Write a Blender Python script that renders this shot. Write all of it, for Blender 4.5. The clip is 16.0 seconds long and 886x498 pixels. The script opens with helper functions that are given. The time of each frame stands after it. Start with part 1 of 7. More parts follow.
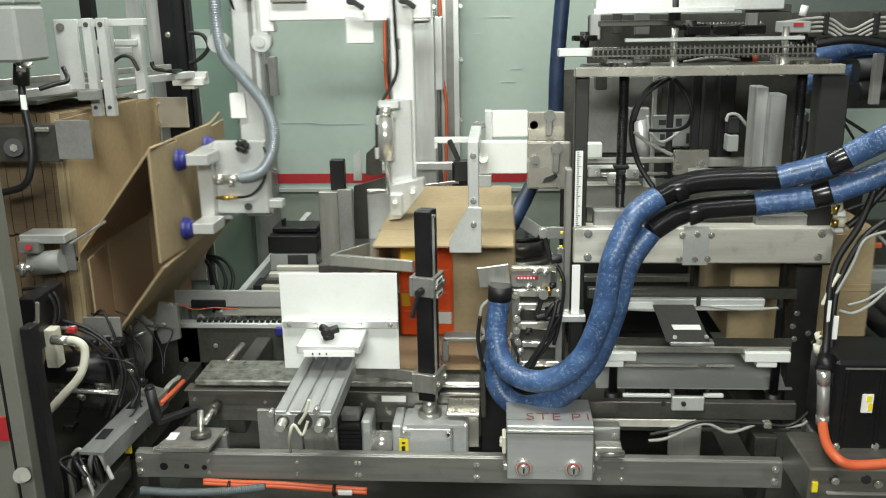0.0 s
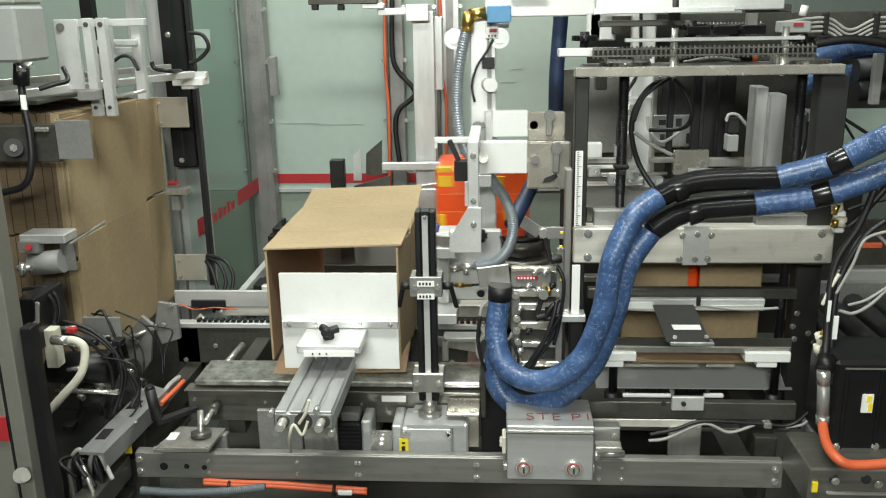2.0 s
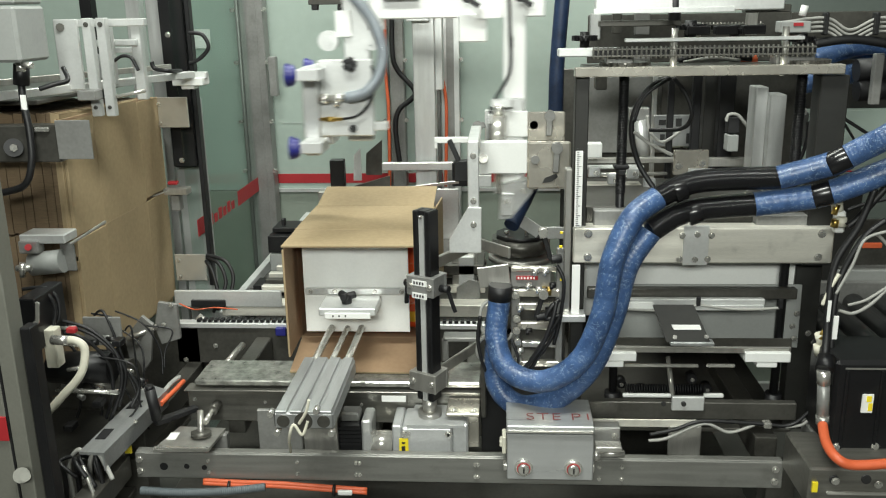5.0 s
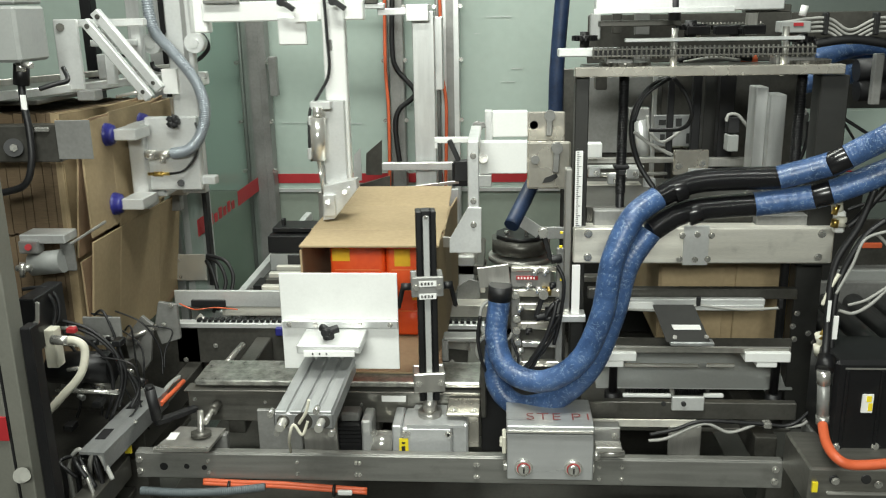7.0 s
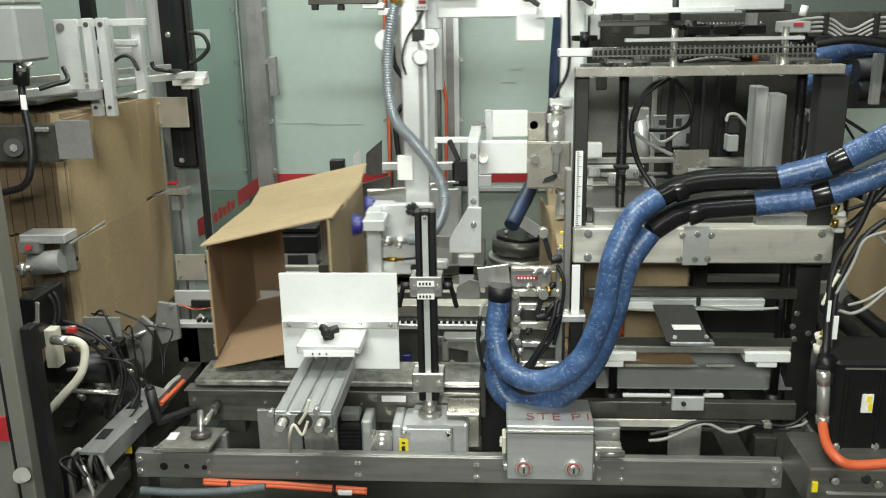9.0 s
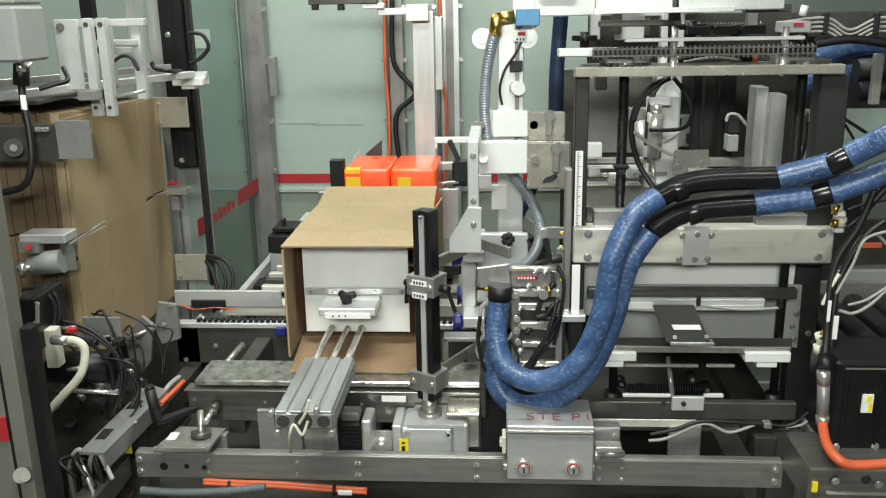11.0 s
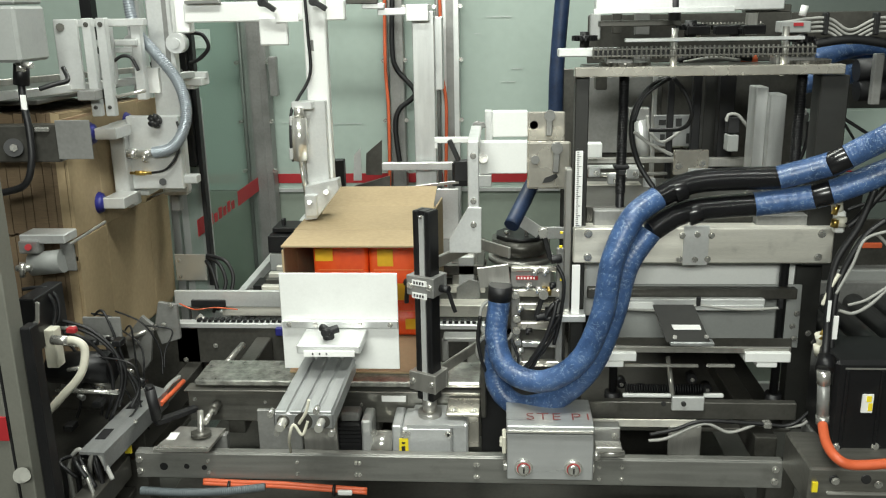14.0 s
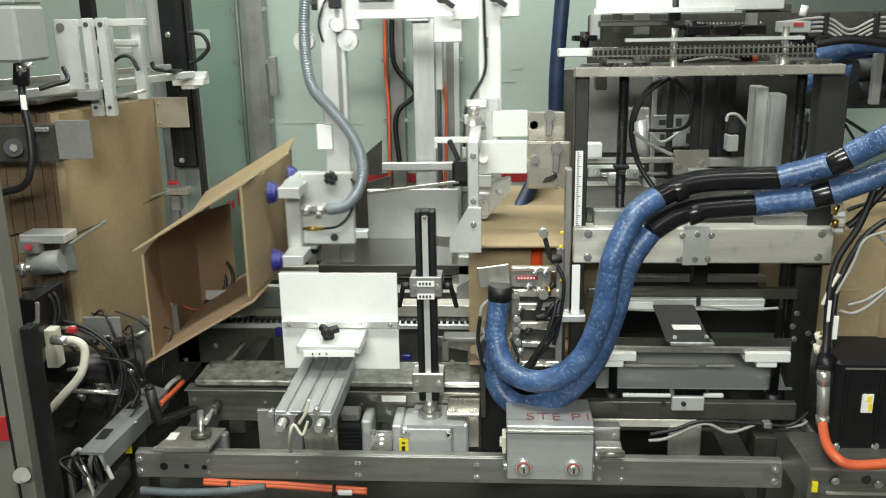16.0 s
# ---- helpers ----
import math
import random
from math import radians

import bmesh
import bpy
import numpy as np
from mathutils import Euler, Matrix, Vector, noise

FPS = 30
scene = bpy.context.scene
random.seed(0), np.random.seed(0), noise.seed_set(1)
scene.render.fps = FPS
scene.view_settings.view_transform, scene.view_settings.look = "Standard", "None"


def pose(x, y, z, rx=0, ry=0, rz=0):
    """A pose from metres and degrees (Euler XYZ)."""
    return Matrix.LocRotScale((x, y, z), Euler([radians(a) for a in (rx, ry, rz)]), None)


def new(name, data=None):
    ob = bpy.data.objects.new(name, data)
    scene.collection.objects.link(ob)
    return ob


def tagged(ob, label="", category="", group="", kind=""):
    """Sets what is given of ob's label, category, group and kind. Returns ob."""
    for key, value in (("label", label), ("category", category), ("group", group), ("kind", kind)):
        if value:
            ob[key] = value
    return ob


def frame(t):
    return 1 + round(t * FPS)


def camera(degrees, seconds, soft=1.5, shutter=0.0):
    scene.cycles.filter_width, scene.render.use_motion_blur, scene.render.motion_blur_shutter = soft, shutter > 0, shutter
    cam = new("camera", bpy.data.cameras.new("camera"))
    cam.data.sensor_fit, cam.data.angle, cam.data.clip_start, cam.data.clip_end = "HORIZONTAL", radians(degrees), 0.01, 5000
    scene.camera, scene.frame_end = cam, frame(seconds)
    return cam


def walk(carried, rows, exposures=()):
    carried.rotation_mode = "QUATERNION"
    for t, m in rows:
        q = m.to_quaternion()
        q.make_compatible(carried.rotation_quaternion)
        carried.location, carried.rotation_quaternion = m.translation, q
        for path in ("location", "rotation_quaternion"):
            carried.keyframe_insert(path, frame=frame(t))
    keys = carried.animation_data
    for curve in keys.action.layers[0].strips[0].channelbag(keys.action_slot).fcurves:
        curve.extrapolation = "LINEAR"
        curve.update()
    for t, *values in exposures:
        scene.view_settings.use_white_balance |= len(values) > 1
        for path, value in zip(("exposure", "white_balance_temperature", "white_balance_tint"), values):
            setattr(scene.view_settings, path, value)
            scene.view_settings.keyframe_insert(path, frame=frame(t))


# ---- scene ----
cam = camera(54.0, 16.0, soft=1.15, shutter=0.5)
EYE = (0.0, -1.70, 1.55)
AIM = pose(*EYE, 90 - 15.6, 0, 3.9) @ pose(0, 0, 0, 0, 0, -1.05)
walk(cam, [(0.0, AIM), (16.0, AIM)], exposures=[(0.0, 0.0), (16.0, 0.0)])

# ---- light: hall luminaires overhead, an added low front light, dim white hall ----
world = bpy.data.worlds.new("hall_air")
scene.world = world
world.use_nodes = True
world.node_tree.nodes["Background"].inputs[0].default_value = (0.80, 0.86, 0.84, 1)
world.node_tree.nodes["Background"].inputs[1].default_value = 0.018


def luminaire(x, y, z, sx, sy, watts, tilt=0):
    lamp = bpy.data.lights.new("tube_light", "AREA")
    lamp.shape, lamp.size, lamp.size_y, lamp.energy = "RECTANGLE", sx, sy, watts
    lamp.color = (0.96, 1.0, 0.92)
    ob = new("tube_light", lamp)
    ob.matrix_world = pose(x, y, z, tilt)
    return ob


luminaire(-0.25, -0.9, 3.0, 1.3, 0.35, 62)
luminaire(-0.35, 0.9, 3.0, 1.3, 0.35, 43)
# low tilted lamp, added to brighten camera-facing sides and case insides
luminaire(-0.1, -3.1, 2.30, 1.4, 0.4, 77, 54)
luminaire(0.0, 2.9, 3.0, 2.6, 0.6, 40)

# ---- materials ----
def mat(name, base, rough=0.5, metal=0.0, var=0.12, scale=8.0, fine=120.0, bump=0.05, stretch=(1, 1, 1), tint=None, coat=0.0, dirt=0.0):
    """A surface with broad and fine variation of colour and roughness, and fine relief."""
    m = bpy.data.materials.new(name)
    m.use_nodes = True
    nt = m.node_tree
    N, L = nt.nodes, nt.links
    bs = N["Principled BSDF"]
    bs.inputs["Metallic"].default_value = metal
    bs.inputs["Coat Weight"].default_value = coat
    tc = N.new("ShaderNodeTexCoord")
    mp = N.new("ShaderNodeMapping")
    mp.inputs["Scale"].default_value = stretch
    L.new(tc.outputs["Object"], mp.inputs["Vector"])
    n1 = N.new("ShaderNodeTexNoise")
    n1.inputs["Scale"].default_value, n1.inputs["Detail"].default_value = scale, 5
    n2 = N.new("ShaderNodeTexNoise")
    n2.inputs["Scale"].default_value, n2.inputs["Detail"].default_value = fine, 3
    L.new(mp.outputs[0], n1.inputs["Vector"])
    L.new(mp.outputs[0], n2.inputs["Vector"])
    add = N.new("ShaderNodeMath")
    add.operation = "MULTIPLY_ADD"
    L.new(n2.outputs[0], add.inputs[0])
    add.inputs[1].default_value = 0.5
    L.new(n1.outputs[0], add.inputs[2])
    ramp = N.new("ShaderNodeValToRGB")
    lo = [c * (1 - var) for c in base]
    hi = [min(1, c * (1 + var)) for c in (tint or base)]
    ramp.color_ramp.elements[0].position, ramp.color_ramp.elements[1].position = 0.45, 1.05
    ramp.color_ramp.elements[0].color, ramp.color_ramp.elements[1].color = (*lo, 1), (*hi, 1)
    L.new(add.outputs[0], ramp.inputs[0])
    col = ramp.outputs[0]
    if dirt:
        n3 = N.new("ShaderNodeTexNoise")
        n3.inputs["Scale"].default_value, n3.inputs["Detail"].default_value = 21, 8
        L.new(tc.outputs["Object"], n3.inputs["Vector"])
        r3 = N.new("ShaderNodeValToRGB")
        r3.color_ramp.elements[0].position, r3.color_ramp.elements[1].position = 0.56, 0.78
        r3.color_ramp.elements[0].color = (0, 0, 0, 1)
        r3.color_ramp.elements[1].color = (dirt, dirt, dirt, 1)
        L.new(n3.outputs[0], r3.inputs[0])
        mx = N.new("ShaderNodeMix")
        mx.data_type = "RGBA"
        L.new(r3.outputs[0], mx.inputs[0])
        L.new(col, mx.inputs[6])
        mx.inputs[7].default_value = (0.05, 0.045, 0.035, 1)
        col = mx.outputs[2]
    L.new(col, bs.inputs["Base Color"])
    rr = N.new("ShaderNodeMapRange")
    rr.inputs[3].default_value, rr.inputs[4].default_value = max(0.02, rough - 0.1), min(1, rough + 0.12)
    L.new(n1.outputs[0], rr.inputs[0])
    L.new(rr.outputs[0], bs.inputs["Roughness"])
    if bump:
        bp = N.new("ShaderNodeBump")
        bp.inputs["Strength"].default_value, bp.inputs["Distance"].default_value = bump, 0.002
        L.new(add.outputs[0], bp.inputs["Height"])
        L.new(bp.outputs[0], bs.inputs["Normal"])
    return m


STEEL = mat("brushed_stainless", (0.46, 0.45, 0.42), 0.32, 0.75, 0.15, 5, 60, 0.05, (14, 14, 1), dirt=0.25)
STEELX = mat("stainless_plate", (0.72, 0.70, 0.63), 0.34, 0.4, 0.14, 5, 90, 0.04, (1, 14, 14), dirt=0.35)
DARKSTEEL = mat("dark_machined_steel", (0.095, 0.092, 0.082), 0.34, 0.55, 0.3, 7, 110, 0.05, dirt=0.3)
POLISHED = mat("polished_stainless", (0.70, 0.69, 0.64), 0.16, 0.7, 0.1, 4, 40, 0.02)
ALU = mat("anodised_aluminium", (0.70, 0.71, 0.70), 0.34, 0.55, 0.12, 6, 160, 0.04, (1, 9, 1), dirt=0.12)
ALUV = mat("anodised_aluminium_upright", (0.58, 0.59, 0.58), 0.38, 0.6, 0.14, 6, 160, 0.04, (9, 9, 1), dirt=0.12)
PALE = mat("pale_bead_blasted_aluminium", (0.66, 0.67, 0.66), 0.36, 0.5, 0.10, 6, 160, 0.03, dirt=0.08)
WHITE = mat("white_paint", (0.77, 0.78, 0.76), 0.38, 0.0, 0.05, 5, 200, 0.02, dirt=0.06)
NICKEL = mat("nickel_plate", (0.62, 0.59, 0.52), 0.26, 0.7, 0.15, 9, 90, 0.03)
BRASS = mat("brass", (0.62, 0.42, 0.12), 0.3, 1.0, 0.15, 20, 90, 0.02)
BLACKANO = mat("black_anodised", (0.009, 0.009, 0.010), 0.42, 0.2, 0.3, 9, 150, 0.03, dirt=0.2)
RUBBER = mat("black_rubber", (0.008, 0.008, 0.009), 0.5, 0.0, 0.3, 15, 150, 0.05)
COLUMNPAINT = mat("olive_grey_paint", (0.165, 0.165, 0.142), 0.45, 0.1, 0.12, 4, 160, 0.03, dirt=0.2)
STRIP = mat("worn_shiny_strip", (0.36, 0.36, 0.33), 0.2, 0.6, 0.55, 34, 130, 0.12, (1, 1, 1), dirt=0.4)
# dark finish, taken darker still to hold the shade inside the sealer
DARKPANEL = mat("dark_shaded_panel", (0.021, 0.021, 0.019), 0.5, 0.1, 0.25, 6, 90, 0.03, dirt=0.2)
GREYPAINT = mat("grey_enamel", (0.29, 0.30, 0.29), 0.45, 0.0, 0.08, 4, 160, 0.03, dirt=0.15)
GREYMID = mat("mid_grey_casting", (0.25, 0.25, 0.24), 0.40, 0.4, 0.2, 12, 140, 0.06, dirt=0.2)
CARD = mat("kraft_cardboard", (0.30, 0.224, 0.126), 0.74, 0.0, 0.13, 4, 90, 0.06, (1, 1, 1), tint=(0.345, 0.262, 0.153))
CARDIN = mat("kraft_cardboard_inside", (0.31, 0.205, 0.122), 0.82, 0.0, 0.14, 4, 90, 0.06)
# cut-edge brown, dark for flute holes and for the side guide's shade
CARDEDGE = mat("shaded_cut_edge", (0.15, 0.105, 0.062), 0.9, 0.0, 0.3, 30, 300, 0.2, (1, 1, 30))
BLUEHOSE = mat("blue_woven_hose", (0.028, 0.062, 0.155), 0.34, 0.0, 0.3, 30, 400, 0.25, tint=(0.05, 0.10, 0.225), dirt=0.1)
BLUECUP = mat("blue_silicone_cup", (0.02, 0.022, 0.17), 0.38, 0.0, 0.15, 20, 120, 0.02)
BLUEDARK = mat("dark_blue_sleeve", (0.008, 0.018, 0.05), 0.5, 0.0, 0.3, 25, 250, 0.2, tint=(0.018, 0.036, 0.085))
WORNSTEEL = mat("worn_dark_stainless", (0.20, 0.195, 0.175), 0.32, 0.65, 0.25, 6, 110, 0.05, (1, 14, 14), dirt=0.35)
BEAMSTEEL = mat("grey_mill_steel", (0.21, 0.21, 0.195), 0.34, 0.42, 0.2, 7, 120, 0.05, (1, 12, 12), dirt=0.3)
CASTING = mat("light_grey_casting", (0.50, 0.51, 0.51), 0.36, 0.35, 0.14, 10, 150, 0.05, dirt=0.15)
# wall green darkened in the colour for the weaker light at far right
SHADEDPANE = mat("shaded_pane", (0.13, 0.155, 0.14), 0.4, 0.0, 0.1, 3, 60, 0.02, dirt=0.05)
GREYHOSE = mat("grey_ribbed_conduit", (0.27, 0.30, 0.33), 0.35, 0.3, 0.15, 20, 90, 0.05)
CONDUIT = mat("dark_grey_conduit", (0.10, 0.12, 0.13), 0.5, 0.0, 0.2, 20, 90, 0.05)
ORANGECABLE = mat("orange_cable", (0.62, 0.12, 0.045), 0.45, 0.0, 0.1, 20, 90, 0.03)
BEIGECABLE = mat("cream_cable", (0.62, 0.60, 0.50), 0.5, 0.0, 0.1, 20, 90, 0.03)
GREYCABLE = mat("grey_cable", (0.32, 0.32, 0.30), 0.5, 0.0, 0.1, 20, 90, 0.03)
SEAM = mat("pale_orange_seam", (0.95, 0.22, 0.06), 0.3, 0.0, 0.1, 20, 90, 0.02)
CUFF = mat("glossy_black_plastic", (0.010, 0.010, 0.011), 0.2, 0.0, 0.2, 20, 150, 0.03)
RED = mat("red_tape", (0.36, 0.02, 0.025), 0.5, 0.0, 0.1, 10, 90, 0.02)
ORANGEBAG = mat("bright_orange_wrap", (0.95, 0.075, 0.012), 0.3, 0.0, 0.12, 10, 60, 0.1, tint=(1.0, 0.12, 0.02), coat=0.3)
BOXGREY = mat("cool_grey_enamelled_box", (0.50, 0.51, 0.51), 0.30, 0.5, 0.10, 5, 140, 0.03, (1, 12, 12), dirt=0.1)
ORANGEYELLOW = mat("amber_print", (0.85, 0.50, 0.02), 0.4, 0.0, 0.1, 12, 80, 0.02)
YELLOW = mat("yellow_print", (0.88, 0.70, 0.03), 0.4, 0.0, 0.1, 12, 80, 0.02)
LABEL = mat("white_label", (0.82, 0.82, 0.80), 0.5, 0.0, 0.04, 9, 90, 0.0)
INK = mat("dark_ink", (0.02, 0.02, 0.02), 0.6, 0.0, 0.1, 9, 90, 0.0)
REDINK = mat("red_marker", (0.22, 0.05, 0.045), 0.6, 0.0, 0.2, 30, 90, 0.0)
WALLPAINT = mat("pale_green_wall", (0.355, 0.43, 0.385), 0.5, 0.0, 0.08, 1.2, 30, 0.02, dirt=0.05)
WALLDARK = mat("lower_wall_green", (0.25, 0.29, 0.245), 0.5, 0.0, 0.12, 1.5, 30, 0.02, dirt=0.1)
# out-of-view walls, toned dark so the metals reflect less light
HALLM = mat("unseen_dark_wall", (0.16, 0.17, 0.16), 0.6, 0.0, 0.15, 1.0, 30, 0.02)
ALUD = mat("brushed_profile", (0.40, 0.41, 0.41), 0.42, 0.75, 0.18, 6, 200, 0.05, (9, 1, 1), dirt=0.2)
# concrete grey lowered to carry the shadow under the machines
FLOORM = mat("shaded_concrete_floor", (0.08, 0.08, 0.072), 0.5, 0.0, 0.2, 2, 60, 0.1, dirt=0.3)
CEILM = mat("grey_ceiling", (0.3, 0.3, 0.29), 0.7, 0.0, 0.05, 2, 60, 0.05)
ROLLER = mat("dark_zinc_roller", (0.045, 0.047, 0.047), 0.3, 0.7, 0.2, 6, 90, 0.03)
SCREW = mat("zinc_bolt", (0.66, 0.65, 0.61), 0.25, 0.8, 0.1, 30, 90, 0.02)
BLUEVALVE = mat("blue_valve", (0.08, 0.25, 0.45), 0.4, 0.0, 0.1, 20, 90, 0.02)


def glass_mat():
    m = bpy.data.materials.new("guard_polycarbonate")
    m.use_nodes = True
    nt = m.node_tree
    nt.nodes.remove(nt.nodes["Principled BSDF"])
    a, b, mx = nt.nodes.new("ShaderNodeBsdfTransparent"), nt.nodes.new("ShaderNodeBsdfGlossy"), nt.nodes.new("ShaderNodeMixShader")
    a.inputs[0].default_value = (0.88, 0.95, 0.92, 1)
    b.inputs["Roughness"].default_value = 0.05
    mx.inputs[0].default_value = 0.05
    nt.links.new(a.outputs[0], mx.inputs[1])
    nt.links.new(b.outputs[0], mx.inputs[2])
    nt.links.new(mx.outputs[0], nt.nodes["Material Output"].inputs[0])
    return m


GLASS = glass_mat()


def print_on(m, colour, scale, width):
    """Scattered pale printed strokes over a material's base colour."""
    nt = m.node_tree
    N, L = nt.nodes, nt.links
    bs = N["Principled BSDF"]
    old = bs.inputs["Base Color"].links[0].from_socket
    tc, vo, no = N.new("ShaderNodeTexCoord"), N.new("ShaderNodeTexVoronoi"), N.new("ShaderNodeTexNoise")
    vo.feature, vo.inputs["Scale"].default_value = "DISTANCE_TO_EDGE", scale
    no.inputs["Scale"].default_value = scale * 0.6
    L.new(tc.outputs["Object"], vo.inputs["Vector"])
    L.new(tc.outputs["Object"], no.inputs["Vector"])
    lt, gt, mu, mx = N.new("ShaderNodeMath"), N.new("ShaderNodeMath"), N.new("ShaderNodeMath"), N.new("ShaderNodeMix")
    lt.operation, gt.operation, mu.operation = "LESS_THAN", "GREATER_THAN", "MULTIPLY"
    lt.inputs[1].default_value, gt.inputs[1].default_value = width, 0.55
    L.new(vo.outputs["Distance"], lt.inputs[0])
    L.new(no.outputs[0], gt.inputs[0])
    L.new(lt.outputs[0], mu.inputs[0])
    L.new(gt.outputs[0], mu.inputs[1])
    mx.data_type = "RGBA"
    L.new(mu.outputs[0], mx.inputs[0])
    L.new(old, mx.inputs[6])
    mx.inputs[7].default_value = (*colour, 1)
    L.new(mx.outputs[2], bs.inputs["Base Color"])


print_on(BLUEHOSE, (0.20, 0.28, 0.40), 190, 0.05)


# ---- mesh helpers ----
class B:
    """Gathers simple solids in one mesh."""

    def __init__(self):
        self.bm = bmesh.new()

    def box(self, x0, x1, z0, z1, y0, y1, bev=0.002, m=None):
        x0, x1, y0, y1, z0, z1 = min(x0, x1), max(x0, x1), min(y0, y1), max(y0, y1), min(z0, z1), max(z0, z1)
        t = bmesh.new()
        r = bmesh.ops.create_cube(t, size=1)
        for v in r["verts"]:
            v.co = Vector(((x0 + x1) / 2 + v.co.x * (x1 - x0), (y0 + y1) / 2 + v.co.y * (y1 - y0), (z0 + z1) / 2 + v.co.z * (z1 - z0)))
        bev = min(bev, 0.3 * min(x1 - x0, y1 - y0, z1 - z0))
        if bev > 0:
            bmesh.ops.bevel(t, geom=t.edges[:], offset=bev, segments=1, affect="EDGES", profile=0.5)
        return self.merge(t, m)

    def merge(self, t, m=None):
        if m is not None:
            bmesh.ops.transform(t, matrix=m, verts=t.verts)
        me = bpy.data.meshes.new("tmp")
        t.to_mesh(me)
        t.free()
        self.bm.from_mesh(me)
        bpy.data.meshes.remove(me)
        return self

    def cyl(self, p0, p1, r, n=20, r2=None, bev=0.0):
        p0, p1 = Vector(p0), Vector(p1)
        d = p1 - p0
        t = bmesh.new()
        bmesh.ops.create_cone(t, cap_ends=True, segments=n, radius1=r, radius2=r if r2 is None else r2, depth=d.length)
        if bev:
            bmesh.ops.bevel(t, geom=[e for e in t.edges if all(len(f.verts) != 4 for f in e.link_faces) or any(len(f.verts) > 4 for f in e.link_faces)], offset=bev, segments=2, affect="EDGES", profile=0.5)
        m = Matrix.Translation((p0 + p1) / 2) @ d.to_track_quat("Z", "Y").to_matrix().to_4x4()
        for f in t.faces:
            f.smooth = len(f.verts) == 4
        return self.merge(t, m)

    def lathe(self, at, axis, profile, n=24):
        """A turned solid: profile rows of (distance along the axis, radius)."""
        m = Matrix.Translation(at) @ Vector(axis).to_track_quat("Z", "Y").to_matrix().to_4x4()
        rings = [[self.bm.verts.new(m @ Vector((r * math.cos(2 * math.pi * k / n), r * math.sin(2 * math.pi * k / n), d))) for k in range(n)] for d, r in profile]
        for a, b in zip(rings, rings[1:]):
            for k in range(n):
                self.bm.faces.new((a[k], a[(k + 1) % n], b[(k + 1) % n], b[k])).smooth = True
        self.bm.faces.new(rings[0][::-1])
        self.bm.faces.new(rings[-1])
        return self

    def bolt(self, p, axis=(0, -1, 0), r=0.006, h=0.005):
        p, a, r = Vector(p), Vector(axis), r * 0.82
        self.cyl(p, p + a * h * 0.3, r * 1.35, 14)
        return self.cyl(p + a * h * 0.3, p + a * h, r, 6)

    def bar(self, p0, p1, w, h, up=(0, 0, 1), bev=0.0015):
        """A square bar of width w and height h from p0 to p1."""
        p0, p1 = Vector(p0), Vector(p1)
        d = p1 - p0
        z = d.normalized()
        x = Vector(up).cross(z).normalized()
        y = z.cross(x)
        m = Matrix((x, y, z)).transposed().to_4x4()
        m.translation = (p0 + p1) / 2
        return self.box(-w / 2, w / 2, -d.length / 2, d.length / 2, -h / 2, h / 2, bev, m)

    def tube(self, pts, r, n=12, steps=8, rib=0.0, ribs=0):
        """A round hose through the points, smoothed; ribbed when ribs are asked for."""
        path = smooth_path(pts, steps if not ribs else max(steps, int(ribs * 4 / max(1, len(pts) - 1))))
        up = Vector((0.31, 0.2, 0.93))
        rings = []
        for i, p in enumerate(path):
            t = (path[min(i + 1, len(path) - 1)] - path[max(i - 1, 0)]).normalized()
            x = t.cross(up)
            if x.length < 0.05:
                x = t.cross(Vector((1, 0, 0)))
            x.normalize()
            y = x.cross(t)
            up = y
            rr = r + (rib if ribs and i % 4 < 2 else 0)
            rings.append([self.bm.verts.new(p + rr * (math.cos(a) * x + math.sin(a) * y)) for a in (2 * math.pi * k / n for k in range(n))])
        for a, b in zip(rings, rings[1:]):
            for k in range(n):
                f = self.bm.faces.new((a[k], a[(k + 1) % n], b[(k + 1) % n], b[k]))
                f.smooth = True
        self.bm.faces.new(rings[0][::-1])
        self.bm.faces.new(rings[-1])
        return self

    def prism(self, pts, depth_axis, d0, d1, bev=0.0):
        """An outline in the plane across depth_axis ('y': points are x,z; 'z': x,y; 'x': y,z), given thickness."""
        def place(a, b, d):
            return {"y": (a, d, b), "z": (a, b, d), "x": (d, a, b)}[depth_axis]
        t = bmesh.new()
        f = t.faces.new([t.verts.new(place(a, b, d0)) for a, b in pts])
        ex = bmesh.ops.extrude_face_region(t, geom=[f])
        off = Vector(place(0, 0, d1 - d0))
        for v in (g for g in ex["geom"] if isinstance(g, bmesh.types.BMVert)):
            v.co += off
        bmesh.ops.recalc_face_normals(t, faces=t.faces[:])
        if bev:
            bmesh.ops.bevel(t, geom=t.edges[:], offset=bev, segments=1, affect="EDGES", profile=0.5)
        return self.merge(t)

    def done(self, name, material, parent=None, label="", category="", kind="", group=""):
        me = bpy.data.meshes.new(name)
        self.bm.normal_update()
        self.bm.to_mesh(me)
        self.bm.free()
        me.materials.append(material)
        ob = new(name, me)
        if parent is not None:
            ob.parent = parent
        return tagged(ob, label, category, group, kind)


def smooth_path(pts, steps):
    pts = [Vector(p) for p in pts]
    out = []
    for i in range(len(pts) - 1):
        a, b, c, d = pts[max(i - 1, 0)], pts[i], pts[i + 1], pts[min(i + 2, len(pts) - 1)]
        for k in range(steps):
            t = k / steps
            out.append(0.5 * ((2 * b) + (c - a) * t + (2 * a - 5 * b + 4 * c - d) * t * t + (3 * b - a - 3 * c + d) * t ** 3))
    out.append(pts[-1])
    return out


def thing(name, label, category, at=(0, 0, 0), group=""):
    ob = new(name)
    ob.empty_display_size = 0.05
    ob.matrix_world = pose(*at)
    return tagged(ob, label, category, group)


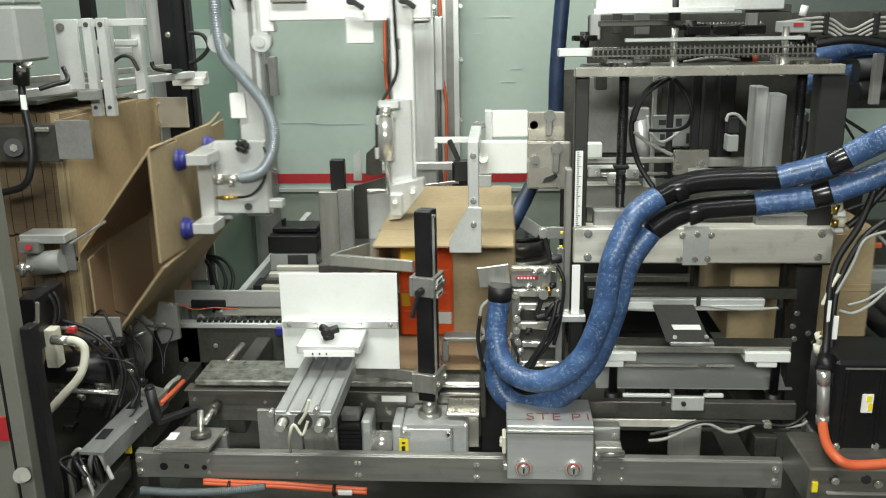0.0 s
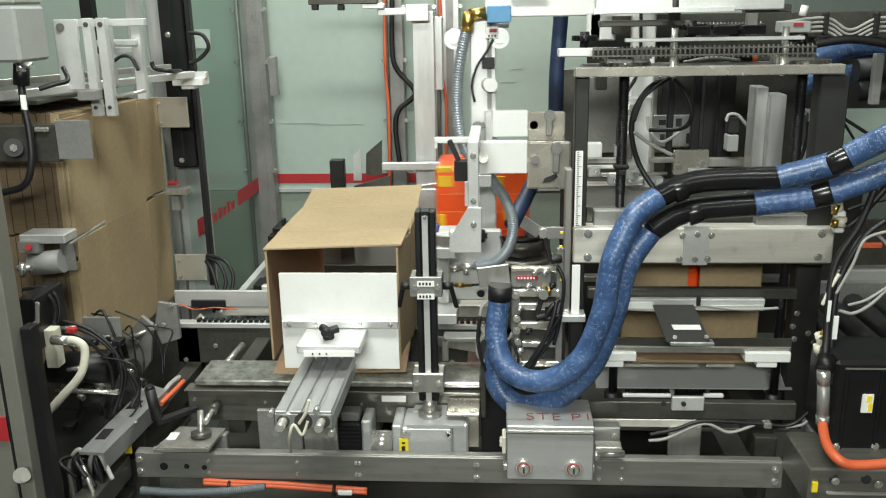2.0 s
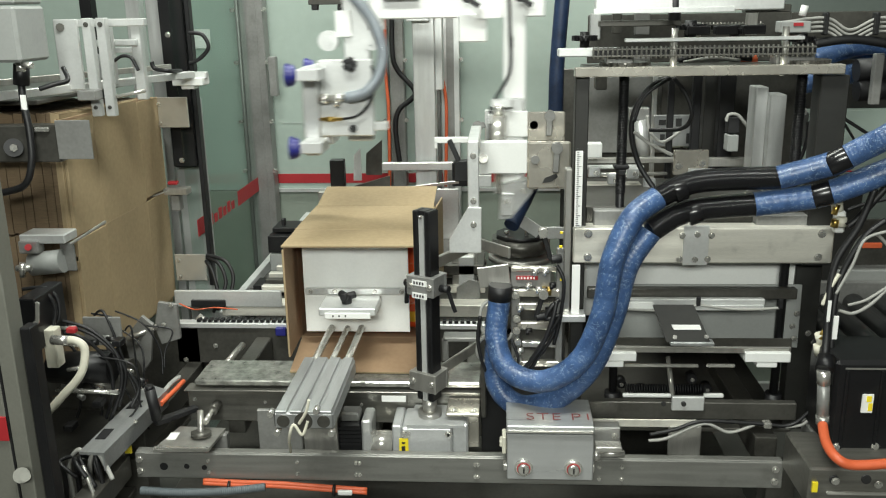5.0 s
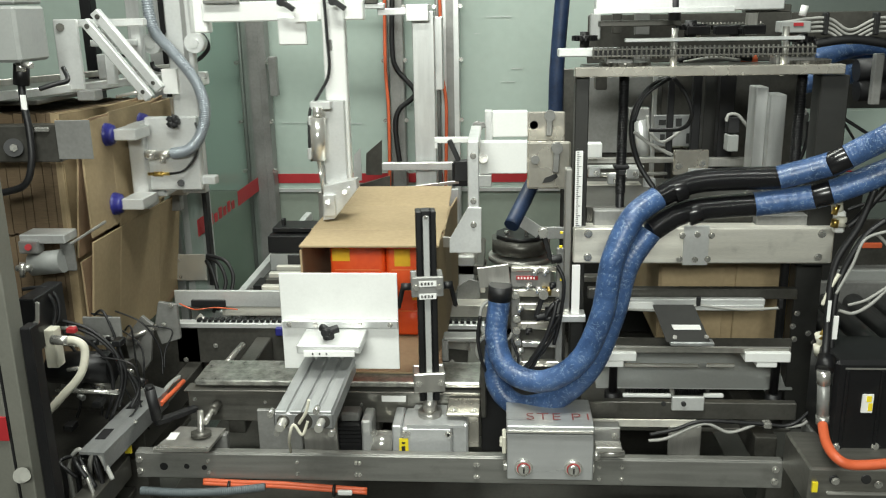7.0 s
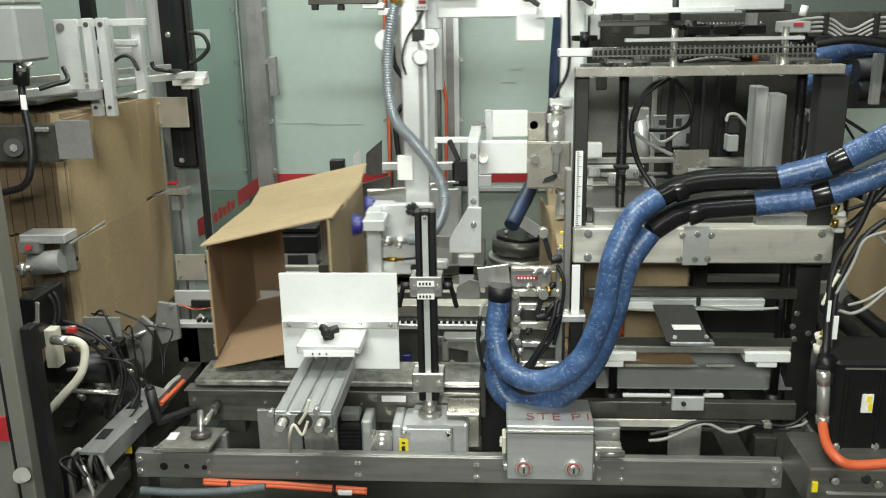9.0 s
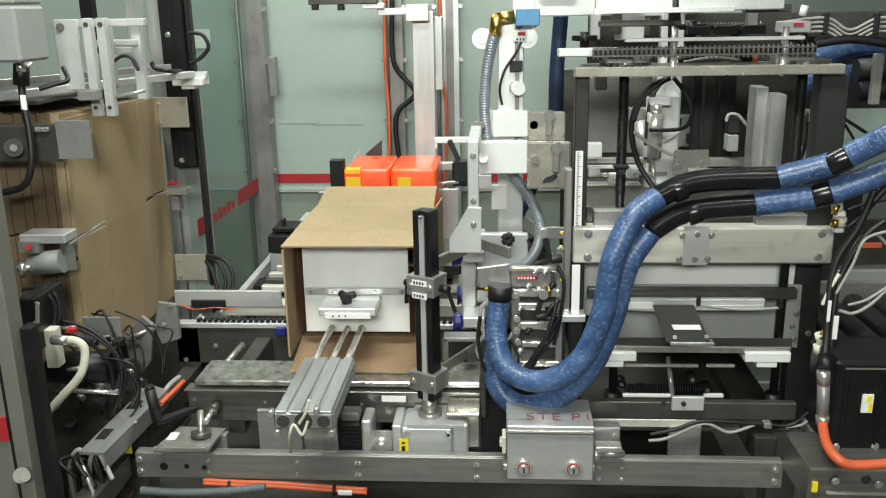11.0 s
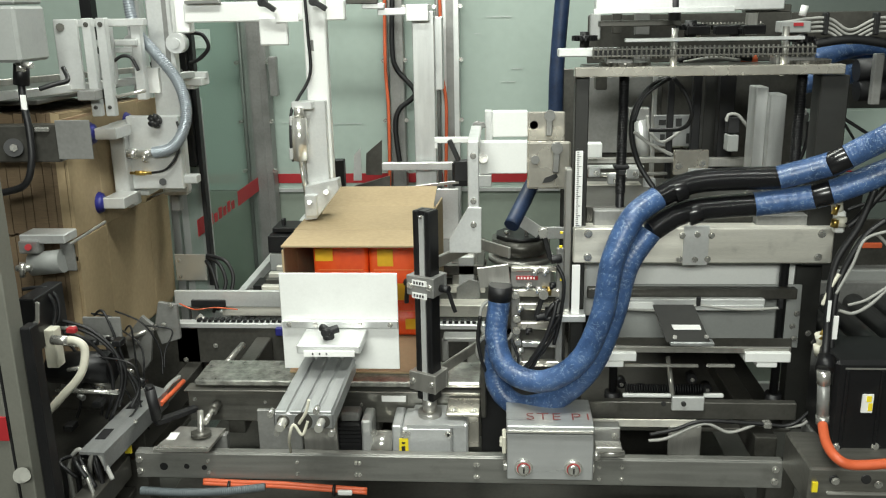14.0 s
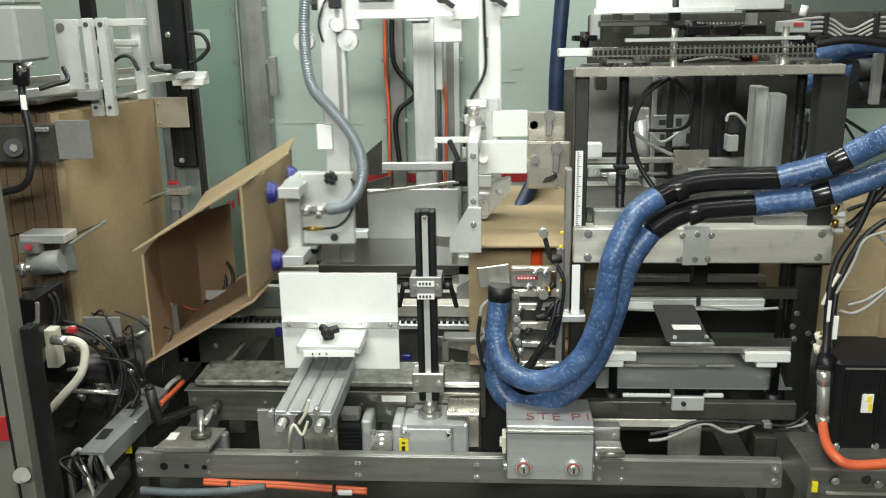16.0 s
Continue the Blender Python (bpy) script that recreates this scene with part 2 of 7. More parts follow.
def cable(pts, r, material, name="cable", label="", category="cable", group="", n=8, parent=None):
    return B().tube(pts, r, n).done(name, material, parent, label, category, group=group)


def bx(name, material, parent, x0, x1, z0, z1, y0, y1, bev=0.002, label=""):
    return B().box(x0, x1, z0, z1, y0, y1, bev).done(name, material, parent, label)


def cy(name, material, parent, p0, p1, r, n=18, label="", r2=None):
    return B().cyl(p0, p1, r, n, r2).done(name, material, parent, label)


def tb(name, material, parent, pts, r, label="", n=8):
    return B().tube(pts, r, n).done(name, material, parent, label)


# ---- the hall and the guard ----
B().box(-6, 6, -0.12, 0, -6, 6, 0).done("floor", FLOORM, None, "grey concrete hall floor, darkened for shade under the machines", "floor", "structure")
# unseen ceiling and HALLM walls are kept dark to deepen reflections
B().box(-6, 6, 3.2, 3.3, -6, 6, 0).done("ceiling", CEILM, None, "grey hall ceiling", "ceiling", "structure")
B().box(-6, 6, 0, 3.2, 4.6, 4.7, 0).done("wall_north", WALLPAINT, None, "plain hall wall", "wall", "structure")
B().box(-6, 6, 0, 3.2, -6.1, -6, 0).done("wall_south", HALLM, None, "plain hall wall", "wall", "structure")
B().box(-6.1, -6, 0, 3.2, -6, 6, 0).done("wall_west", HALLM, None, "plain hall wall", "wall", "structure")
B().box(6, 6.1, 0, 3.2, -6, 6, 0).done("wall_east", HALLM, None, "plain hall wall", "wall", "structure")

YG = 1.5
guard = thing("safety_screen", "pale translucent guard panel with a red stripe in a steel frame", "machine guard")
B().box(-2.6, 1.9, 0.89, 2.3, YG, YG + 0.01, 0).done("upper_pane", WALLPAINT, guard, "pale green translucent pane")
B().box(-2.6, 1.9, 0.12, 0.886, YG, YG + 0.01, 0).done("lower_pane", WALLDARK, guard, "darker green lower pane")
B().box(-0.86, 1.9, 0.915, 0.950, YG - 0.004, YG - 0.001, 0).done("stripe", RED, guard, "dark red warning stripe")
B().box(-0.86, 1.9, 0.882, 0.894, YG - 0.012, YG - 0.001, 0).done("rail", ALU, guard)
B().box(-0.86, 1.9, 0.02, 0.12, YG - 0.02, YG + 0.02).done("bottom_rail", ALU, guard)
for x0, z0, x1 in ((-0.808, 1.142, -0.68), (-0.68, 1.137, -0.511), (-0.05, 1.511, 0.04), (-0.0, 1.283, 0.055), (0.041, 1.329, 0.081), (-0.095, 1.453, -0.07)):
    B().box(x0, x1, z0 - 0.0007, z0 + 0.0007, YG - 0.0025, YG - 0.001, 0).done("scuff", CASTING, guard, "pale scuff mark")
side = thing("guard_door", "clear guard door with a red stripe and lettering", "machine guard")
XS = -0.90
B().box(XS, XS + 0.006, 0.12, 2.3, 0.70, YG - 0.08, 0).done("pane", GLASS, side, "clear polycarbonate pane").visible_shadow = False
B().box(XS + 0.008, XS + 0.010, 0.905, 0.955, 0.74, 0.81, 0).done("stripe", RED, side)
B().box(XS + 0.008, XS + 0.010, 0.905, 0.955, 1.15, YG - 0.09, 0).done("stripe", RED, side)
mk = B()
for k in range(6):
    mk.box(XS + 0.008, XS + 0.010, 0.91, 0.945 - 0.008 * (k % 2), 0.85 + 0.045 * k, 0.878 + 0.045 * k, 0)
mk.done("brand_mark", RED, side, "plain red bars of a maker's mark")
for i, (px, pw) in enumerate(((-0.873, 0.085), (-0.364, 0.05), (-0.175, 0.065))):
    po = thing("guard_post", "upright aluminium guard post with bolted clamps", "post", (px, 1.44, 0), "guard posts")
    B().box(-pw / 2, pw / 2, 0, 2.35, -0.03, 0.03).done("extrusion", GREYMID if i < 2 else ALUV, po)
    B().box(-pw * 0.2, pw * 0.2, 0, 2.35, -0.034, -0.0305, 0).done("slot", GREYMID, po)
    B().cyl((-pw / 2 - 0.012, -0.01, 0), (-pw / 2 - 0.012, -0.01, 2.35), 0.008, 8).done("rod", GREYMID, po)
    for z in (0.98, 1.16, 1.37, 1.55):
        B().cyl((-pw / 2 - 0.02, -0.045, z), (-pw / 2 - 0.02, -0.025, z), 0.0075, 10).done("clamp", SCREW, po)
        B().cyl((pw / 2 + 0.006, -0.045, z), (pw / 2 + 0.006, -0.025, z), 0.0075, 10).done("clamp", SCREW, po)
B().box(-0.814, -0.786, 1.253, 1.390, 1.37, 1.40).done("door_sensor", GREYMID, None, "grey door sensor on the guard post", "sensor")
cable([(-0.395, 1.380, 1.593), (-0.400, 1.380, 1.347), (-0.394, 1.380, 1.189), (-0.399, 1.380, 0.924)], 0.006, ORANGECABLE, label="orange cable tied along a guard post", group="orange cables")
cable([(-0.206, 1.380, 1.590), (-0.204, 1.380, 1.459), (-0.203, 1.380, 1.325), (-0.189, 1.380, 1.207), (-0.196, 1.380, 0.923)], 0.006, ORANGECABLE, label="orange cable tied along a guard post", group="orange cables")
cable([(-0.366, 1.360, 1.592), (-0.372, 1.360, 1.405), (-0.355, 1.360, 1.338), (-0.296, 1.360, 1.260), (-0.355, 1.360, 1.201), (-0.369, 1.360, 1.132), (-0.357, 1.360, 1.010)], 0.009, RUBBER, label="black cable looped beside a guard post", group="black cables")
# rear aluminium column
col = thing("machine_column", "light aluminium column behind the case lane", "column")
B().box(-0.276, -0.207, 0.981, 1.536, 1.10, 1.18).done("upright", ALUV, col)
B().box(-0.290, -0.220, 1.507, 1.557, 1.06, 1.2).done("head_block", ALU, col)
B().box(-0.380, -0.285, 1.526, 1.547, 1.08, 1.12).done("cross_arm", ALU, col)
B().box(-0.213, -0.184, 1.289, 1.518, 1.14, 1.2).done("slot_plate", ALUV, col)

# ---- shipping cases: a tube of four panels with flaps, seen from the open side ----
W, H, Y0, Y1, FL, TH = 0.315, 0.272, 0.28, 0.535, 0.145, 0.005
ZB = 0.770


def line_inside(ob, side):
    """Gives the inner face of a sheet the browner inside of the board."""
    ob.data.materials.append(CARDIN)
    for f in ob.data.polygons:
        f.material_index = 1 if f.normal.z * side > 0.5 else 0


def panel(name, case, length, up, flap_front=0.0, flap_back=0.0, trim=0.0, inner=1):
    """A panel from its hinge at the origin along +x by length; its outside faces +z if up, else -z."""
    pa = B().box(0, length, -TH / 2, TH / 2, Y0, Y1, 0.0008).done(name, CARD, case)
    line_inside(pa, inner)
    for nm, y, sgn, ang in (("front_flap", Y0, -1, flap_front), ("rear_flap", Y1, 1, flap_back)):
        f = B().box(trim, length - trim, -TH / 2, TH / 2, min(0, sgn * FL), max(0, sgn * FL), 0.0008).done(nm, CARD, pa)
        line_inside(f, inner)
        a = radians(ang) * (1 if up else -1)
        f.matrix_basis = Matrix.Translation((0, y + sgn * 0.001, 0)) @ Matrix.Rotation(sgn * a, 4, "X")
    return pa


def make_case():
    case = thing("shipping_case", "kraft cardboard shipping case with open flaps", "cardboard box", group="shipping cases")
    tr = panel("right_panel", case, H, True, 6, 4, 0.008, -1)
    bo = panel("bottom_panel", case, W, True, 0, 0, 0.002)
    le = panel("left_panel", case, H, False, 8, 4, 0.008)
    to = panel("top_panel", case, W, False, 0, -9, 0.002, -1)
    return case, dict(right=tr, bottom=bo, left=le, top=to)


def panel_poses(theta):
    """Poses of the panels in the case's own space, whose origin is the top of the right panel; theta: fold of top and bottom below level, degrees."""
    a = radians(theta)
    dx, dz = W * math.cos(a), W * math.sin(a)
    down = pose(0, 0, 0, 0, 90, 0)
    tilt = pose(0, 0, 0, 0, -theta, 0)
    return dict(right=down, left=Matrix.Translation((-dx, 0, -dz)) @ down,
                top=Matrix.Translation((-dx, 0, -dz)) @ tilt, bottom=Matrix.Translation((-dx, 0, -dz - H)) @ tilt)


def make_pack():
    """A bright orange wrapped bundle."""
    pk = thing("product_bundle", "bright orange film-wrapped bundle with yellow prints", "packaged goods", group="product bundles")
    hw, hd, hh = 0.1325, 0.12, (H - 0.026) / 2
    for sx in (-1, 1):
        t = bmesh.new()
        bmesh.ops.create_cube(t, size=1)
        for v in t.verts:
            v.co = Vector((v.co.x * hw + sx * 0.0675, v.co.y * 2 * hd, v.co.z * 2 * hh))
        bmesh.ops.bevel(t, geom=t.edges[:], offset=0.010, segments=3, affect="EDGES", profile=0.5)
        for f in t.faces:
            f.smooth = True
        wrap = B().merge(t).done("wrap", ORANGEBAG, pk)
        for z in (-0.058, -0.006, 0.046):
            B().box(sx * 0.0675 - hw / 2 + 0.012, sx * 0.0675 + hw / 2 - 0.012, z - 0.0014, z + 0.0014, -hd - 0.0012, -hd + 0.001, 0).done("seam", SEAM, wrap)
    for x0, x1, z0, z1 in ((-0.128, -0.085, 0.068, 0.100), (0.022, 0.060, 0.055, 0.098), (-0.128, -0.108, -0.045, -0.012), (0.062, 0.095, -0.03, 0.012), (0.085, 0.118, -0.105, -0.078)):
        B().box(x0, x1, z0, z1, -hd - 0.0025, -hd + 0.0005, 0.001).done("print", ORANGEYELLOW, pk, "yellow printed patch")
    B().box(-0.04, -0.008, -0.09, -0.06, -hd - 0.0025, -hd + 0.0005, 0.001).done("label", LABEL, pk, "small white label")
    B().box(-0.130, -0.086, hh - 0.014, hh + 0.0007, -hd - 0.0007, -hd + 0.03, 0.001).done("corner_print", ORANGEYELLOW, pk, "yellow printed patch")
    return pk


# magazine of folded blanks
XM = -0.955
mag_tilt = Matrix.Translation((0, 0.4, 1.05)) @ Matrix.Rotation(radians(-2.2), 4, "X") @ Matrix.Translation((0, -0.4, -1.05))
mag = thing("blank_stack", "stack of folded flat cardboard blanks standing on edge", "cardboard blanks", (0, 0, 0))
SH = W + H
for k in range(30):
    x = XM - 0.004 - 0.0105 * k
    jit = 0.0016 * ((k * 7) % 5 - 2) / 2
    z1 = 1.33 + jit
    ya, yb, zc = Y0 - FL + jit, Y1 + FL + jit, z1 - H
    sheet = [(ya, z1), (ya, zc + 0.003), (Y0 + jit, zc + 0.002), (Y0 + jit, zc - 0.002), (ya + 0.002, zc - 0.003), (ya + 0.002, z1 - SH), (yb, z1 - SH), (yb, zc - 0.002), (Y1 + jit, zc - 0.002), (Y1 + jit, zc + 0.001), (yb, zc + 0.002), (yb, z1)]
    B().prism(sheet, "x", x - 0.0098, x).done("blank", CARD if k < 2 else CARDEDGE, mag)
B().box(XM - 0.62, XM - 0.31, 1.33 - SH, 1.33, Y0 - FL, Y1 + FL, 0.001).done("blank_pile", CARDEDGE, mag)
mag.matrix_world = mag_tilt

# ---- front of the machine ----
beam = thing("front_beam", "dark steel front beam with bolts", "machine frame")
YF = -0.05
B().box(-0.791, 0.585, 0.570, 0.630, YF, YF + 0.006).box(-0.791, 0.585, 0.626, 0.631, YF + 0.0055, YF + 0.025).done("channel", BEAMSTEEL, beam)
for x in (295, 482, 605, 612, 850, 855, 1100, 1145):
    B().bolt((-0.121 + (x - 784) * 0.00104, YF, 0.614), r=0.004).done("bolt", SCREW, beam)
    B().bolt((-0.121 + (x - 784) * 0.00104, YF, 0.586), r=0.004).done("bolt", SCREW, beam)
for xx in (0.569, -0.782):
    for z in (0.586, 0.614):
        B().bolt((xx, YF, z), r=0.007).done("bolt", SCREW, beam)
frame_side = thing("side_frame", "dark steel side rail of the machine frame", "machine frame")
B().box(-0.845, -0.80, 0.575, 0.625, -0.35, YF - 0.003).done("left_rail", DARKSTEEL, frame_side)
B().box(0.548, 0.595, 0.585, 0.645, YF + 0.08, 1.2).done("right_rail", DARKSTEEL, frame_side)
B().box(-0.84, -0.80, 0.585, 0.64, YF + 0.08, 1.2).done("rear_left_rail", DARKSTEEL, frame_side)
for x in (-0.82, 0.60):
    B().box(x - 0.03, x + 0.03, 0, 0.584, 0.0, 0.06).done("leg", DARKSTEEL, frame_side)
    B().box(x - 0.03, x + 0.03, 0, 0.584, 1.1, 1.16).done("leg", DARKSTEEL, frame_side)
belly = thing("machine_base", "dark steel base pan under the case lane", "machine base")
B().box(-0.80, 0.58, 0.40, 0.42, 0.04, 1.1).done("pan", DARKSTEEL, belly)
B().box(-0.80, 0.60, 0.42, 0.60, 0.80, 0.82).done("back_plate", DARKSTEEL, belly)

# deck strips and skirts of the case lane
lane = thing("case_lane", "worn stainless sliding strips and skirt plates of the case lane", "conveyor")
B().box(-0.699, -0.044, 0.722, 0.736, 0.095, 0.215, 0.003).done("front_strip", STRIP, lane, "worn shiny stainless strip")
B().box(-0.721, -0.044, 0.630, 0.712, 0.105, 0.111).done("skirt", WORNSTEEL, lane)
B().box(-0.721, -0.044, 0.712, 0.716, 0.085, 0.125).done("lip", WORNSTEEL, lane)
B().box(-0.862, -0.051, 0.640, 0.742, 0.42, 0.428).done("inner_skirt", DARKSTEEL, lane)
B().box(-0.879, -0.037, 0.742, 0.756, 0.41, 0.44).done("chain_rail", ALU, lane)
ch = B()
for k in range(52):
    ch.box(-0.80 + 0.0155 * k, -0.791 + 0.0155 * k, 0.757, 0.764, 0.415, 0.435, 0)
ch.done("chain", RUBBER, lane, "dark drive chain")
B().box(-0.908, -0.605, 0.752, 0.80, 0.55, 0.56).done("rear_bracket", ALU, lane)
B().box(-0.859, -0.762, 0.755, 0.775, 0.54, 0.549).done("cutout", RUBBER, lane)
B().box(-0.80, -0.02, 0.70, 0.735, 0.62, 0.68).done("rear_strip", STEELX, lane)
for x in (-0.62, -0.30, -0.06):
    B().box(x - 0.02, x + 0.02, 0.585, 0.72, 0.13, 0.41).done("cross_tie", DARKSTEEL, lane)
B().cyl((-0.644, 0.300, 0.741), (-0.665, 0.200, 0.723), 0.008).done("tie_rod", STEEL, lane)
B().box(-0.536, -0.438, 0.60, 0.70, 0.02, 0.03).done("hanger_plate", GREYMID, lane)
B().box(-0.429, -0.354, 0.60, 0.72, 0.0, 0.012).done("hanger_plate", STEEL, lane)

# sliding stop plate
slide = thing("stop_slide", "aluminium profile slide carrying a white stop plate", "pneumatic slide")
YP0, YP1, PZ = -0.27, -0.015, 0.842
px0, px1 = -0.415, -0.304
pr = B()
pw = (px1 - px0) / 4
pr.box(px0, px1, PZ - 0.036, PZ - 0.004, YP0, YP1, 0.003)
for k in range(4):
    pr.box(px0 + k * pw + 0.003, px0 + (k + 1) * pw - 0.003, PZ - 0.006, PZ, YP0, YP1, 0.0015)
pr.done("profile", ALUD, slide, "grooved aluminium profile")
for k, x in enumerate((px0 + 0.018, (px0 + px1) / 2, px1 - 0.018)):
    B().cyl((x, YP0 - 0.002, PZ - 0.02), (x, YP0 + 0.004, PZ - 0.02), 0.012 if k != 1 else 0.017, 20).done("end_bore", DARKSTEEL, slide)
for x, z in ((px0 - 0.004, -0.004), (px0 + 0.006, -0.042), (px1 - 0.004, -0.042), (px1 - 0.03, 0.003)):
    B().cyl((x, YP0 - 0.008, PZ + z), (x, YP0 + 0.01, PZ + z), 0.006, 8).done("screw", SCREW, slide)
pusher_plate = B().box(-0.463, -0.214, 0.804, 1.018, 0.012, 0.018, 0.001).done("stop_plate", WHITE, slide, "white painted stop plate")
zc = 0.909
B().box(-0.458, -0.214, 0.901, 0.917, 0.0, 0.0115, 0.001).done("cross_bar", ALU, pusher_plate)
for x in (506, 556, 640, 696):
    B().bolt((-0.338 + (x - 600) * 0.00113, 0.0, zc), r=0.005).done("bolt", SCREW, pusher_plate)
B().box(-0.408, -0.279, 0.882, 0.900, -0.095, 0.0, 0.002).done("slide_block", PALE, pusher_plate)
B().box(-0.394, -0.290, 0.877, 0.890, -0.099, -0.0955, 0.001).done("scale_label", LABEL, pusher_plate)
for k in range(3):
    B().box(-0.376 + 0.014 * k, -0.373 + 0.014 * k, 0.882, 0.886, -0.1005, -0.0995, 0).done("tick", INK, pusher_plate)
for x, y0, rr in ((px0 + 0.018, YP0 - 0.03, 0.0085), ((px0 + px1) / 2, YP0 + 0.02, 0.007), (px1 - 0.022, YP0 - 0.03, 0.0085)):
    B().cyl((x, y0, PZ - 0.02), (x, -0.01, PZ - 0.02), rr, 14, None, 0.001).done("guide_rod", POLISHED, pusher_plate, "polished guide rod")
kn = B()
kx, ky, kz = (-0.350, -0.055, 0.915)
for k in range(3):
    a = radians(20 + 120 * k)
    kn.cyl((kx, ky, kz), (kx + 0.0215 * math.cos(a), ky + 0.0215 * math.sin(a), kz + 0.004), 0.0085, 12, None, 0.002)
kn.cyl((kx, ky, kz - 0.020), (kx, ky, kz + 0.006), 0.012, 14).cyl((kx, ky, kz - 0.04), (kx, ky, kz - 0.018), 0.005, 10)
kn.done("clamp_knob", RUBBER, pusher_plate, "black three-lobed knob")
cable([(-0.351, -0.272, 0.824), (-0.362, -0.275, 0.797), (-0.377, -0.275, 0.817), (-0.388, -0.270, 0.788), (-0.406, -0.200, 0.721)], 0.003, BEIGECABLE, label="thin cream cable hanging from the slide")
cable([(-0.367, -0.273, 0.819), (-0.352, -0.278, 0.844), (-0.345, -0.278, 0.869)], 0.003, BEIGECABLE, label="thin cream cable on the slide end")

# gear motor and the rotating folder post
gm = thing("gear_motor", "grey servo gear motor with a yellow warning label", "motor")
B().box(-0.213, -0.104, 0.585, 0.672, 0.0, 0.10, 0.004).done("gearbox", CASTING, gm)
B().prism([(-0.202, 0.0), (-0.192, 0.10), (-0.090, 0.10), (-0.077, 0.0)], "z", 0.673, 0.679).done("gearbox_top", CASTING, gm)
B().box(-0.235, -0.214, 0.585, 0.674, 0.005, 0.10, 0.003).done("flange", CASTING, gm)
B().box(-0.105, -0.070, 0.583, 0.676, 0.01, 0.09, 0.004).done("output_plate", CASTING, gm)
B().cyl((-0.292, 0.050, 0.607), (-0.238, 0.050, 0.607), 0.030, 20).done("coupling", POLISHED, gm)
B().box(-0.305, -0.282, 0.591, 0.677, 0.02, 0.09, 0.004).done("motor_flange", ALU, gm)
B().box(-0.358, -0.305, 0.594, 0.670, 0.02, 0.085, 0.006).done("motor", BLACKANO, gm, "black servo motor")
B().box(-0.352, -0.310, 0.668, 0.690, 0.03, 0.07, 0.004).done("connector", GREYMID, gm)
B().box(-0.219, -0.199, 0.607, 0.647, -0.002, 0.0, 0).done("warning_label", YELLOW, gm)
B().box(-0.213, -0.206, 0.635, 0.639, -0.003, -0.0021, 0).box(-0.214, -0.206, 0.614, 0.629, -0.003, -0.0021, 0).done("label_print", INK, gm)
for x, y in ((708, 768), (803, 768), (716, 735), (645, 720), (800, 755)):
    B().bolt((-0.165 + (x - 750) * 0.00104, 0.0, 0.658), r=0.006).done("bolt", SCREW, gm)
B().box(-0.266, -0.211, 0.695, 0.709, 0.08, 0.082, 0).done("name_label", LABEL, lane)
br = thing("motor_bracket", "nickel-plated angle bracket beside the gear motor", "bracket")
B().box(-0.117, -0.045, 0.689, 0.697, 0.02, 0.10).box(-0.076, -0.047, 0.60, 0.69, 0.05, 0.062).done("angle", NICKEL, br)
B().bolt((-0.101, 0.035, 0.697), (0, 0, 1)).done("bolt", SCREW, br)
B().bolt((-0.055, 0.035, 0.697), (0, 0, 1), 0.005).done("bolt", SCREW, br)

FOLDER_AT = (-0.155, 0.05, 0.690)
folder_post = thing("folder_post", "black rotating flap-folder post with steel folding arms", "flap folder", FOLDER_AT)
zt = 1.145 - FOLDER_AT[2]
B().box(-0.021, -0.009, 0.03, zt, -0.018, 0.018, 0.002).box(0.009, 0.021, 0.03, zt, -0.018, 0.018, 0.002).box(-0.009, 0.009, 0.03, zt, -0.014, 0.018, 0.001).done("post", BLACKANO, folder_post)
B().box(-0.006, 0.006, 0.03, zt - 0.01, -0.0175, -0.0142, 0).done("rail", ALU, folder_post, "bright guide strip")
B().cyl((0, 0, -0.005), (0, 0, 0.03), 0.016, 18).cyl((0, 0, -0.012), (0, 0, 0.0), 0.026, 20).done("shaft", STEEL, folder_post)
B().bolt((0, -0.018, zt - 0.012), r=0.004).done("bolt", SCREW, folder_post)
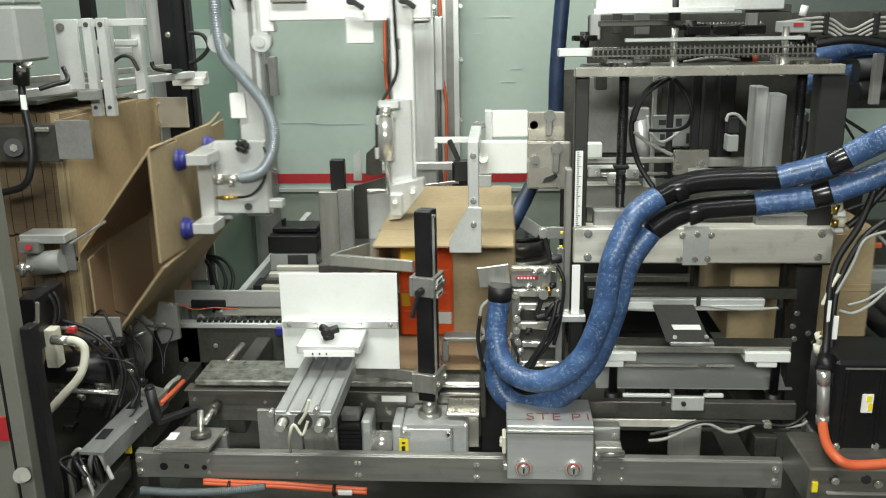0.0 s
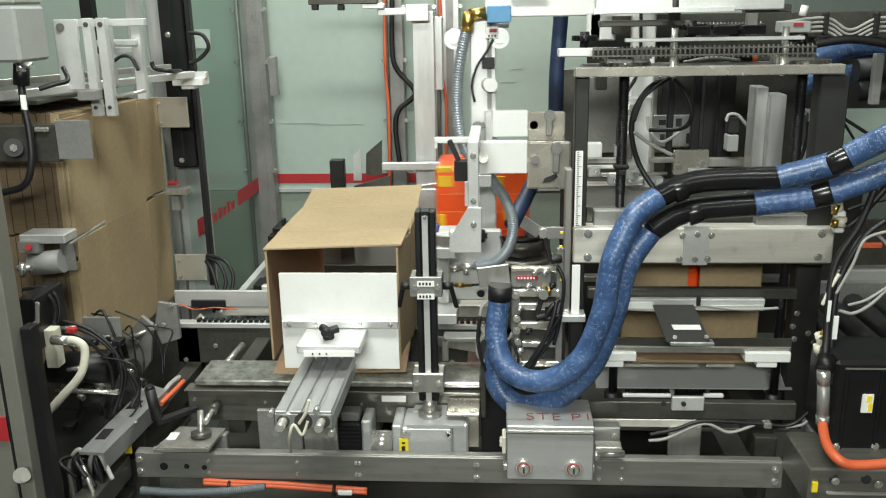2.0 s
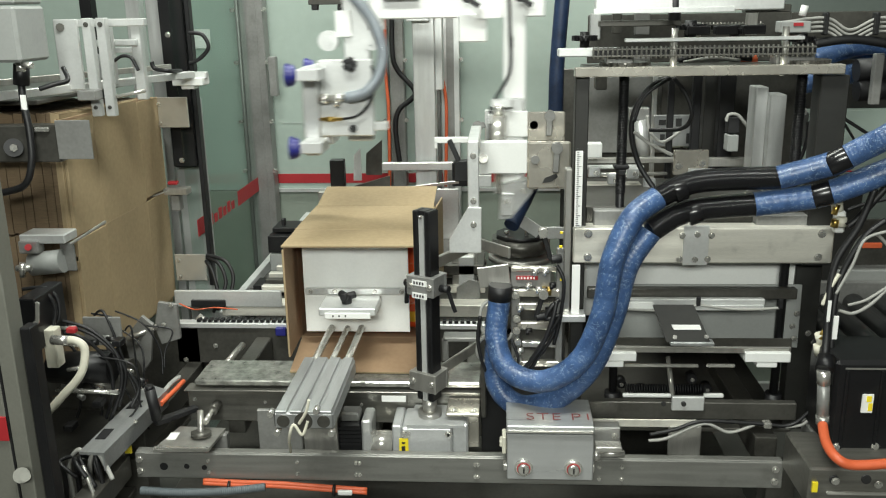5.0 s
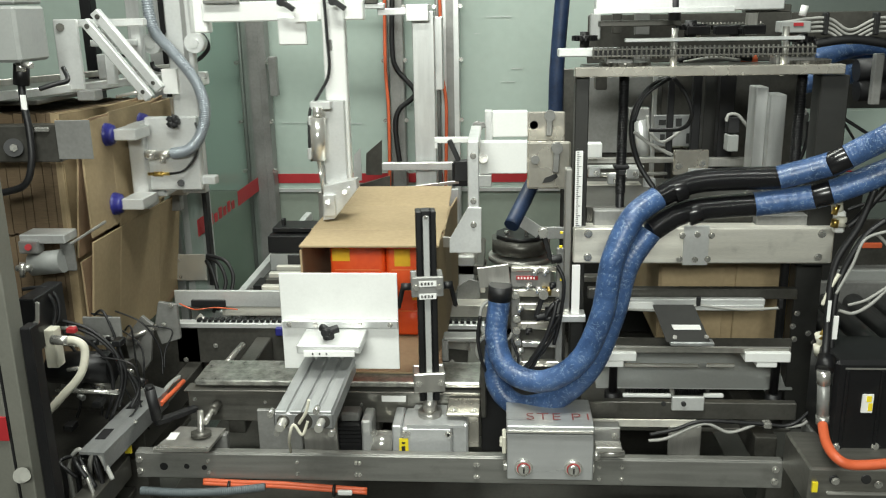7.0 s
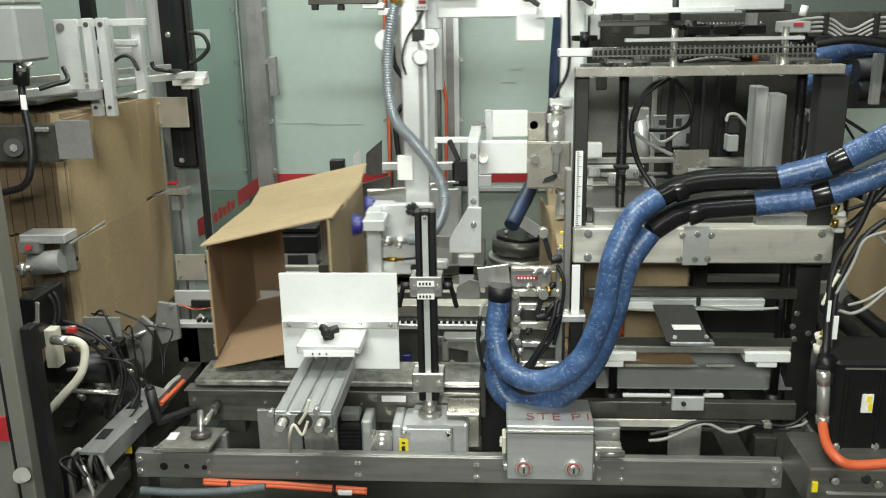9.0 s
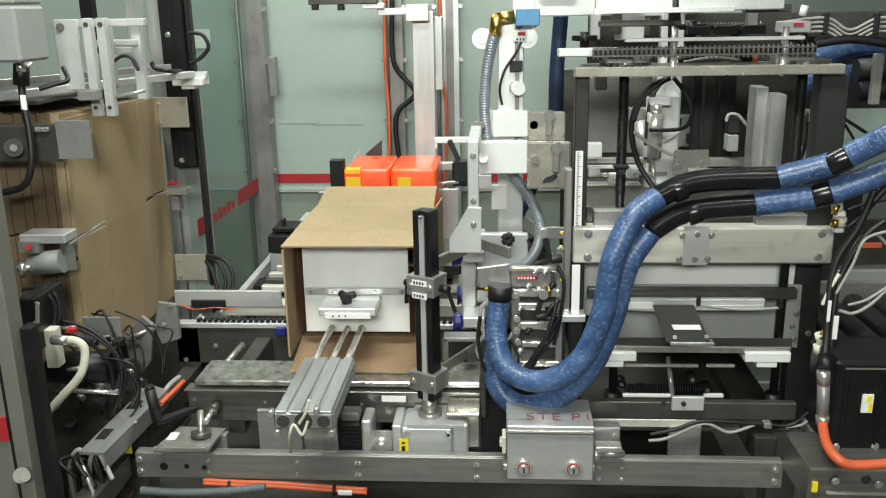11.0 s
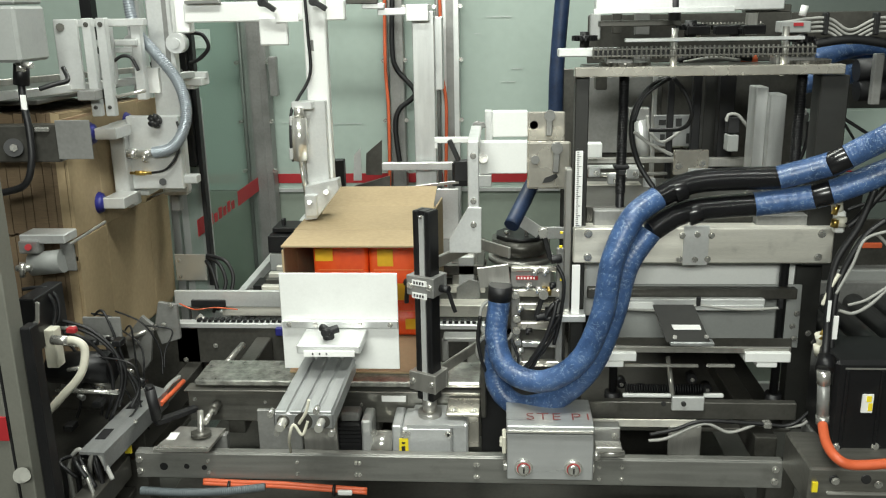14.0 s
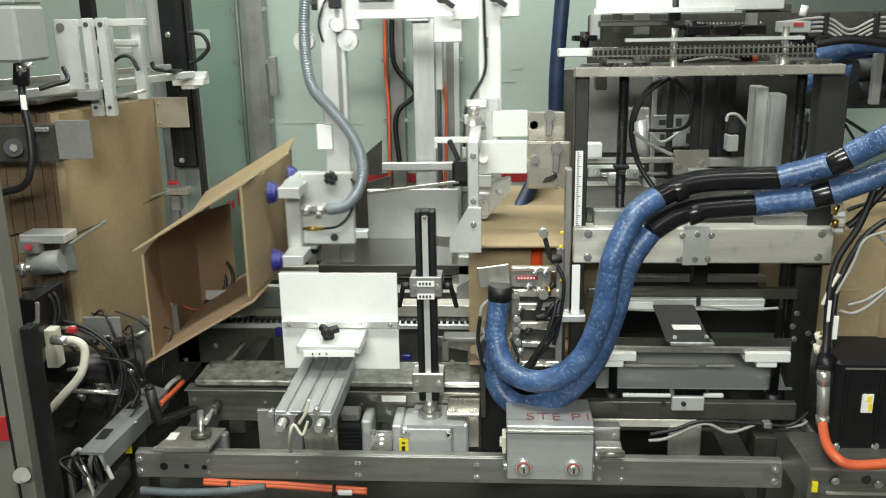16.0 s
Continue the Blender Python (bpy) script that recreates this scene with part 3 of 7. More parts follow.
for zz, nm in ((0.767 - 0.69, "lower"), (0.985 - 0.69, "upper")):
    h = 0.022
    B().box(-0.034, 0.034, zz - h, zz + h, -0.028, -0.0185, 0.002).box(-0.034, 0.034, zz - h, zz + h, 0.0185, 0.028, 0.002).box(0.0215, 0.033, zz - h + 0.001, zz + h - 0.001, -0.0185, 0.0185, 0.001).box(-0.033, -0.0215, zz - h + 0.001, zz + h - 0.001, -0.0185, 0.0185, 0.001).done("clamp", GREYMID if nm == "upper" else STEEL, folder_post)
    za = zz + (0.035 if nm == "upper" else 0.0)
    arm = B().box(-0.004, 0.004, za - 0.013, za + 0.013, 0.0285, 0.222, 0.002)
    arm.bar((-0.002, 0.221, za), (0.105, 0.180, za), 0.006, 0.026)
    arm.done("folding_arm", STEEL, folder_post, "bent stainless folding arm")
    for sx in (-0.024, 0.024):
        B().bolt((sx, -0.028, zz), r=0.007).done("bolt", SCREW, folder_post)
    if nm == "upper":
        for z2 in (zz + 0.008, zz - 0.020):
            B().box(-0.018, 0.018, z2 - 0.006, z2 + 0.006, -0.030, -0.0282, 0).done("scale_label", LABEL, folder_post)
            for k in range(4):
                B().box(-0.014 + 0.007 * k, -0.010 + 0.007 * k, z2 - 0.003, z2 + 0.003, -0.0306, -0.0301, 0).done("tick", INK, folder_post)
        for sx in (-1, 1):
            B().cyl((sx * 0.034, 0, zz - 0.006), (sx * 0.055, 0, zz - 0.006), 0.008, 12).bar((sx * 0.05, 0, zz - 0.004), (sx * 0.062, 0.012, zz - 0.058), 0.009, 0.008).done("lever", RUBBER, folder_post, "black clamping lever")

# control box in front
cb = thing("gauge_box", "grey steel junction box with two round locks and red marker writing", "junction box")
YB = -0.10
B().box(0.014, 0.189, 0.610, 0.712, YB, 0.02, 0.002).done("body", BOXGREY, cb)
B().box(0.013, 0.189, 0.717 , 0.731 + 0.002, YB - 0.004, 0.024, 0.002).done("lid", BOXGREY, cb)
# bent lip in a brighter metal than the lid, for its highlight
B().box(0.014, 0.187, 0.719, 0.724, YB - 0.007, YB - 0.0045, 0.001).done("lid_edge", POLISHED, cb, "bent lid edge, made bright for its highlight")
zt2 = 0.731 + 0.004
for x in (922, 1019):
    c = (0.098 + (x - 970) * 0.00104, YB, 0.638)
    B().lathe((c[0], YB, c[2]), (0, -1, 0), [(0, 0.0185), (0.004, 0.0185), (0.006, 0.016)], 28).done("bezel", POLISHED, cb, "polished bezel")
    B().lathe((c[0], YB - 0.006, c[2]), (0, -1, 0), [(0, 0.0138), (0.0012, 0.0138)], 28).done("red_ring", RED, cb, "red ring")
    B().lathe((c[0], YB - 0.0072, c[2]), (0, -1, 0), [(0, 0.0122), (0.004, 0.0118), (0.0055, 0.0095)], 28).done("lock", SCREW, cb, "round chrome quarter-turn lock")
    B().box(c[0] - 0.0016, c[0] + 0.0016, c[2] - 0.006, c[2] + 0.006, YB - 0.0145, YB - 0.0137, 0.0002).done("key_slot", INK, cb)
cv = bpy.data.curves.new("marker_writing", "FONT")
cv.body, cv.size, cv.align_x, cv.align_y, cv.extrude = "STE P1", 0.044, "CENTER", "CENTER", 0.0002
cv.offset, cv.space_character = -0.0007, 1.12
wr = new("marker_writing", cv)
wr.data.materials.append(REDINK)
wr.parent = cb
wr.matrix_world = pose((0.121), YB + 0.035, zt2, 0, 0, 0)
tagged(wr, "red handwritten marker letters")
for x in (888, 1056):
    B().box(0.098 + (x - 970) * 0.00104 - 0.007, 0.098 + (x - 970) * 0.00104 + 0.007, 0.623, 0.638, YB + 0.01, YB + 0.03).done("mount_tab", SCREW, cb)
fit = thing("pipe_fitting", "nickel pipe fitting beside the junction box", "pipe fitting")
B().cyl((0.191, -0.060, 0.647), (0.207, -0.060, 0.648), 0.014, 16).cyl((0.207, -0.060, 0.650), (0.257, -0.060, 0.651), 0.007, 12).box(0.195, 0.251, 0.658, 0.670, -0.07, -0.04).done("fitting", SCREW, fit)
bx("fitting_block", GREYMID, fit, 0.197, 0.253, 0.648, 0.689, -0.02, 0.01)
bx("fitting_foot", STEEL, fit, 0.243, 0.269, 0.612, 0.628, -0.045, -0.03)
B().bolt((0.242, -0.020, 0.670), r=0.007).done("bolt", SCREW, fit)
B().box(0.004, 0.013, 0.651, 0.690, -0.07, -0.03).box(-0.001, 0.006, 0.664, 0.677, -0.065, -0.04).done("rear_fitting", BEIGECABLE, fit)


# fasteners and slots along the lane
for p in ((-0.840, 0.418, 0.649), (-0.756, 0.418, 0.690), (-0.487, 0.418, 0.654), (-0.126, 0.418, 0.650), (-0.082, 0.418, 0.606)):
    B().bolt(p, r=0.006).done("bolt", SCREW, lane)
for p in ((-0.705, 0.104, 0.685), (-0.539, 0.104, 0.679), (-0.316, 0.104, 0.676), (-0.239, 0.104, 0.640)):
    B().bolt(p, r=0.004).done("bolt", SCREW, lane)
for p in ((-0.729, -0.051, 0.598), (-0.678, -0.051, 0.599), (-0.639, -0.051, 0.597)):
    cy("hole", RUBBER, beam, p, (p[0], p[1] + 0.004, p[2]), 0.009 if p[0] < -0.72 else 0.006, 16)
bx("blue_foot", BLUECUP, lane, -0.586, -0.559, 0.727, 0.749, 0.395, 0.409)
bx("blue_foot", BLUECUP, lane, -0.255, -0.231, 0.660, 0.676, 0.395, 0.409)
bx("name_plate", LABEL, lane, -0.471, -0.439, 0.700, 0.711, 0.102, 0.1045, 0)
cy("lane_shaft", POLISHED, lane, (-0.839, 0.530, 0.732), (-0.795, 0.530, 0.690), 0.012, 18)
bx("motor_fin", BLACKANO, gm, -0.364, -0.358, 0.600, 0.658, 0.022, 0.08)
for k in range(5):
    bx("cooling_fin", RUBBER, gm, -0.355 , -0.307, 0.657 - 0.0095 * k, 0.663 - 0.0095 * k, 0.0165, 0.0195, 0)
# ---- loader behind the case lane ----
ld = thing("product_loader", "steel loader plates and guides behind the case lane", "loading station")
bx("upright_plate", STEEL, ld, -0.522, -0.466, 0.823, 1.043, 0.72, 0.76, label="brushed upright plate")
bx("upright_side", GREYMID, ld, -0.470, -0.426, 0.820, 1.047, 0.73, 0.75)
bx("dark_stop", BLACKANO, ld, -0.488, -0.447, 1.038, 1.131, 0.74, 0.77, label="black plastic stop")
B().prism([(-0.481, 0.733), (-0.469, 0.998), (-0.351, 1.031), (-0.361, 0.733)], "y", 1.02, 1.03).done("dark_plate", DARKSTEEL, ld)
bx("alu_plate", ALU, ld, -0.424, -0.132, 0.739, 0.992, 1.0, 1.008, label="wide aluminium backing plate")
B().bar((-0.422, 0.995, 0.981), (-0.130, 0.995, 1.016), 0.008, 0.010).done("bright_lip", POLISHED, ld)
bx("slit", DARKSTEEL, ld, -0.353, -0.169, 0.797, 0.804, 0.996, 0.9995, 0)
B().prism([(-0.434, 1.027), (-0.431, 1.097), (-0.378, 1.141), (-0.382, 1.027)], "y", 1.06, 1.066).done("dark_fin", DARKSTEEL, ld)
B().prism([(-0.479, 1.005), (-0.475, 1.087), (-0.452, 1.113), (-0.452, 1.005)], "y", 1.08, 1.086).done("fin", ALU, ld)
bx("rear_cross_bar", ALU, ld, -0.380, -0.107, 1.043, 1.068, 1.05, 1.07)
bx("rear_block", BLACKANO, ld, -0.153, -0.103, 0.992, 1.069, 1.04, 1.08)
bx("bed", DARKSTEEL, ld, -0.529, -0.046, 0.80, 0.83, 0.70, 1.0)
for k in range(7):
    bx("bed_rail", (STEELX, DARKSTEEL)[k % 2], ld, -0.703, -0.043, 0.745 + 0.004 * (k % 2), 0.765 + 0.006 * (k % 3), 0.70 + 0.045 * k, 0.722 + 0.045 * k)
rc = thing("rear_conveyor", "aluminium rear conveyor rails and black guide module", "conveyor")
B().bar((-0.832, 0.720, 0.662), (-0.682, 1.300, 0.835), 0.022, 0.03).done("long_rail", ALU, rc)
B().bar((-0.783, 0.700, 0.661), (-0.648, 1.250, 0.810), 0.02, 0.02).done("long_rail", GREYMID, rc)
B().bar((-0.727, 0.660, 0.685), (-0.589, 1.100, 0.798), 0.02, 0.02).done("long_rail", DARKSTEEL, rc)
bx("guide_module", BLACKANO, rc, -0.735, -0.576, 0.804, 0.859, 0.92, 1.05)
bx("module_body", GREYPAINT, rc, -0.732, -0.583, 0.744, 0.800, 0.92, 1.0)
bx("module_badge", INK, rc, -0.673, -0.609, 0.753, 0.798, 0.913, 0.9195, 0)
bx("module_rail", BLACKANO, rc, -0.726, -0.583, 0.863, 0.878, 0.95, 1.05)
bx("small_block", RUBBER, rc, -0.703, -0.692, 0.862, 0.900, 0.98, 1.0)
bx("low_module", BLACKANO, rc, -0.758, -0.649, 0.708, 0.735, 0.80, 0.88)
bx("low_module", DARKSTEEL, rc, -0.787, -0.643, 0.674, 0.707, 0.78, 0.86)
bx("under_plate", DARKSTEEL, rc, -0.85, 0.2, 0.56, 0.58, 0.70, 1.45)
bx("silver_pad", SCREW, rc, -0.724, -0.644, 0.692, 0.703, 0.75, 0.77)

# rotary folding head to the side of the lane
rh = thing("folding_head", "dark octagonal folding head with a grey hose", "folding head")
hx, hy, hz = (0.061, 0.780, 0.872)
B().cyl((hx, hy, hz - 0.018), (hx, hy, hz + 0.022), 0.088, 10).done("drum", DARKSTEEL, rh)
B().cyl((hx, hy, hz + 0.022), (hx, hy, hz + 0.034), 0.075, 10).done("drum_cap", BLACKANO, rh)
B().cyl((hx, hy, hz - 0.045), (hx, hy, hz - 0.03), 0.095, 24).done("base_ring", STEEL, rh)
for a in (0, 60, 130, 200, 290):
    q = Vector((hx + 0.045 * math.cos(radians(a)), hy + 0.045 * math.sin(radians(a)), hz + 0.034))
    cy("stud", SCREW, rh, q, q + Vector((0, 0, 0.028 if a in (130, 290) else 0.010)), 0.006, 10)
tb("hose", CONDUIT, rh, [(0.025, 0.760, 0.932), (0.041, 0.760, 0.957), (0.065, 0.780, 1.003), (0.087, 0.800, 1.049), (0.124, 0.840, 1.099)], 0.014, "dark conduit", 12)
B().bar((0.059, 0.720, 0.958), (0.113, 0.720, 0.921), 0.006, 0.035).bar((0.113, 0.720, 0.921), (0.185, 0.720, 0.921), 0.006, 0.035).done("deflector", ALU, rh, "bent aluminium deflector")
B().bar((0.117, 0.700, 0.927), (0.140, 0.700, 0.863), 0.010, 0.010).bar((0.134, 0.700, 0.857), (0.169, 0.700, 0.853), 0.012, 0.012).done("lever", RUBBER, rh)
bx("support", STEEL, rh, -0.140, -0.066, 0.737, 0.866, 0.72, 0.74)
bx("support_block", ALU, rh, -0.120, -0.074, 0.674, 0.855, 0.70, 0.72)
B().prism([(-0.126, 0.707), (-0.125, 0.767), (-0.089, 0.793), (-0.057, 0.785), (-0.057, 0.716)], "y", 0.68, 0.69, 0.001).done("cam", GREYMID, rh)
bx("column", DARKSTEEL, rh, -0.009, 0.130, 0.473, 0.841, 0.80, 0.90)

# valve cluster in front of the sealer inlet
vc = thing("valve_cluster", "valve cluster with nickel bars, fittings and a scoop plate", "pneumatic valves")
YV = 0.07
bx("rear_plate", DARKSTEEL, vc, 0.025, 0.142, 0.760, 0.971, YV + 0.03, YV + 0.04)
B().bar((-0.046, 0.050, 0.997), (0.020, 0.050, 1.006), 0.006, 0.045).done("scoop_plate", STEEL, vc, "curved stainless scoop")
bx("circuit_block", GREYMID, vc, 0.023, 0.106, 0.977, 1.017, 0.05, 0.075)
bx("red_strip", RED, vc, 0.034, 0.079, 0.994, 1.002, 0.046, 0.0495, 0)
for k in range(6):
    bx("terminal", LABEL, vc, 0.037 + 0.0065 * k, 0.040 + 0.0065 * k, 0.996, 1.001, 0.0445, 0.0457, 0)
bx("top_bar", NICKEL, vc, 0.024, 0.118, 1.012, 1.022, 0.045, 0.06)
bx("nickel_bar", NICKEL, vc, 0.027, 0.125, 0.955, 0.970, 0.05, 0.065)
bx("nickel_bar", POLISHED, vc, 0.039, 0.119, 0.926, 0.940, 0.05, 0.065)
bx("nickel_bar", NICKEL, vc, 0.037, 0.126, 0.881, 0.897, 0.05, 0.065)
bx("nickel_bar", POLISHED, vc, 0.047, 0.121, 0.840, 0.853, 0.05, 0.065)
bx("nickel_bar", NICKEL, vc, 0.040, 0.128, 0.795, 0.808, 0.05, 0.065)
bx("side_bar", GREYMID, vc, 0.024, 0.042, 0.790, 0.971, 0.055, 0.07)
bx("side_bar", GREYMID, vc, 0.118, 0.133, 0.791, 1.060, 0.055, 0.07)
for p in ((0.032, 0.050, 0.962), (0.035, 0.050, 0.909), (0.035, 0.050, 0.883), (0.037, 0.050, 0.858), (0.038, 0.050, 0.816), (0.033, 0.050, 0.800)):
    B().cyl(p, (p[0], p[1] - 0.014, p[2]), 0.008, 14).cyl((p[0], p[1] - 0.014, p[2]), (p[0], p[1] - 0.018, p[2]), 0.005, 12).done("fitting", SCREW, vc)
for p in ((0.091, 0.045, 0.979), (0.103, 0.045, 0.979)):
    cy("brass_fitting", BRASS, vc, p, (p[0], p[1], p[2] - 0.018), 0.005, 10)
for p in ((0.127, 0.050, 1.095), (0.126, 0.050, 1.065), (0.128, 0.050, 0.993)):
    bx("marker", YELLOW, vc, p[0] - 0.003, p[0] + 0.003, p[2] - 0.002, p[2] + 0.002, 0.049, 0.0545, 0)
tb("black_line", RUBBER, vc, [(0.124, 0.040, 0.953), (0.106, 0.030, 0.938), (0.096, 0.030, 0.913), (0.124, 0.030, 0.919), (0.095, 0.030, 0.868), (0.060, 0.030, 0.810), (0.042, 0.030, 0.790)], 0.005)
tb("black_line", RUBBER, vc, [(0.119, 0.040, 0.909), (0.108, 0.035, 0.867), (0.076, 0.035, 0.815), (0.061, 0.035, 0.788)], 0.004)
tb("grey_line", GREYCABLE, vc, [(-0.020, 0.040, 0.953), (-0.039, 0.040, 0.934), (-0.042, 0.040, 0.896), (-0.033, 0.040, 0.876)], 0.004)
tb("grey_line", GREYCABLE, vc, [(-0.023, 0.050, 0.873), (-0.045, 0.050, 0.853), (-0.048, 0.050, 0.823), (-0.028, 0.050, 0.801)], 0.004)
tb("grey_line", GREYCABLE, vc, [(-0.006, 0.050, 0.860), (0.018, 0.040, 0.864), (0.024, 0.040, 0.877)], 0.003)
cy("hose_socket", RUBBER, vc, (0.001, 0.030, 0.988), (-0.001, 0.030, 0.956), 0.025, 20)
bx("slot_bracket", GREYMID, vc, -0.128, -0.049, 0.824, 0.834, 0.12, 0.16)
bx("slot_bracket", GREYMID, vc, -0.131, -0.116, 0.777, 0.831, 0.12, 0.126)
bx("lane_plate", DARKSTEEL, vc, -0.043, -0.031, 0.668, 0.856, 0.06, 0.10)
bx("dark_well", RUBBER, vc, -0.043, 0.019, 0.552, 0.709, 0.12, 0.13)


# bracket arm near the head of the rear column
ra = thing("overhead_bracket", "dark overhead bracket arm with black clips", "bracket")
bx("arm", DARKSTEEL, ra, -0.590, -0.375, 1.561, 1.581, 1.05, 1.08)
for p in ((-0.571, 1.050, 1.563), (-0.490, 1.050, 1.561)):
    bx("clip", RUBBER, ra, p[0] - 0.010, p[0] + 0.010, p[2] - 0.018, p[2], 1.052, 1.075)
bx("mount", ALU, ra, -0.426, -0.356, 1.546, 1.563, 1.06, 1.09)
# ---- travelling gripper and pusher ----
YA = 0.42
gripper_frame = thing("transfer_carriage", "white travelling carriage with a suction gripper and a case pusher", "robot carriage")
B().box(-0.721, -0.327, 1.522, 1.569, YA + 0.02, YA + 0.05, 0.003).done("cross_arm", WHITE, gripper_frame, "white painted cross arm")
B().box(-0.532, -0.464, 1.466, 1.532, YA + 0.0, YA + 0.018, 0.003).done("cover_plate", WHITE, gripper_frame)
B().box(-0.710, -0.625, 1.566, 1.574, YA - 0.0, YA + 0.019, 0.001).done("slot_strip", GREYMID, gripper_frame)
B().box(-0.771, -0.713, 1.497, 1.753, YA + 0.03, YA + 0.07, 0.003).done("slide_housing", WHITE, gripper_frame)
B().box(-0.425, -0.371, 1.098, 1.720, YA, YA + 0.035, 0.003).box(-0.439 - 0.008, -0.439, 1.098, 1.331, YA, YA + 0.035).done("pusher_upright", WHITE, gripper_frame, "white pusher upright")
B().box(-0.409, -0.402, 1.452, 1.478, YA - 0.001, YA + 0.01, 0).done("slot", GREYMID, gripper_frame)
B().box(-0.433, -0.377, 1.130, 1.335, YA - 0.02, YA - 0.001, 0.002).done("pusher_plate", PALE, gripper_frame)
B().cyl((-0.437, 0.370, 1.299), (-0.440, 0.370, 1.195), 0.019, 18).cyl((-0.435, 0.370, 1.323), (-0.437, 0.370, 1.299), 0.012, 12).cyl((-0.440, 0.370, 1.195), (-0.431, 0.370, 1.109), 0.005, 10).done("air_cylinder", POLISHED, gripper_frame, "stainless air cylinder")
bx("cylinder_mount", ALU, gripper_frame, -0.454, -0.404, 1.317, 1.336, 0.37, 0.40)
bx("cylinder_port", ALU, gripper_frame, -0.464, -0.449, 1.198, 1.226, 0.36, 0.38)
bx("cylinder_port", ALU, gripper_frame, -0.459, -0.449, 1.280, 1.303, 0.36, 0.38)
foot = B().prism([(-0.435, 1.047), (-0.430, 1.132), (-0.349, 1.149), (-0.347, 1.125), (-0.407, 1.050)], "y", 0.36, 0.40, 0.001)
foot.box(-0.430, -0.400, 1.060, 1.113, 0.345, 0.40, 0.002).done("pusher_foot", ALU, gripper_frame, "angled aluminium pusher foot")
B().cyl((-0.416, 0.335, 1.098), (-0.418, 0.345, 1.096), 0.006, 14).done("pivot", SCREW, gripper_frame)
B().cyl((-0.374, 0.335, 1.123), (-0.379, 0.362, 1.118), 0.006, 12).done("pivot_pin", SCREW, gripper_frame)
cable([(-0.413, 0.400, 1.595), (-0.410, 0.400, 1.492), (-0.410, 0.400, 1.400), (-0.441, 0.390, 1.341), (-0.455, 0.370, 1.310), (-0.459, 0.365, 1.229), (-0.457, 0.370, 1.193)], 0.004, RUBBER, "air_line", parent=gripper_frame, category="")
for x, y in ((345, 76), (268, 78)):
    B().cyl((-0.737 + (x - 345) * 0.00138, YA - 0.01, 1.475), (-0.737 + (x - 345) * 0.00138, YA + 0.02, 1.475), 0.024, 24).cyl((-0.737 + (x - 345) * 0.00138, YA - 0.016, 1.475), (-0.737 + (x - 345) * 0.00138, YA, 1.475), 0.012, 18).done("pulley", ALU, gripper_frame, "round aluminium belt pulley")
for xq in (-0.510, -0.389):
    B().bar((xq, 0.38, 1.568), (xq + 0.03, 0.38, 1.548), 0.012, 0.012).cyl((xq, 0.375, 1.566), (xq, 0.40, 1.566), 0.010, 12).done("lever", RUBBER, gripper_frame, "black clamping lever")
B().box(-0.486, -0.430, 1.521, 1.542, 0.399, 0.402, 0).done("label", LABEL, gripper_frame)

gripper = B().box(-0.807, -0.744, 1.107, 1.815, YA + 0.0, YA + 0.028, 0.003).done("gripper_slide", PALE, gripper_frame, "grooved aluminium slide bar")
B().box(-0.766, -0.755, 1.417, 1.815, YA - 0.002, YA, 0).done("groove", GREYMID, gripper)
B().box(-0.861, -0.732, 1.127, 1.307, 0.36, 0.385, 0.003).done("gripper_plate", PALE, gripper, "aluminium gripper plate")
B().box(-0.896, -0.859, 1.085, 1.293, 0.335, 0.40, 0.003).done("cup_bar", PALE, gripper)
B().box(-0.822, -0.785, 1.358, 1.418, 0.405, 0.419, 0).done("label", LABEL, gripper)
for n_, (x, y, yy) in enumerate(((232, 232, 0.25), (250, 352, 0.25), (232, 232, 0.47), (250, 352, 0.47))):
    xf = XM + 0.007 + 0.036
    cx, cz = -0.850, (1.280 if y == 232 else 1.116)
    B().box(xf + 0.022, cx + 0.012, cz - 0.013, cz + 0.013, min(yy, 0.335) if yy < 0.3 else 0.40, 0.3349 if yy < 0.3 else yy, 0.002).done("cup_arm", PALE, gripper)
    yc = yy + (0.01 if yy < 0.3 else -0.01)
    cu = B().lathe((xf, yc, cz), (1, 0, 0), [(0, 0.020), (0, 0.027), (0.003, 0.027), (0.007, 0.020), (0.010, 0.026), (0.014, 0.019), (0.017, 0.023), (0.021, 0.014), (0.024, 0.012)])
    cu.done("suction_cup", BLUECUP, gripper, "blue bellows suction cup")
B().cyl((-0.858, 0.345, 1.218), (-0.834, 0.345, 1.218), 0.012, 14).cyl((-0.834, 0.345, 1.218), (-0.795, 0.345, 1.221), 0.009, 14).cyl((-0.816, 0.345, 1.218), (-0.818, 0.345, 1.200), 0.007, 10).done("hose_elbow", SCREW, gripper)
B().cyl((-0.860, 0.350, 1.170), (-0.806, 0.350, 1.170), 0.004, 10).cyl((-0.846, 0.350, 1.170), (-0.823, 0.350, 1.170), 0.006, 10).done("air_fitting", BRASS, gripper, "brass push-in fitting")
kn = B()
kx, ky, kz = (-0.782, 0.350, 1.298)
for k in range(5):
    a = radians(72 * k)
    kn.cyl((kx, ky - 0.006, kz), (kx + 0.016 * math.cos(a), ky - 0.006, kz + 0.016 * math.sin(a)), 0.007, 8)
kn.cyl((kx, ky - 0.012, kz), (kx, ky + 0.012, kz), 0.012, 12).done("star_knob", RUBBER, gripper, "black star knob")
B().cyl((-0.781, 0.352, 1.147), (-0.785, 0.362, 1.145), 0.009, 12).done("hole_plug", RUBBER, gripper)
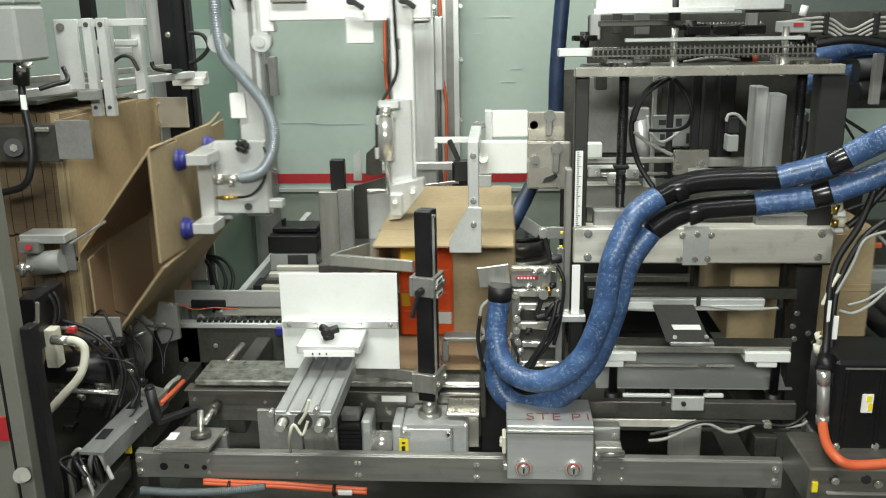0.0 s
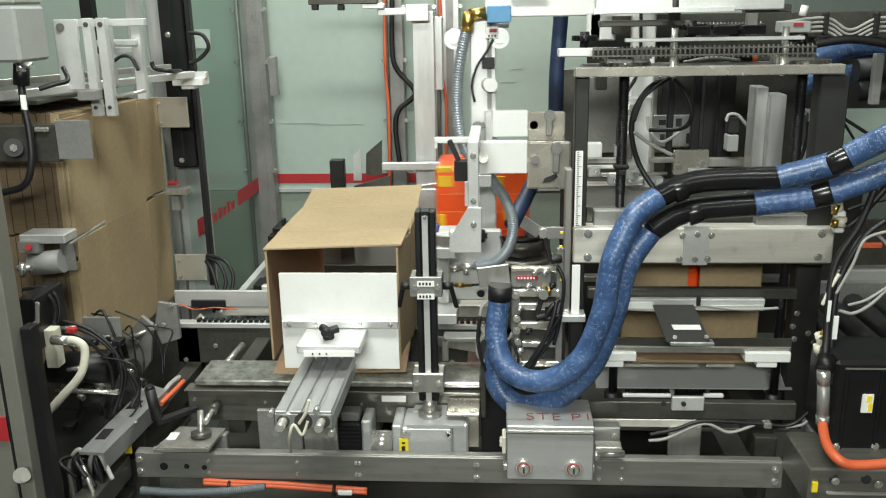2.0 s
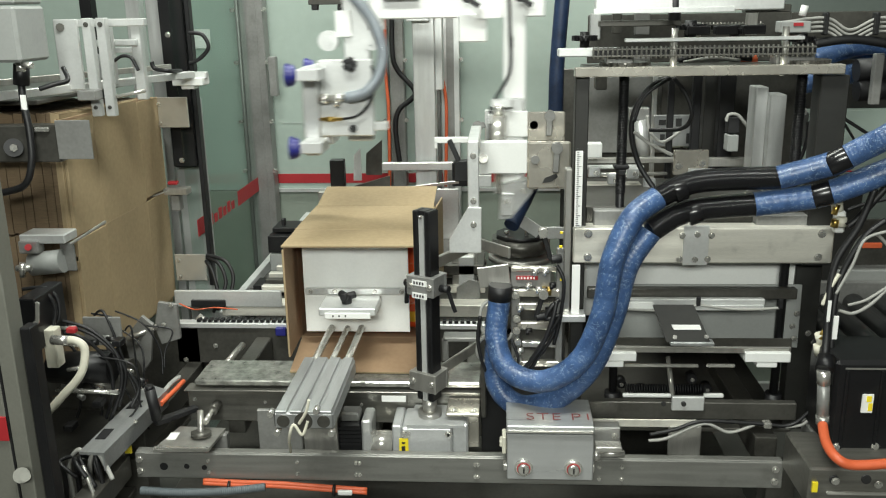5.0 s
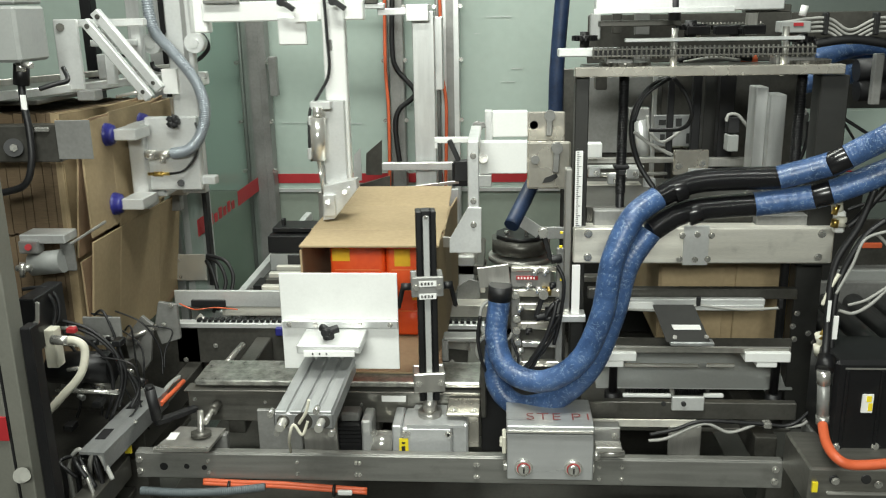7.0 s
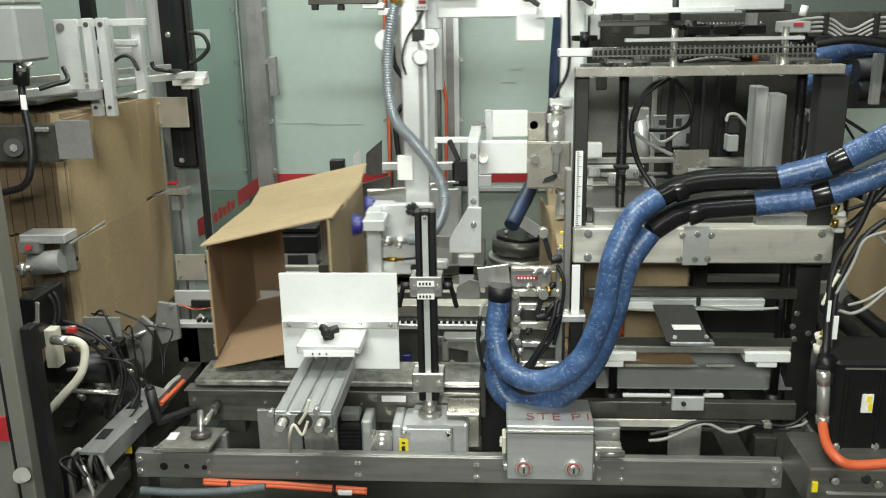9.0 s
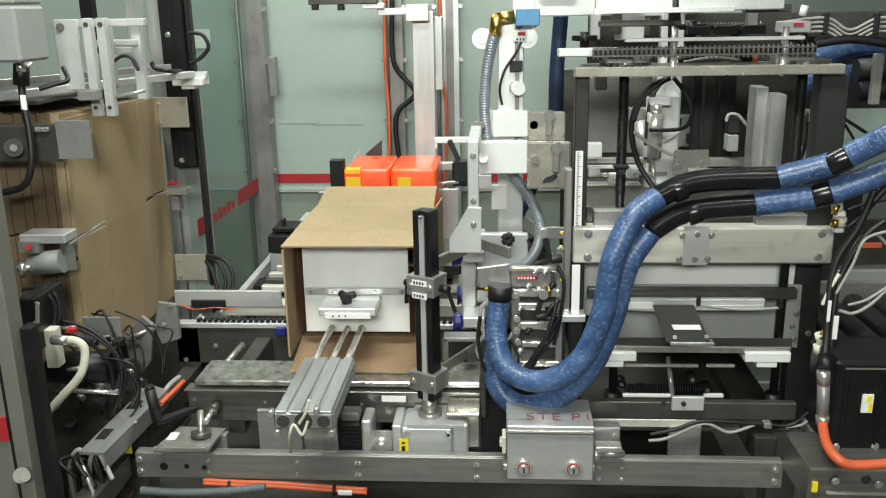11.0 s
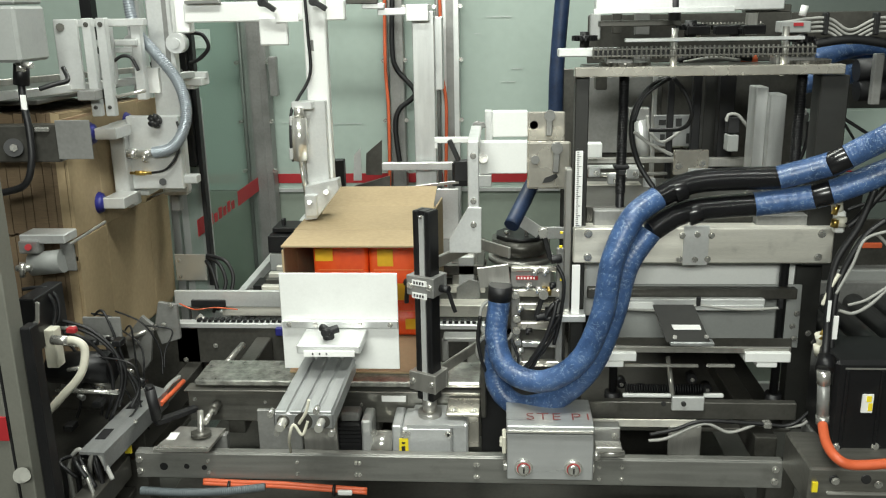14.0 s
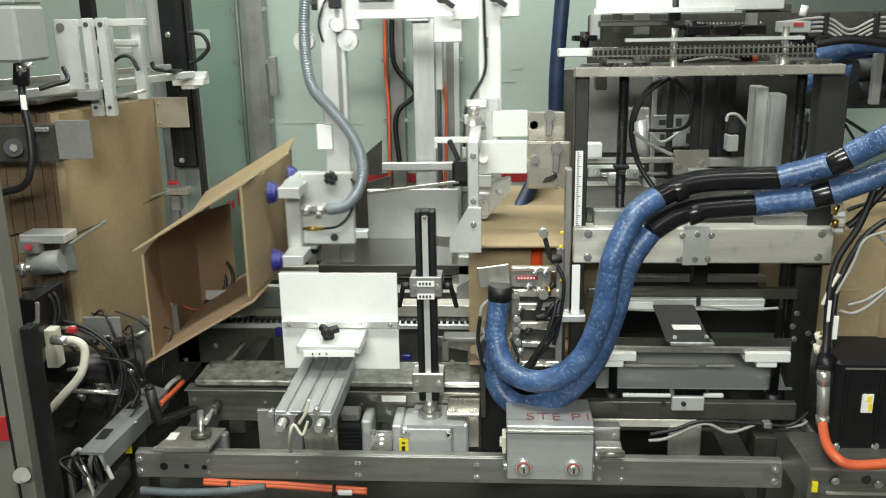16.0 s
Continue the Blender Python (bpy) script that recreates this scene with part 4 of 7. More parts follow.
B().tube([(-0.792, 0.345, 1.221), (-0.747, 0.340, 1.232), (-0.715, 0.340, 1.269), (-0.704, 0.350, 1.328), (-0.728, 0.370, 1.393), (-0.780, 0.380, 1.459), (-0.824, 0.390, 1.512), (-0.838, 0.400, 1.603), (-0.832, 0.400, 1.698), (-0.814, 0.400, 1.784)], 0.0125, 12, 8, 0.0015, 140).done("vacuum_hose", GREYHOSE, gripper, "grey ribbed vacuum hose")
B().tube([(-0.807, 0.352, 1.170), (-0.768, 0.345, 1.179), (-0.737, 0.345, 1.213), (-0.724, 0.350, 1.261), (-0.734, 0.360, 1.293)], 0.003, 8).done("air_tube", RUBBER, gripper)
B().box(-0.748, -0.701, 1.139, 1.159, 0.37, 0.40).done("stop_block", ALU, gripper)
B().box(-0.765, -0.710, 1.798, 1.836, 0.37, 0.415).done("valve_block", BLUEVALVE, gripper, "blue vacuum valve")
B().cyl((-0.808, 0.400, 1.816), (-0.767, 0.400, 1.821), 0.014, 14).cyl((-0.807, 0.400, 1.824), (-0.813, 0.400, 1.778), 0.015, 14).done("brass_elbow", BRASS, gripper, "brass pipe elbow")

bx("gauge_body", LABEL, gripper, -0.769, -0.739, 1.762, 1.789, 0.40, 0.419, 0.001, "white digital vacuum gauge")
bx("gauge_display", RED, gripper, -0.760, -0.742, 1.776, 1.784, 0.398, 0.3995, 0)
for k in range(3):
    bx("gauge_key", INK, gripper, -0.763 + 0.0075 * k, -0.763 + 0.0075 * k + 0.004, 1.765, 1.770, 0.398, 0.3995, 0)
bx("switch_block", BLACKANO, gripper, -0.778, -0.748, 1.693, 1.718, 0.405, 0.4195, 0.001)
cy("white_knob", LABEL, gripper, (-0.756, 0.390, 1.654), (-0.765, 0.415, 1.655), 0.016, 18)
tb("gauge_lead", RUBBER, gripper, [(-0.751, 0.405, 1.762), (-0.766, 0.400, 1.733), (-0.790, 0.400, 1.697), (-0.802, 0.400, 1.653), (-0.796, 0.410, 1.615)], 0.003)
# ---- case sealer ----
YS = 0.08
seal = thing("case_sealer", "steel case sealing frame with chain drive and threaded spindles", "packing machine")
B().box(0.154, 0.688, 1.020, 1.097, YS, YS + 0.05, 0.003).done("main_beam", STEELX, seal, "brushed stainless main beam")
for x, y in ((1043, 414), (1043, 455), (1446, 414), (1443, 455)):
    B().bolt((0.424 + (x - 1245) * 0.001185, YS, 1.059 + (435 - y) * 0.00124), r=0.008).done("bolt", SCREW, seal)
B().box(0.381, 0.433, 1.018, 1.103, YS - 0.006, YS - 0.0005, 0.001).done("clamp_plate", PALE, seal, "bright bolted clamp plate")
for x, y in ((1206, 416), (1232, 414), (1256, 416), (1203, 457), (1230, 458), (1252, 457)):
    B().bolt((0.424 + (x - 1245) * 0.001185, YS - 0.006, 1.059 + (435 - y) * 0.00124), r=0.006).done("bolt", SCREW, seal)
bx("top_bar", NICKEL, seal, 0.149, 0.676, 1.408, 1.427, YS, YS + 0.03, 0.002, "thick pale aluminium top bar")
bx("carrier_plate", DARKSTEEL, seal, 0.169, 0.646, 1.413, 1.427, YS + 0.031, YS + 0.11, 0.002)
bx("corner_post", DARKPANEL, seal, 0.153, 0.181, 0.62, 1.408, 0.10, 0.14)
bx("corner_post", DARKPANEL, seal, 0.638, 0.694, 1.010, 1.404, 0.10, 0.15)
bx("corner_post", DARKPANEL, seal, 0.521, 0.559, 0.62, 1.40, 0.58, 0.62)
bx("corner_post", DARKPANEL, seal, 0.645, 0.701, 0.60, 0.992, 0.16, 0.20)
for x, y in ((1096, YS + 0.06), (1392, YS + 0.06)):
    xx = -0.122 + (x - 784) * 0.00121
    sp = B().cyl((xx, y, 0.66), (xx, y, 1.41), 0.0095, 14)
    for k in range(76):
        z = 1.16 + k * 0.0033
        sp.cyl((xx, y, z), (xx, y, z + 0.0018), 0.0108, 12)
    sp.done("spindle", BLACKANO, seal, "black threaded spindle")
    B().cyl((xx, y, 1.08), (xx, y, 1.10), 0.02, 18).done("spindle_nut", DARKSTEEL, seal)
    B().box(xx - 0.016, xx + 0.016, 1.212, 1.222, y - 0.014, y + 0.014, 0.003).box(xx - 0.008, xx + 0.008, 1.200, 1.212, y - 0.018, y + 0.0, 0.002).done("stop_collar", BLACKANO, seal, "black clamped stop collar")
    B().cyl((xx, y, 0.64), (xx, y, 0.70), 0.018, 18).done("spindle_foot", BLACKANO, seal)
    spk = B().cyl((xx, y, 1.427), (xx, y, 1.434), 0.045, 28)
    for k in range(24):
        a = 2 * math.pi * k / 24
        spk.box(-0.003, 0.003, 1.427, 1.434, 0.043, 0.052, 0, Matrix.Translation((xx, y, 0)) @ Matrix.Rotation(a, 4, "Z"))
    spk.cyl((xx, y, 1.405), (xx, y, 1.45), 0.018, 16).done("sprocket", DARKSTEEL, seal)
# drive chain links
xa, xb = 0.186, 0.622
link = None
for row, yy, x0, x1, n_, dz in ((0, YS + 0.012, xa, xb, 46, 0.0), (1, 0.45, 0.436, 0.619, 22, 1.478 - 1.442)):
    bx("chain_band", BLACKANO, seal, x0, x1, 1.4455 + dz, 1.4635 + dz, yy + 0.005, yy + 0.012, 0.001)
    for k in range(n_):
        if link is None:
            link = B().cyl((0, 0, 1.4425), (0, 0, 1.4665), 0.0021, 8).box(-0.0022, 0.0066, 1.4465, 1.4495, -0.004, 0.002, 0.0005).box(-0.0022, 0.0066, 1.4595, 1.4625, -0.004, 0.002, 0.0005).done("chain_link", WORNSTEEL, seal)
            lk = link
        else:
            lk = new("chain_link", link.data)
            lk.parent = seal
        lk.location = (x0 + (x1 - x0) * k / n_, yy, dz)
B().box(0.247, 0.594, 1.475, 1.482, 0.085, 0.10, 0.001).done("chain_guide", ALU, seal, "pale chain guide strip")
bx("upper_plate", ALU, seal, 0.183, 0.539, 1.533, 1.625, 0.05, 0.07, 0.002, "pale upper cover plate")
bx("upper_strip", ALU, seal, 0.179, 0.445, 1.530, 1.540, 0.043, 0.0495, 0.001)
for x in (1171, 1352):
    xx = -0.115 + (x - 784) * 0.00119
    B().cyl((xx, 0.10, 1.405), (xx, 0.10, 1.50), 0.007, 12).done("pillar", POLISHED, seal)
B().box(0.118, 0.245, 1.446, 1.462, 0.12, 0.16).done("side_plate", ALU, seal)
bx("upper_bracket", DARKSTEEL, seal, 0.198, 0.360, 1.504, 1.516, 0.11, 0.14)
bx("upper_bracket", DARKSTEEL, seal, 0.480, 0.568, 1.527, 1.542, 0.10, 0.13)
B().cyl((0.334, 0.060, 1.564), (0.336, 0.060, 1.516), 0.012, 14).done("plunger", RUBBER, seal)
bx("bearing_block", GREYMID, seal, 0.214, 0.268, 1.430, 1.450, 0.11, 0.15)
bx("bearing_block", GREYMID, seal, 0.548, 0.626, 1.426, 1.445, 0.11, 0.15)
# scale rule beside the frame
rl = thing("scale_rule", "upright steel scale rule on the sealer frame", "ruler")
bx("rule", LABEL, rl, 0.153, 0.168, 1.105, 1.263, 0.06, 0.064, 0.0005)
bx("rule", LABEL, rl, 0.151, 0.168, 0.902, 1.022, 0.06, 0.064, 0.0005)
tk = B()
for k in range(40):
    z = 1.108 + k * 0.0041
    tk.box(0.156, 0.156 + (0.008 if k % 5 == 0 else 0.004), z, z + 0.0009, 0.0585, 0.0598, 0)
tk.done("graduation", INK, rl)
B().box(0.134, 0.148, 0.892, 1.224, 0.07, 0.10).done("backing_bar", STEEL, rl)
B().box(0.130, 0.181, 0.898, 0.914, 0.05, 0.09).done("pointer", ALU, rl)
# lower works
lw = thing("sealer_bed", "sealer lower bed with side belts and guide rails", "conveyor")
B().box(0.248, 0.630, 0.810, 0.825, 0.10, 0.104).done("front_rail", STEEL, lw)
B().box(0.249, 0.632, 0.818, 0.843, 0.105, 0.108).done("rail_flange", DARKSTEEL, lw)
B().box(0.253, 0.626, 0.822, 0.827, 0.096, 0.0995).done("bright_edge", POLISHED, lw)
B().box(0.256, 0.554, 0.934, 0.948, 0.06, 0.075).done("cable_tray", PALE, lw)
B().box(0.259, 0.323, 0.924, 0.942, 0.056, 0.0595).done("white_cover", WHITE, lw)
B().box(0.409, 0.551, 0.924, 0.936, 0.056, 0.0595).done("tray_lip", PALE, lw)
B().box(0.187, 0.625, 0.941, 0.964, 0.08, 0.10).done("side_belt", DARKSTEEL, lw)
B().box(0.227, 0.823, 0.805, 0.822, 0.62, 0.65).done("rear_rail", STEEL, lw)
B().box(0.224, 0.298, 0.793, 0.813, 0.09, 0.13).box(0.224, 0.271, 0.778, 0.793, 0.092, 0.125).done("white_block", WHITE, lw, "white plastic slide block")
B().box(0.531, 0.628, 0.793, 0.816, 0.09, 0.13).box(0.557, 0.601, 0.780, 0.793, 0.092, 0.125).done("white_block", WHITE, lw, "white plastic slide block")


def slab(name, material, parent, corners, thick, label=""):
    """A flat plate through four corners, with thickness behind its face."""
    b = B()
    p = [Vector(q) for q in corners]
    n = (p[1] - p[0]).cross(p[3] - p[0]).normalized() * thick
    lo, hi = [b.bm.verts.new(q) for q in p], [b.bm.verts.new(q - n) for q in p]
    b.bm.faces.new(lo)
    b.bm.faces.new(hi[::-1])
    for k in range(4):
        b.bm.faces.new((lo[k - 1], lo[k], hi[k], hi[k - 1]))
    bmesh.ops.recalc_face_normals(b.bm, faces=b.bm.faces)
    return b.done(name, material, parent, label)


slab("cover_plate", DARKPANEL, lw, ((0.349, 0.030, 0.863), (0.439, 0.030, 0.863), (0.405, 0.052, 0.938), (0.320, 0.052, 0.938)), 0.004, "dark steel cover plate")
slab("cover_label", LABEL, lw, ((0.363, 0.035, 0.889), (0.420, 0.035, 0.889), (0.417, 0.038, 0.899), (0.358, 0.038, 0.899)), 0.0006)
bx("cover_foot", ALUD, lw, 0.356, 0.447, 0.855, 0.864, 0.026, 0.05)
for p in ((0.365, 0.030, 0.874), (0.430, 0.030, 0.875)):
    B().bolt(p, (0, -0.8, 0.5), 0.0042).done("bolt", SCREW, lw)
B().box(0.183, 0.629, 0.686, 0.725, 0.03, 0.05).done("cross_beam", DARKSTEEL, lw)
B().box(0.189, 0.421, 0.668, 0.686, 0.026, 0.0295).done("beam_lip", STEELX, lw)
B().box(0.365, 0.433, 0.710, 0.742, 0.02, 0.03).done("splice_plate", PALE, lw)
for x in (1196, 1233):
    B().cyl((-0.123 + (x - 784) * 0.00114, 0.014, 0.728), (-0.123 + (x - 784) * 0.00114, 0.02, 0.728), 0.005, 12).done("bolt", INK, lw)
B().box(0.362, 0.431, 0.573, 0.674, 0.02, 0.03).done("down_plate", STEEL, lw)
B().box(0.247, 0.639, 0.492, 0.646, 0.60, 0.61).done("rear_plate", DARKSTEEL, lw)
cy("push_rod", POLISHED, lw, (0.400, 0.260, 0.734), (0.403, 0.200, 0.662), 0.006, 14)
for p in ((0.470, 0.300, 0.658), (0.345, 0.280, 0.633), (0.508, 0.300, 0.631), (0.299, 0.300, 0.644)):
    cy("roller_knob", BLACKANO, lw, p, (p[0], p[1] + 0.03, p[2]), 0.012, 18)
    cy("knob_pin", SCREW, lw, (p[0], p[1] - 0.004, p[2]), (p[0], p[1] - 0.0005, p[2]), 0.005, 12)
B().box(0.17, 0.66, 0.60, 0.61, 0.14, 0.66).done("floor_plate", DARKSTEEL, lw)
bk = thing("sealer_rear_frame", "dark rear frame and cylinders inside the sealer", "machine frame")
bx("rear_panel", DARKPANEL, bk, 0.17, 1.0, 0.62, 1.05, 0.72, 0.73)
bx("rear_panel", DARKSTEEL, bk, 0.17, 0.80, 1.052, 1.38, 0.72, 0.73)
bx("rear_panel", GREYMID, bk, 0.238, 0.466, 1.154, 1.360, 0.69, 0.70)
bx("rear_panel", DARKSTEEL, bk, 0.426, 0.536, 1.251, 1.369, 0.65, 0.66)
bx("column", BLACKANO, bk, 0.475, 0.496, 1.08, 1.40, 0.5, 0.52)
bx("column", BLACKANO, bk, 0.540, 0.578, 1.08, 1.40, 0.5, 0.53)
bx("fin_plate", ALUV, bk, 0.570, 0.597, 1.060, 1.364, 0.30, 0.36, label="tall aluminium fin")
bx("fin_plate", ALUV, bk, 0.596, 0.632, 1.064, 1.349, 0.28, 0.34, label="tall aluminium fin")
bx("window", WALLPAINT, bk, 0.455, 0.606, 1.164, 1.259, 0.712, 0.718, 0, "pale gap to the wall behind")
for k in range(5):
    bx("window_bar", DARKSTEEL, bk, 0.456 + 0.036 * k, 0.465 + 0.036 * k, 1.165, 1.267, 0.704, 0.71)
bx("slotted_panel", ALUD, bk, 0.403, 0.549, 1.181, 1.265, 0.62, 0.628, label="grey panel with cut slots")
for k, (x0, x1, z0, z1) in enumerate(((0.416, 0.434, 1.239, 1.253), (0.460, 0.475, 1.235, 1.256), (0.504, 0.533, 1.241, 1.252), (0.421, 0.433, 1.194, 1.215), (0.489, 0.500, 1.190, 1.217), (0.524, 0.538, 1.196, 1.214))):
    bx("slot", INK, bk, x0, x1, z0, z1, 0.6175, 0.6195, 0)
bx("slim_post", BLACKANO, bk, 0.404, 0.419, 1.08, 1.40, 0.44, 0.455)
bx("pale_post", ALUV, bk, 0.402, 0.414, 0.9, 1.40, 0.645, 0.66)
cy("cross_rod", POLISHED, bk, (0.210, 0.380, 1.153), (0.398, 0.380, 1.155), 0.005, 12)
for p in ((0.224, 0.360, 1.163), (0.269, 0.350, 1.147), (0.315, 0.360, 1.159), (0.352, 0.340, 1.138), (0.521, 0.340, 1.145), (0.560, 0.340, 1.150)):
    bx("valve_block", CASTING, bk, p[0] - 0.014, p[0] + 0.014, p[2] - 0.012, p[2] + 0.012, p[1], p[1] + 0.02)
    cy("fitting", SCREW, bk, (p[0] + 0.004, p[1] - 0.012, p[2]), (p[0] + 0.004, p[1] - 0.0005, p[2]), 0.006, 10)
bx("rail", STEEL, bk, 0.208, 0.424, 1.173, 1.186, 0.42, 0.44)
bx("rail", ALU, bk, 0.206, 0.347, 1.163, 1.171, 0.40, 0.42)
bx("rail", STEELX, bk, 0.204, 0.336, 1.115, 1.134, 0.36, 0.40)
bx("rail", STEEL, bk, 0.496, 0.618, 1.159, 1.181, 0.44, 0.46)
bx("rail", GREYMID, bk, 0.214, 0.747, 1.076, 1.086, 0.46, 0.48)
bx("deck", DARKSTEEL, bk, 0.184, 0.672, 1.094, 1.131, 0.135, 0.45)
bx("deck_block", GREYMID, bk, 0.198, 0.288, 1.092, 1.129, 0.105, 0.134)
bx("deck_block", GREYMID, bk, 0.535, 0.657, 1.089, 1.118, 0.105, 0.134)
bx("nickel_plate", NICKEL, bk, 0.385, 0.461, 1.178, 1.234, 0.24, 0.25, label="nickel valve plate")
bx("plate_strip", ALU, bk, 0.415, 0.470, 1.185, 1.195, 0.225, 0.235)
for p in ((0.396, 0.238, 1.199), (0.447, 0.238, 1.204)):
    B().bolt(p, r=0.007).done("bolt", SCREW, bk)
bx("white_block", WHITE, bk, 0.203, 0.241, 1.197, 1.232, 0.36, 0.39)
cy("air_cylinder", ALU, bk, (0.348, 0.500, 1.269), (0.363, 0.500, 1.167), 0.016, 18, "grey air cylinder")
bx("cylinder_head", GREYMID, bk, 0.319, 0.370, 1.268, 1.298, 0.49, 0.53)
bx("valve", GREYPAINT, bk, 0.546, 0.572, 1.200, 1.240, 0.42, 0.46)
bx("valve_coil", RUBBER, bk, 0.546, 0.575, 1.243, 1.279, 0.43, 0.46)
bx("valve", GREYMID, bk, 0.645, 0.669, 1.240, 1.314, 0.24, 0.27)
bx("valve_cap", LABEL, bk, 0.646, 0.662, 1.309, 1.324, 0.235, 0.25)
for pts, r in (([(0.364, 0.220, 1.394), (0.322, 0.220, 1.374), (0.292, 0.220, 1.326), (0.287, 0.220, 1.271), (0.305, 0.220, 1.208), (0.338, 0.200, 1.155)], 0.006), ([(0.375, 0.240, 1.392), (0.405, 0.240, 1.353), (0.418, 0.240, 1.310), (0.401, 0.260, 1.279), (0.339, 0.300, 1.271)], 0.005), ([(0.353, 0.200, 1.391), (0.307, 0.200, 1.356), (0.288, 0.200, 1.304)], 0.004), ([(0.654, 0.200, 1.300), (0.655, 0.200, 1.258), (0.644, 0.200, 1.216)], 0.004)):
    tb("black_tube", RUBBER, bk, pts, r)
for pts in ([(0.289, 0.200, 1.281), (0.324, 0.200, 1.255), (0.373, 0.200, 1.230)], [(0.539, 0.420, 1.273), (0.544, 0.420, 1.289), (0.565, 0.420, 1.288), (0.588, 0.420, 1.263)], [(0.349, 0.400, 1.291), (0.356, 0.400, 1.255), (0.387, 0.400, 1.228), (0.429, 0.400, 1.254)]):
    tb("grey_tube", GREYCABLE, bk, pts, 0.004)
bx("dark_inlay", DARKSTEEL, bk, 0.215, 0.240, 1.362, 1.399, 0.3, 0.34)
for p in ((0.286, 0.200, 1.435), (0.433, 0.200, 1.436)):
    bx("chain_block", GREYMID, bk, p[0] - 0.03, p[0] + 0.03, p[2] - 0.01, p[2] + 0.01, p[1], p[1] + 0.04)
bx("upper_back", DARKSTEEL, bk, 0.219, 0.718, 1.404, 1.522, 0.56, 0.57)
bx("red_connector", ORANGECABLE, bk, 0.501, 0.540, 1.424, 1.440, 0.20, 0.23)
tb("black_tube", RUBBER, bk, [(0.375, 0.200, 1.430), (0.421, 0.200, 1.444), (0.479, 0.200, 1.440), (0.526, 0.200, 1.433)], 0.007)
tb("grey_tube", GREYCABLE, bk, [(0.384, 0.190, 1.426), (0.442, 0.190, 1.435), (0.500, 0.190, 1.429)], 0.005)
for k in range(3):
    bx("gear", BLACKANO, bk, 0.412 + 0.06 * k, 0.461 + 0.06 * k, 1.479, 1.498, 0.30, 0.33)
cv_ = B()
for k in range(30):
    cv_.cyl((0.30 + 0.006 * k, 0.24, 0.66), (0.303 + 0.006 * k, 0.24, 0.66), 0.012, 12)
cv_.done("screw_drive", RUBBER, lw)
# flap presses that close over the case
bx("bright_rod", POLISHED, lw, 0.276, 0.439, 0.768, 0.776, 0.115, 0.123)
bx("bright_rod", POLISHED, lw, 0.456, 0.518, 0.769, 0.777, 0.115, 0.123)
bx("bright_strip", WHITE, lw, 0.271, 0.377, 0.709, 0.717, 0.085, 0.095)
bx("bright_strip", WHITE, lw, 0.447, 0.490, 0.710, 0.719, 0.085, 0.095)
PRESS_LOW_AT, PRESS_UP_AT = (0.40, 0.15, 0.700), (0.42, 0.165, 1.078)
press_low = thing("lower_flap_press", "pale aluminium lower flap press plate", "flap press", PRESS_LOW_AT)
bx("press_plate", GREYPAINT, press_low, -0.18, 0.26, -0.004, 0.0, 0.004, 0.150, 0.001)
bx("edge_bar", POLISHED, press_low, -0.13, 0.12, 0.0, 0.006, 0.130, 0.138, 0.001)
press_up = thing("upper_flap_press", "pale aluminium upper flap press plate", "flap press", PRESS_UP_AT)
bx("press_plate", WHITE, press_up, -0.24, 0.24, -0.004, 0.0, 0.004, 0.21, 0.001)
bx("edge_bar", ALU, press_up, -0.19, 0.10, -0.014, -0.0045, 0.150, 0.160, 0.001)
bx("blue_pad", BLUECUP, press_up, -0.12, -0.02, -0.010, -0.0045, 0.175, 0.185, 0.001)

# ---- blue hoses ----
def hose(points, r, split, label):
    """A blue hose whose middle run is black ribbed cuff; split gives the two places along it."""
    h = thing("blue_hose", label, "hose", group="blue hoses")
    a, b = split
    B().tube(points[:a + 1], r, 20, 12, r * 0.014, 75).done("blue_sleeve", BLUEHOSE, h, "blue printed woven sleeve")
    B().tube(points[a:b + 1], r * 0.91, 20, 8, r * 0.075, 78).done("ribbed_cuff", CUFF, h, "black ribbed cuff")
    B().tube(points[b:], r, 20, 12, r * 0.014, 30).done("blue_sleeve", BLUEHOSE, h, "blue printed woven sleeve")
    return h


hose([(-0.000, 0.030, 0.963), (-0.008, 0.010, 0.876), (0.018, -0.020, 0.818), (0.087, -0.050, 0.807), (0.159, -0.060, 0.856), (0.201, -0.060, 0.953), (0.219, -0.060, 1.069), (0.257, -0.040, 1.149), (0.307, -0.020, 1.184), (0.383, -0.010, 1.213), (0.536, -0.010, 1.220), (0.624, -0.030, 1.250), (0.675, -0.050, 1.283), (0.709, -0.070, 1.309), (0.764, -0.080, 1.350)], 0.023, (8, 10), "blue printed hose hanging in a loop with a black ribbed cuff")
hose([(-0.009, 0.060, 0.843), (-0.006, 0.040, 0.759), (0.043, 0.020, 0.718), (0.119, 0.000, 0.746), (0.186, -0.020, 0.826), (0.227, -0.030, 0.942), (0.251, -0.030, 1.049), (0.294, -0.020, 1.116), (0.367, 0.000, 1.151), (0.497, 0.000, 1.165), (0.606, -0.010, 1.183), (0.664, -0.020, 1.204), (0.739, -0.030, 1.239), (0.794, -0.040, 1.262)], 0.024, (7, 9), "blue printed hose hanging in a loop with a black ribbed cuff")
for p, q in (((0.335, -0.015, 1.194), (0.359, -0.012, 1.203)), ((0.620, -0.030, 1.246), (0.652, -0.040, 1.266)), ((0.368, 0.000, 1.145), (0.395, 0.000, 1.154)), ((0.602, -0.010, 1.182), (0.635, -0.020, 1.194))):
    hc = B().cyl(p, q, 0.024, 20, None, 0.003).done("hose_clamp", CUFF, None, "black plastic hose clamp", "hose clamp", group="hose clamps")

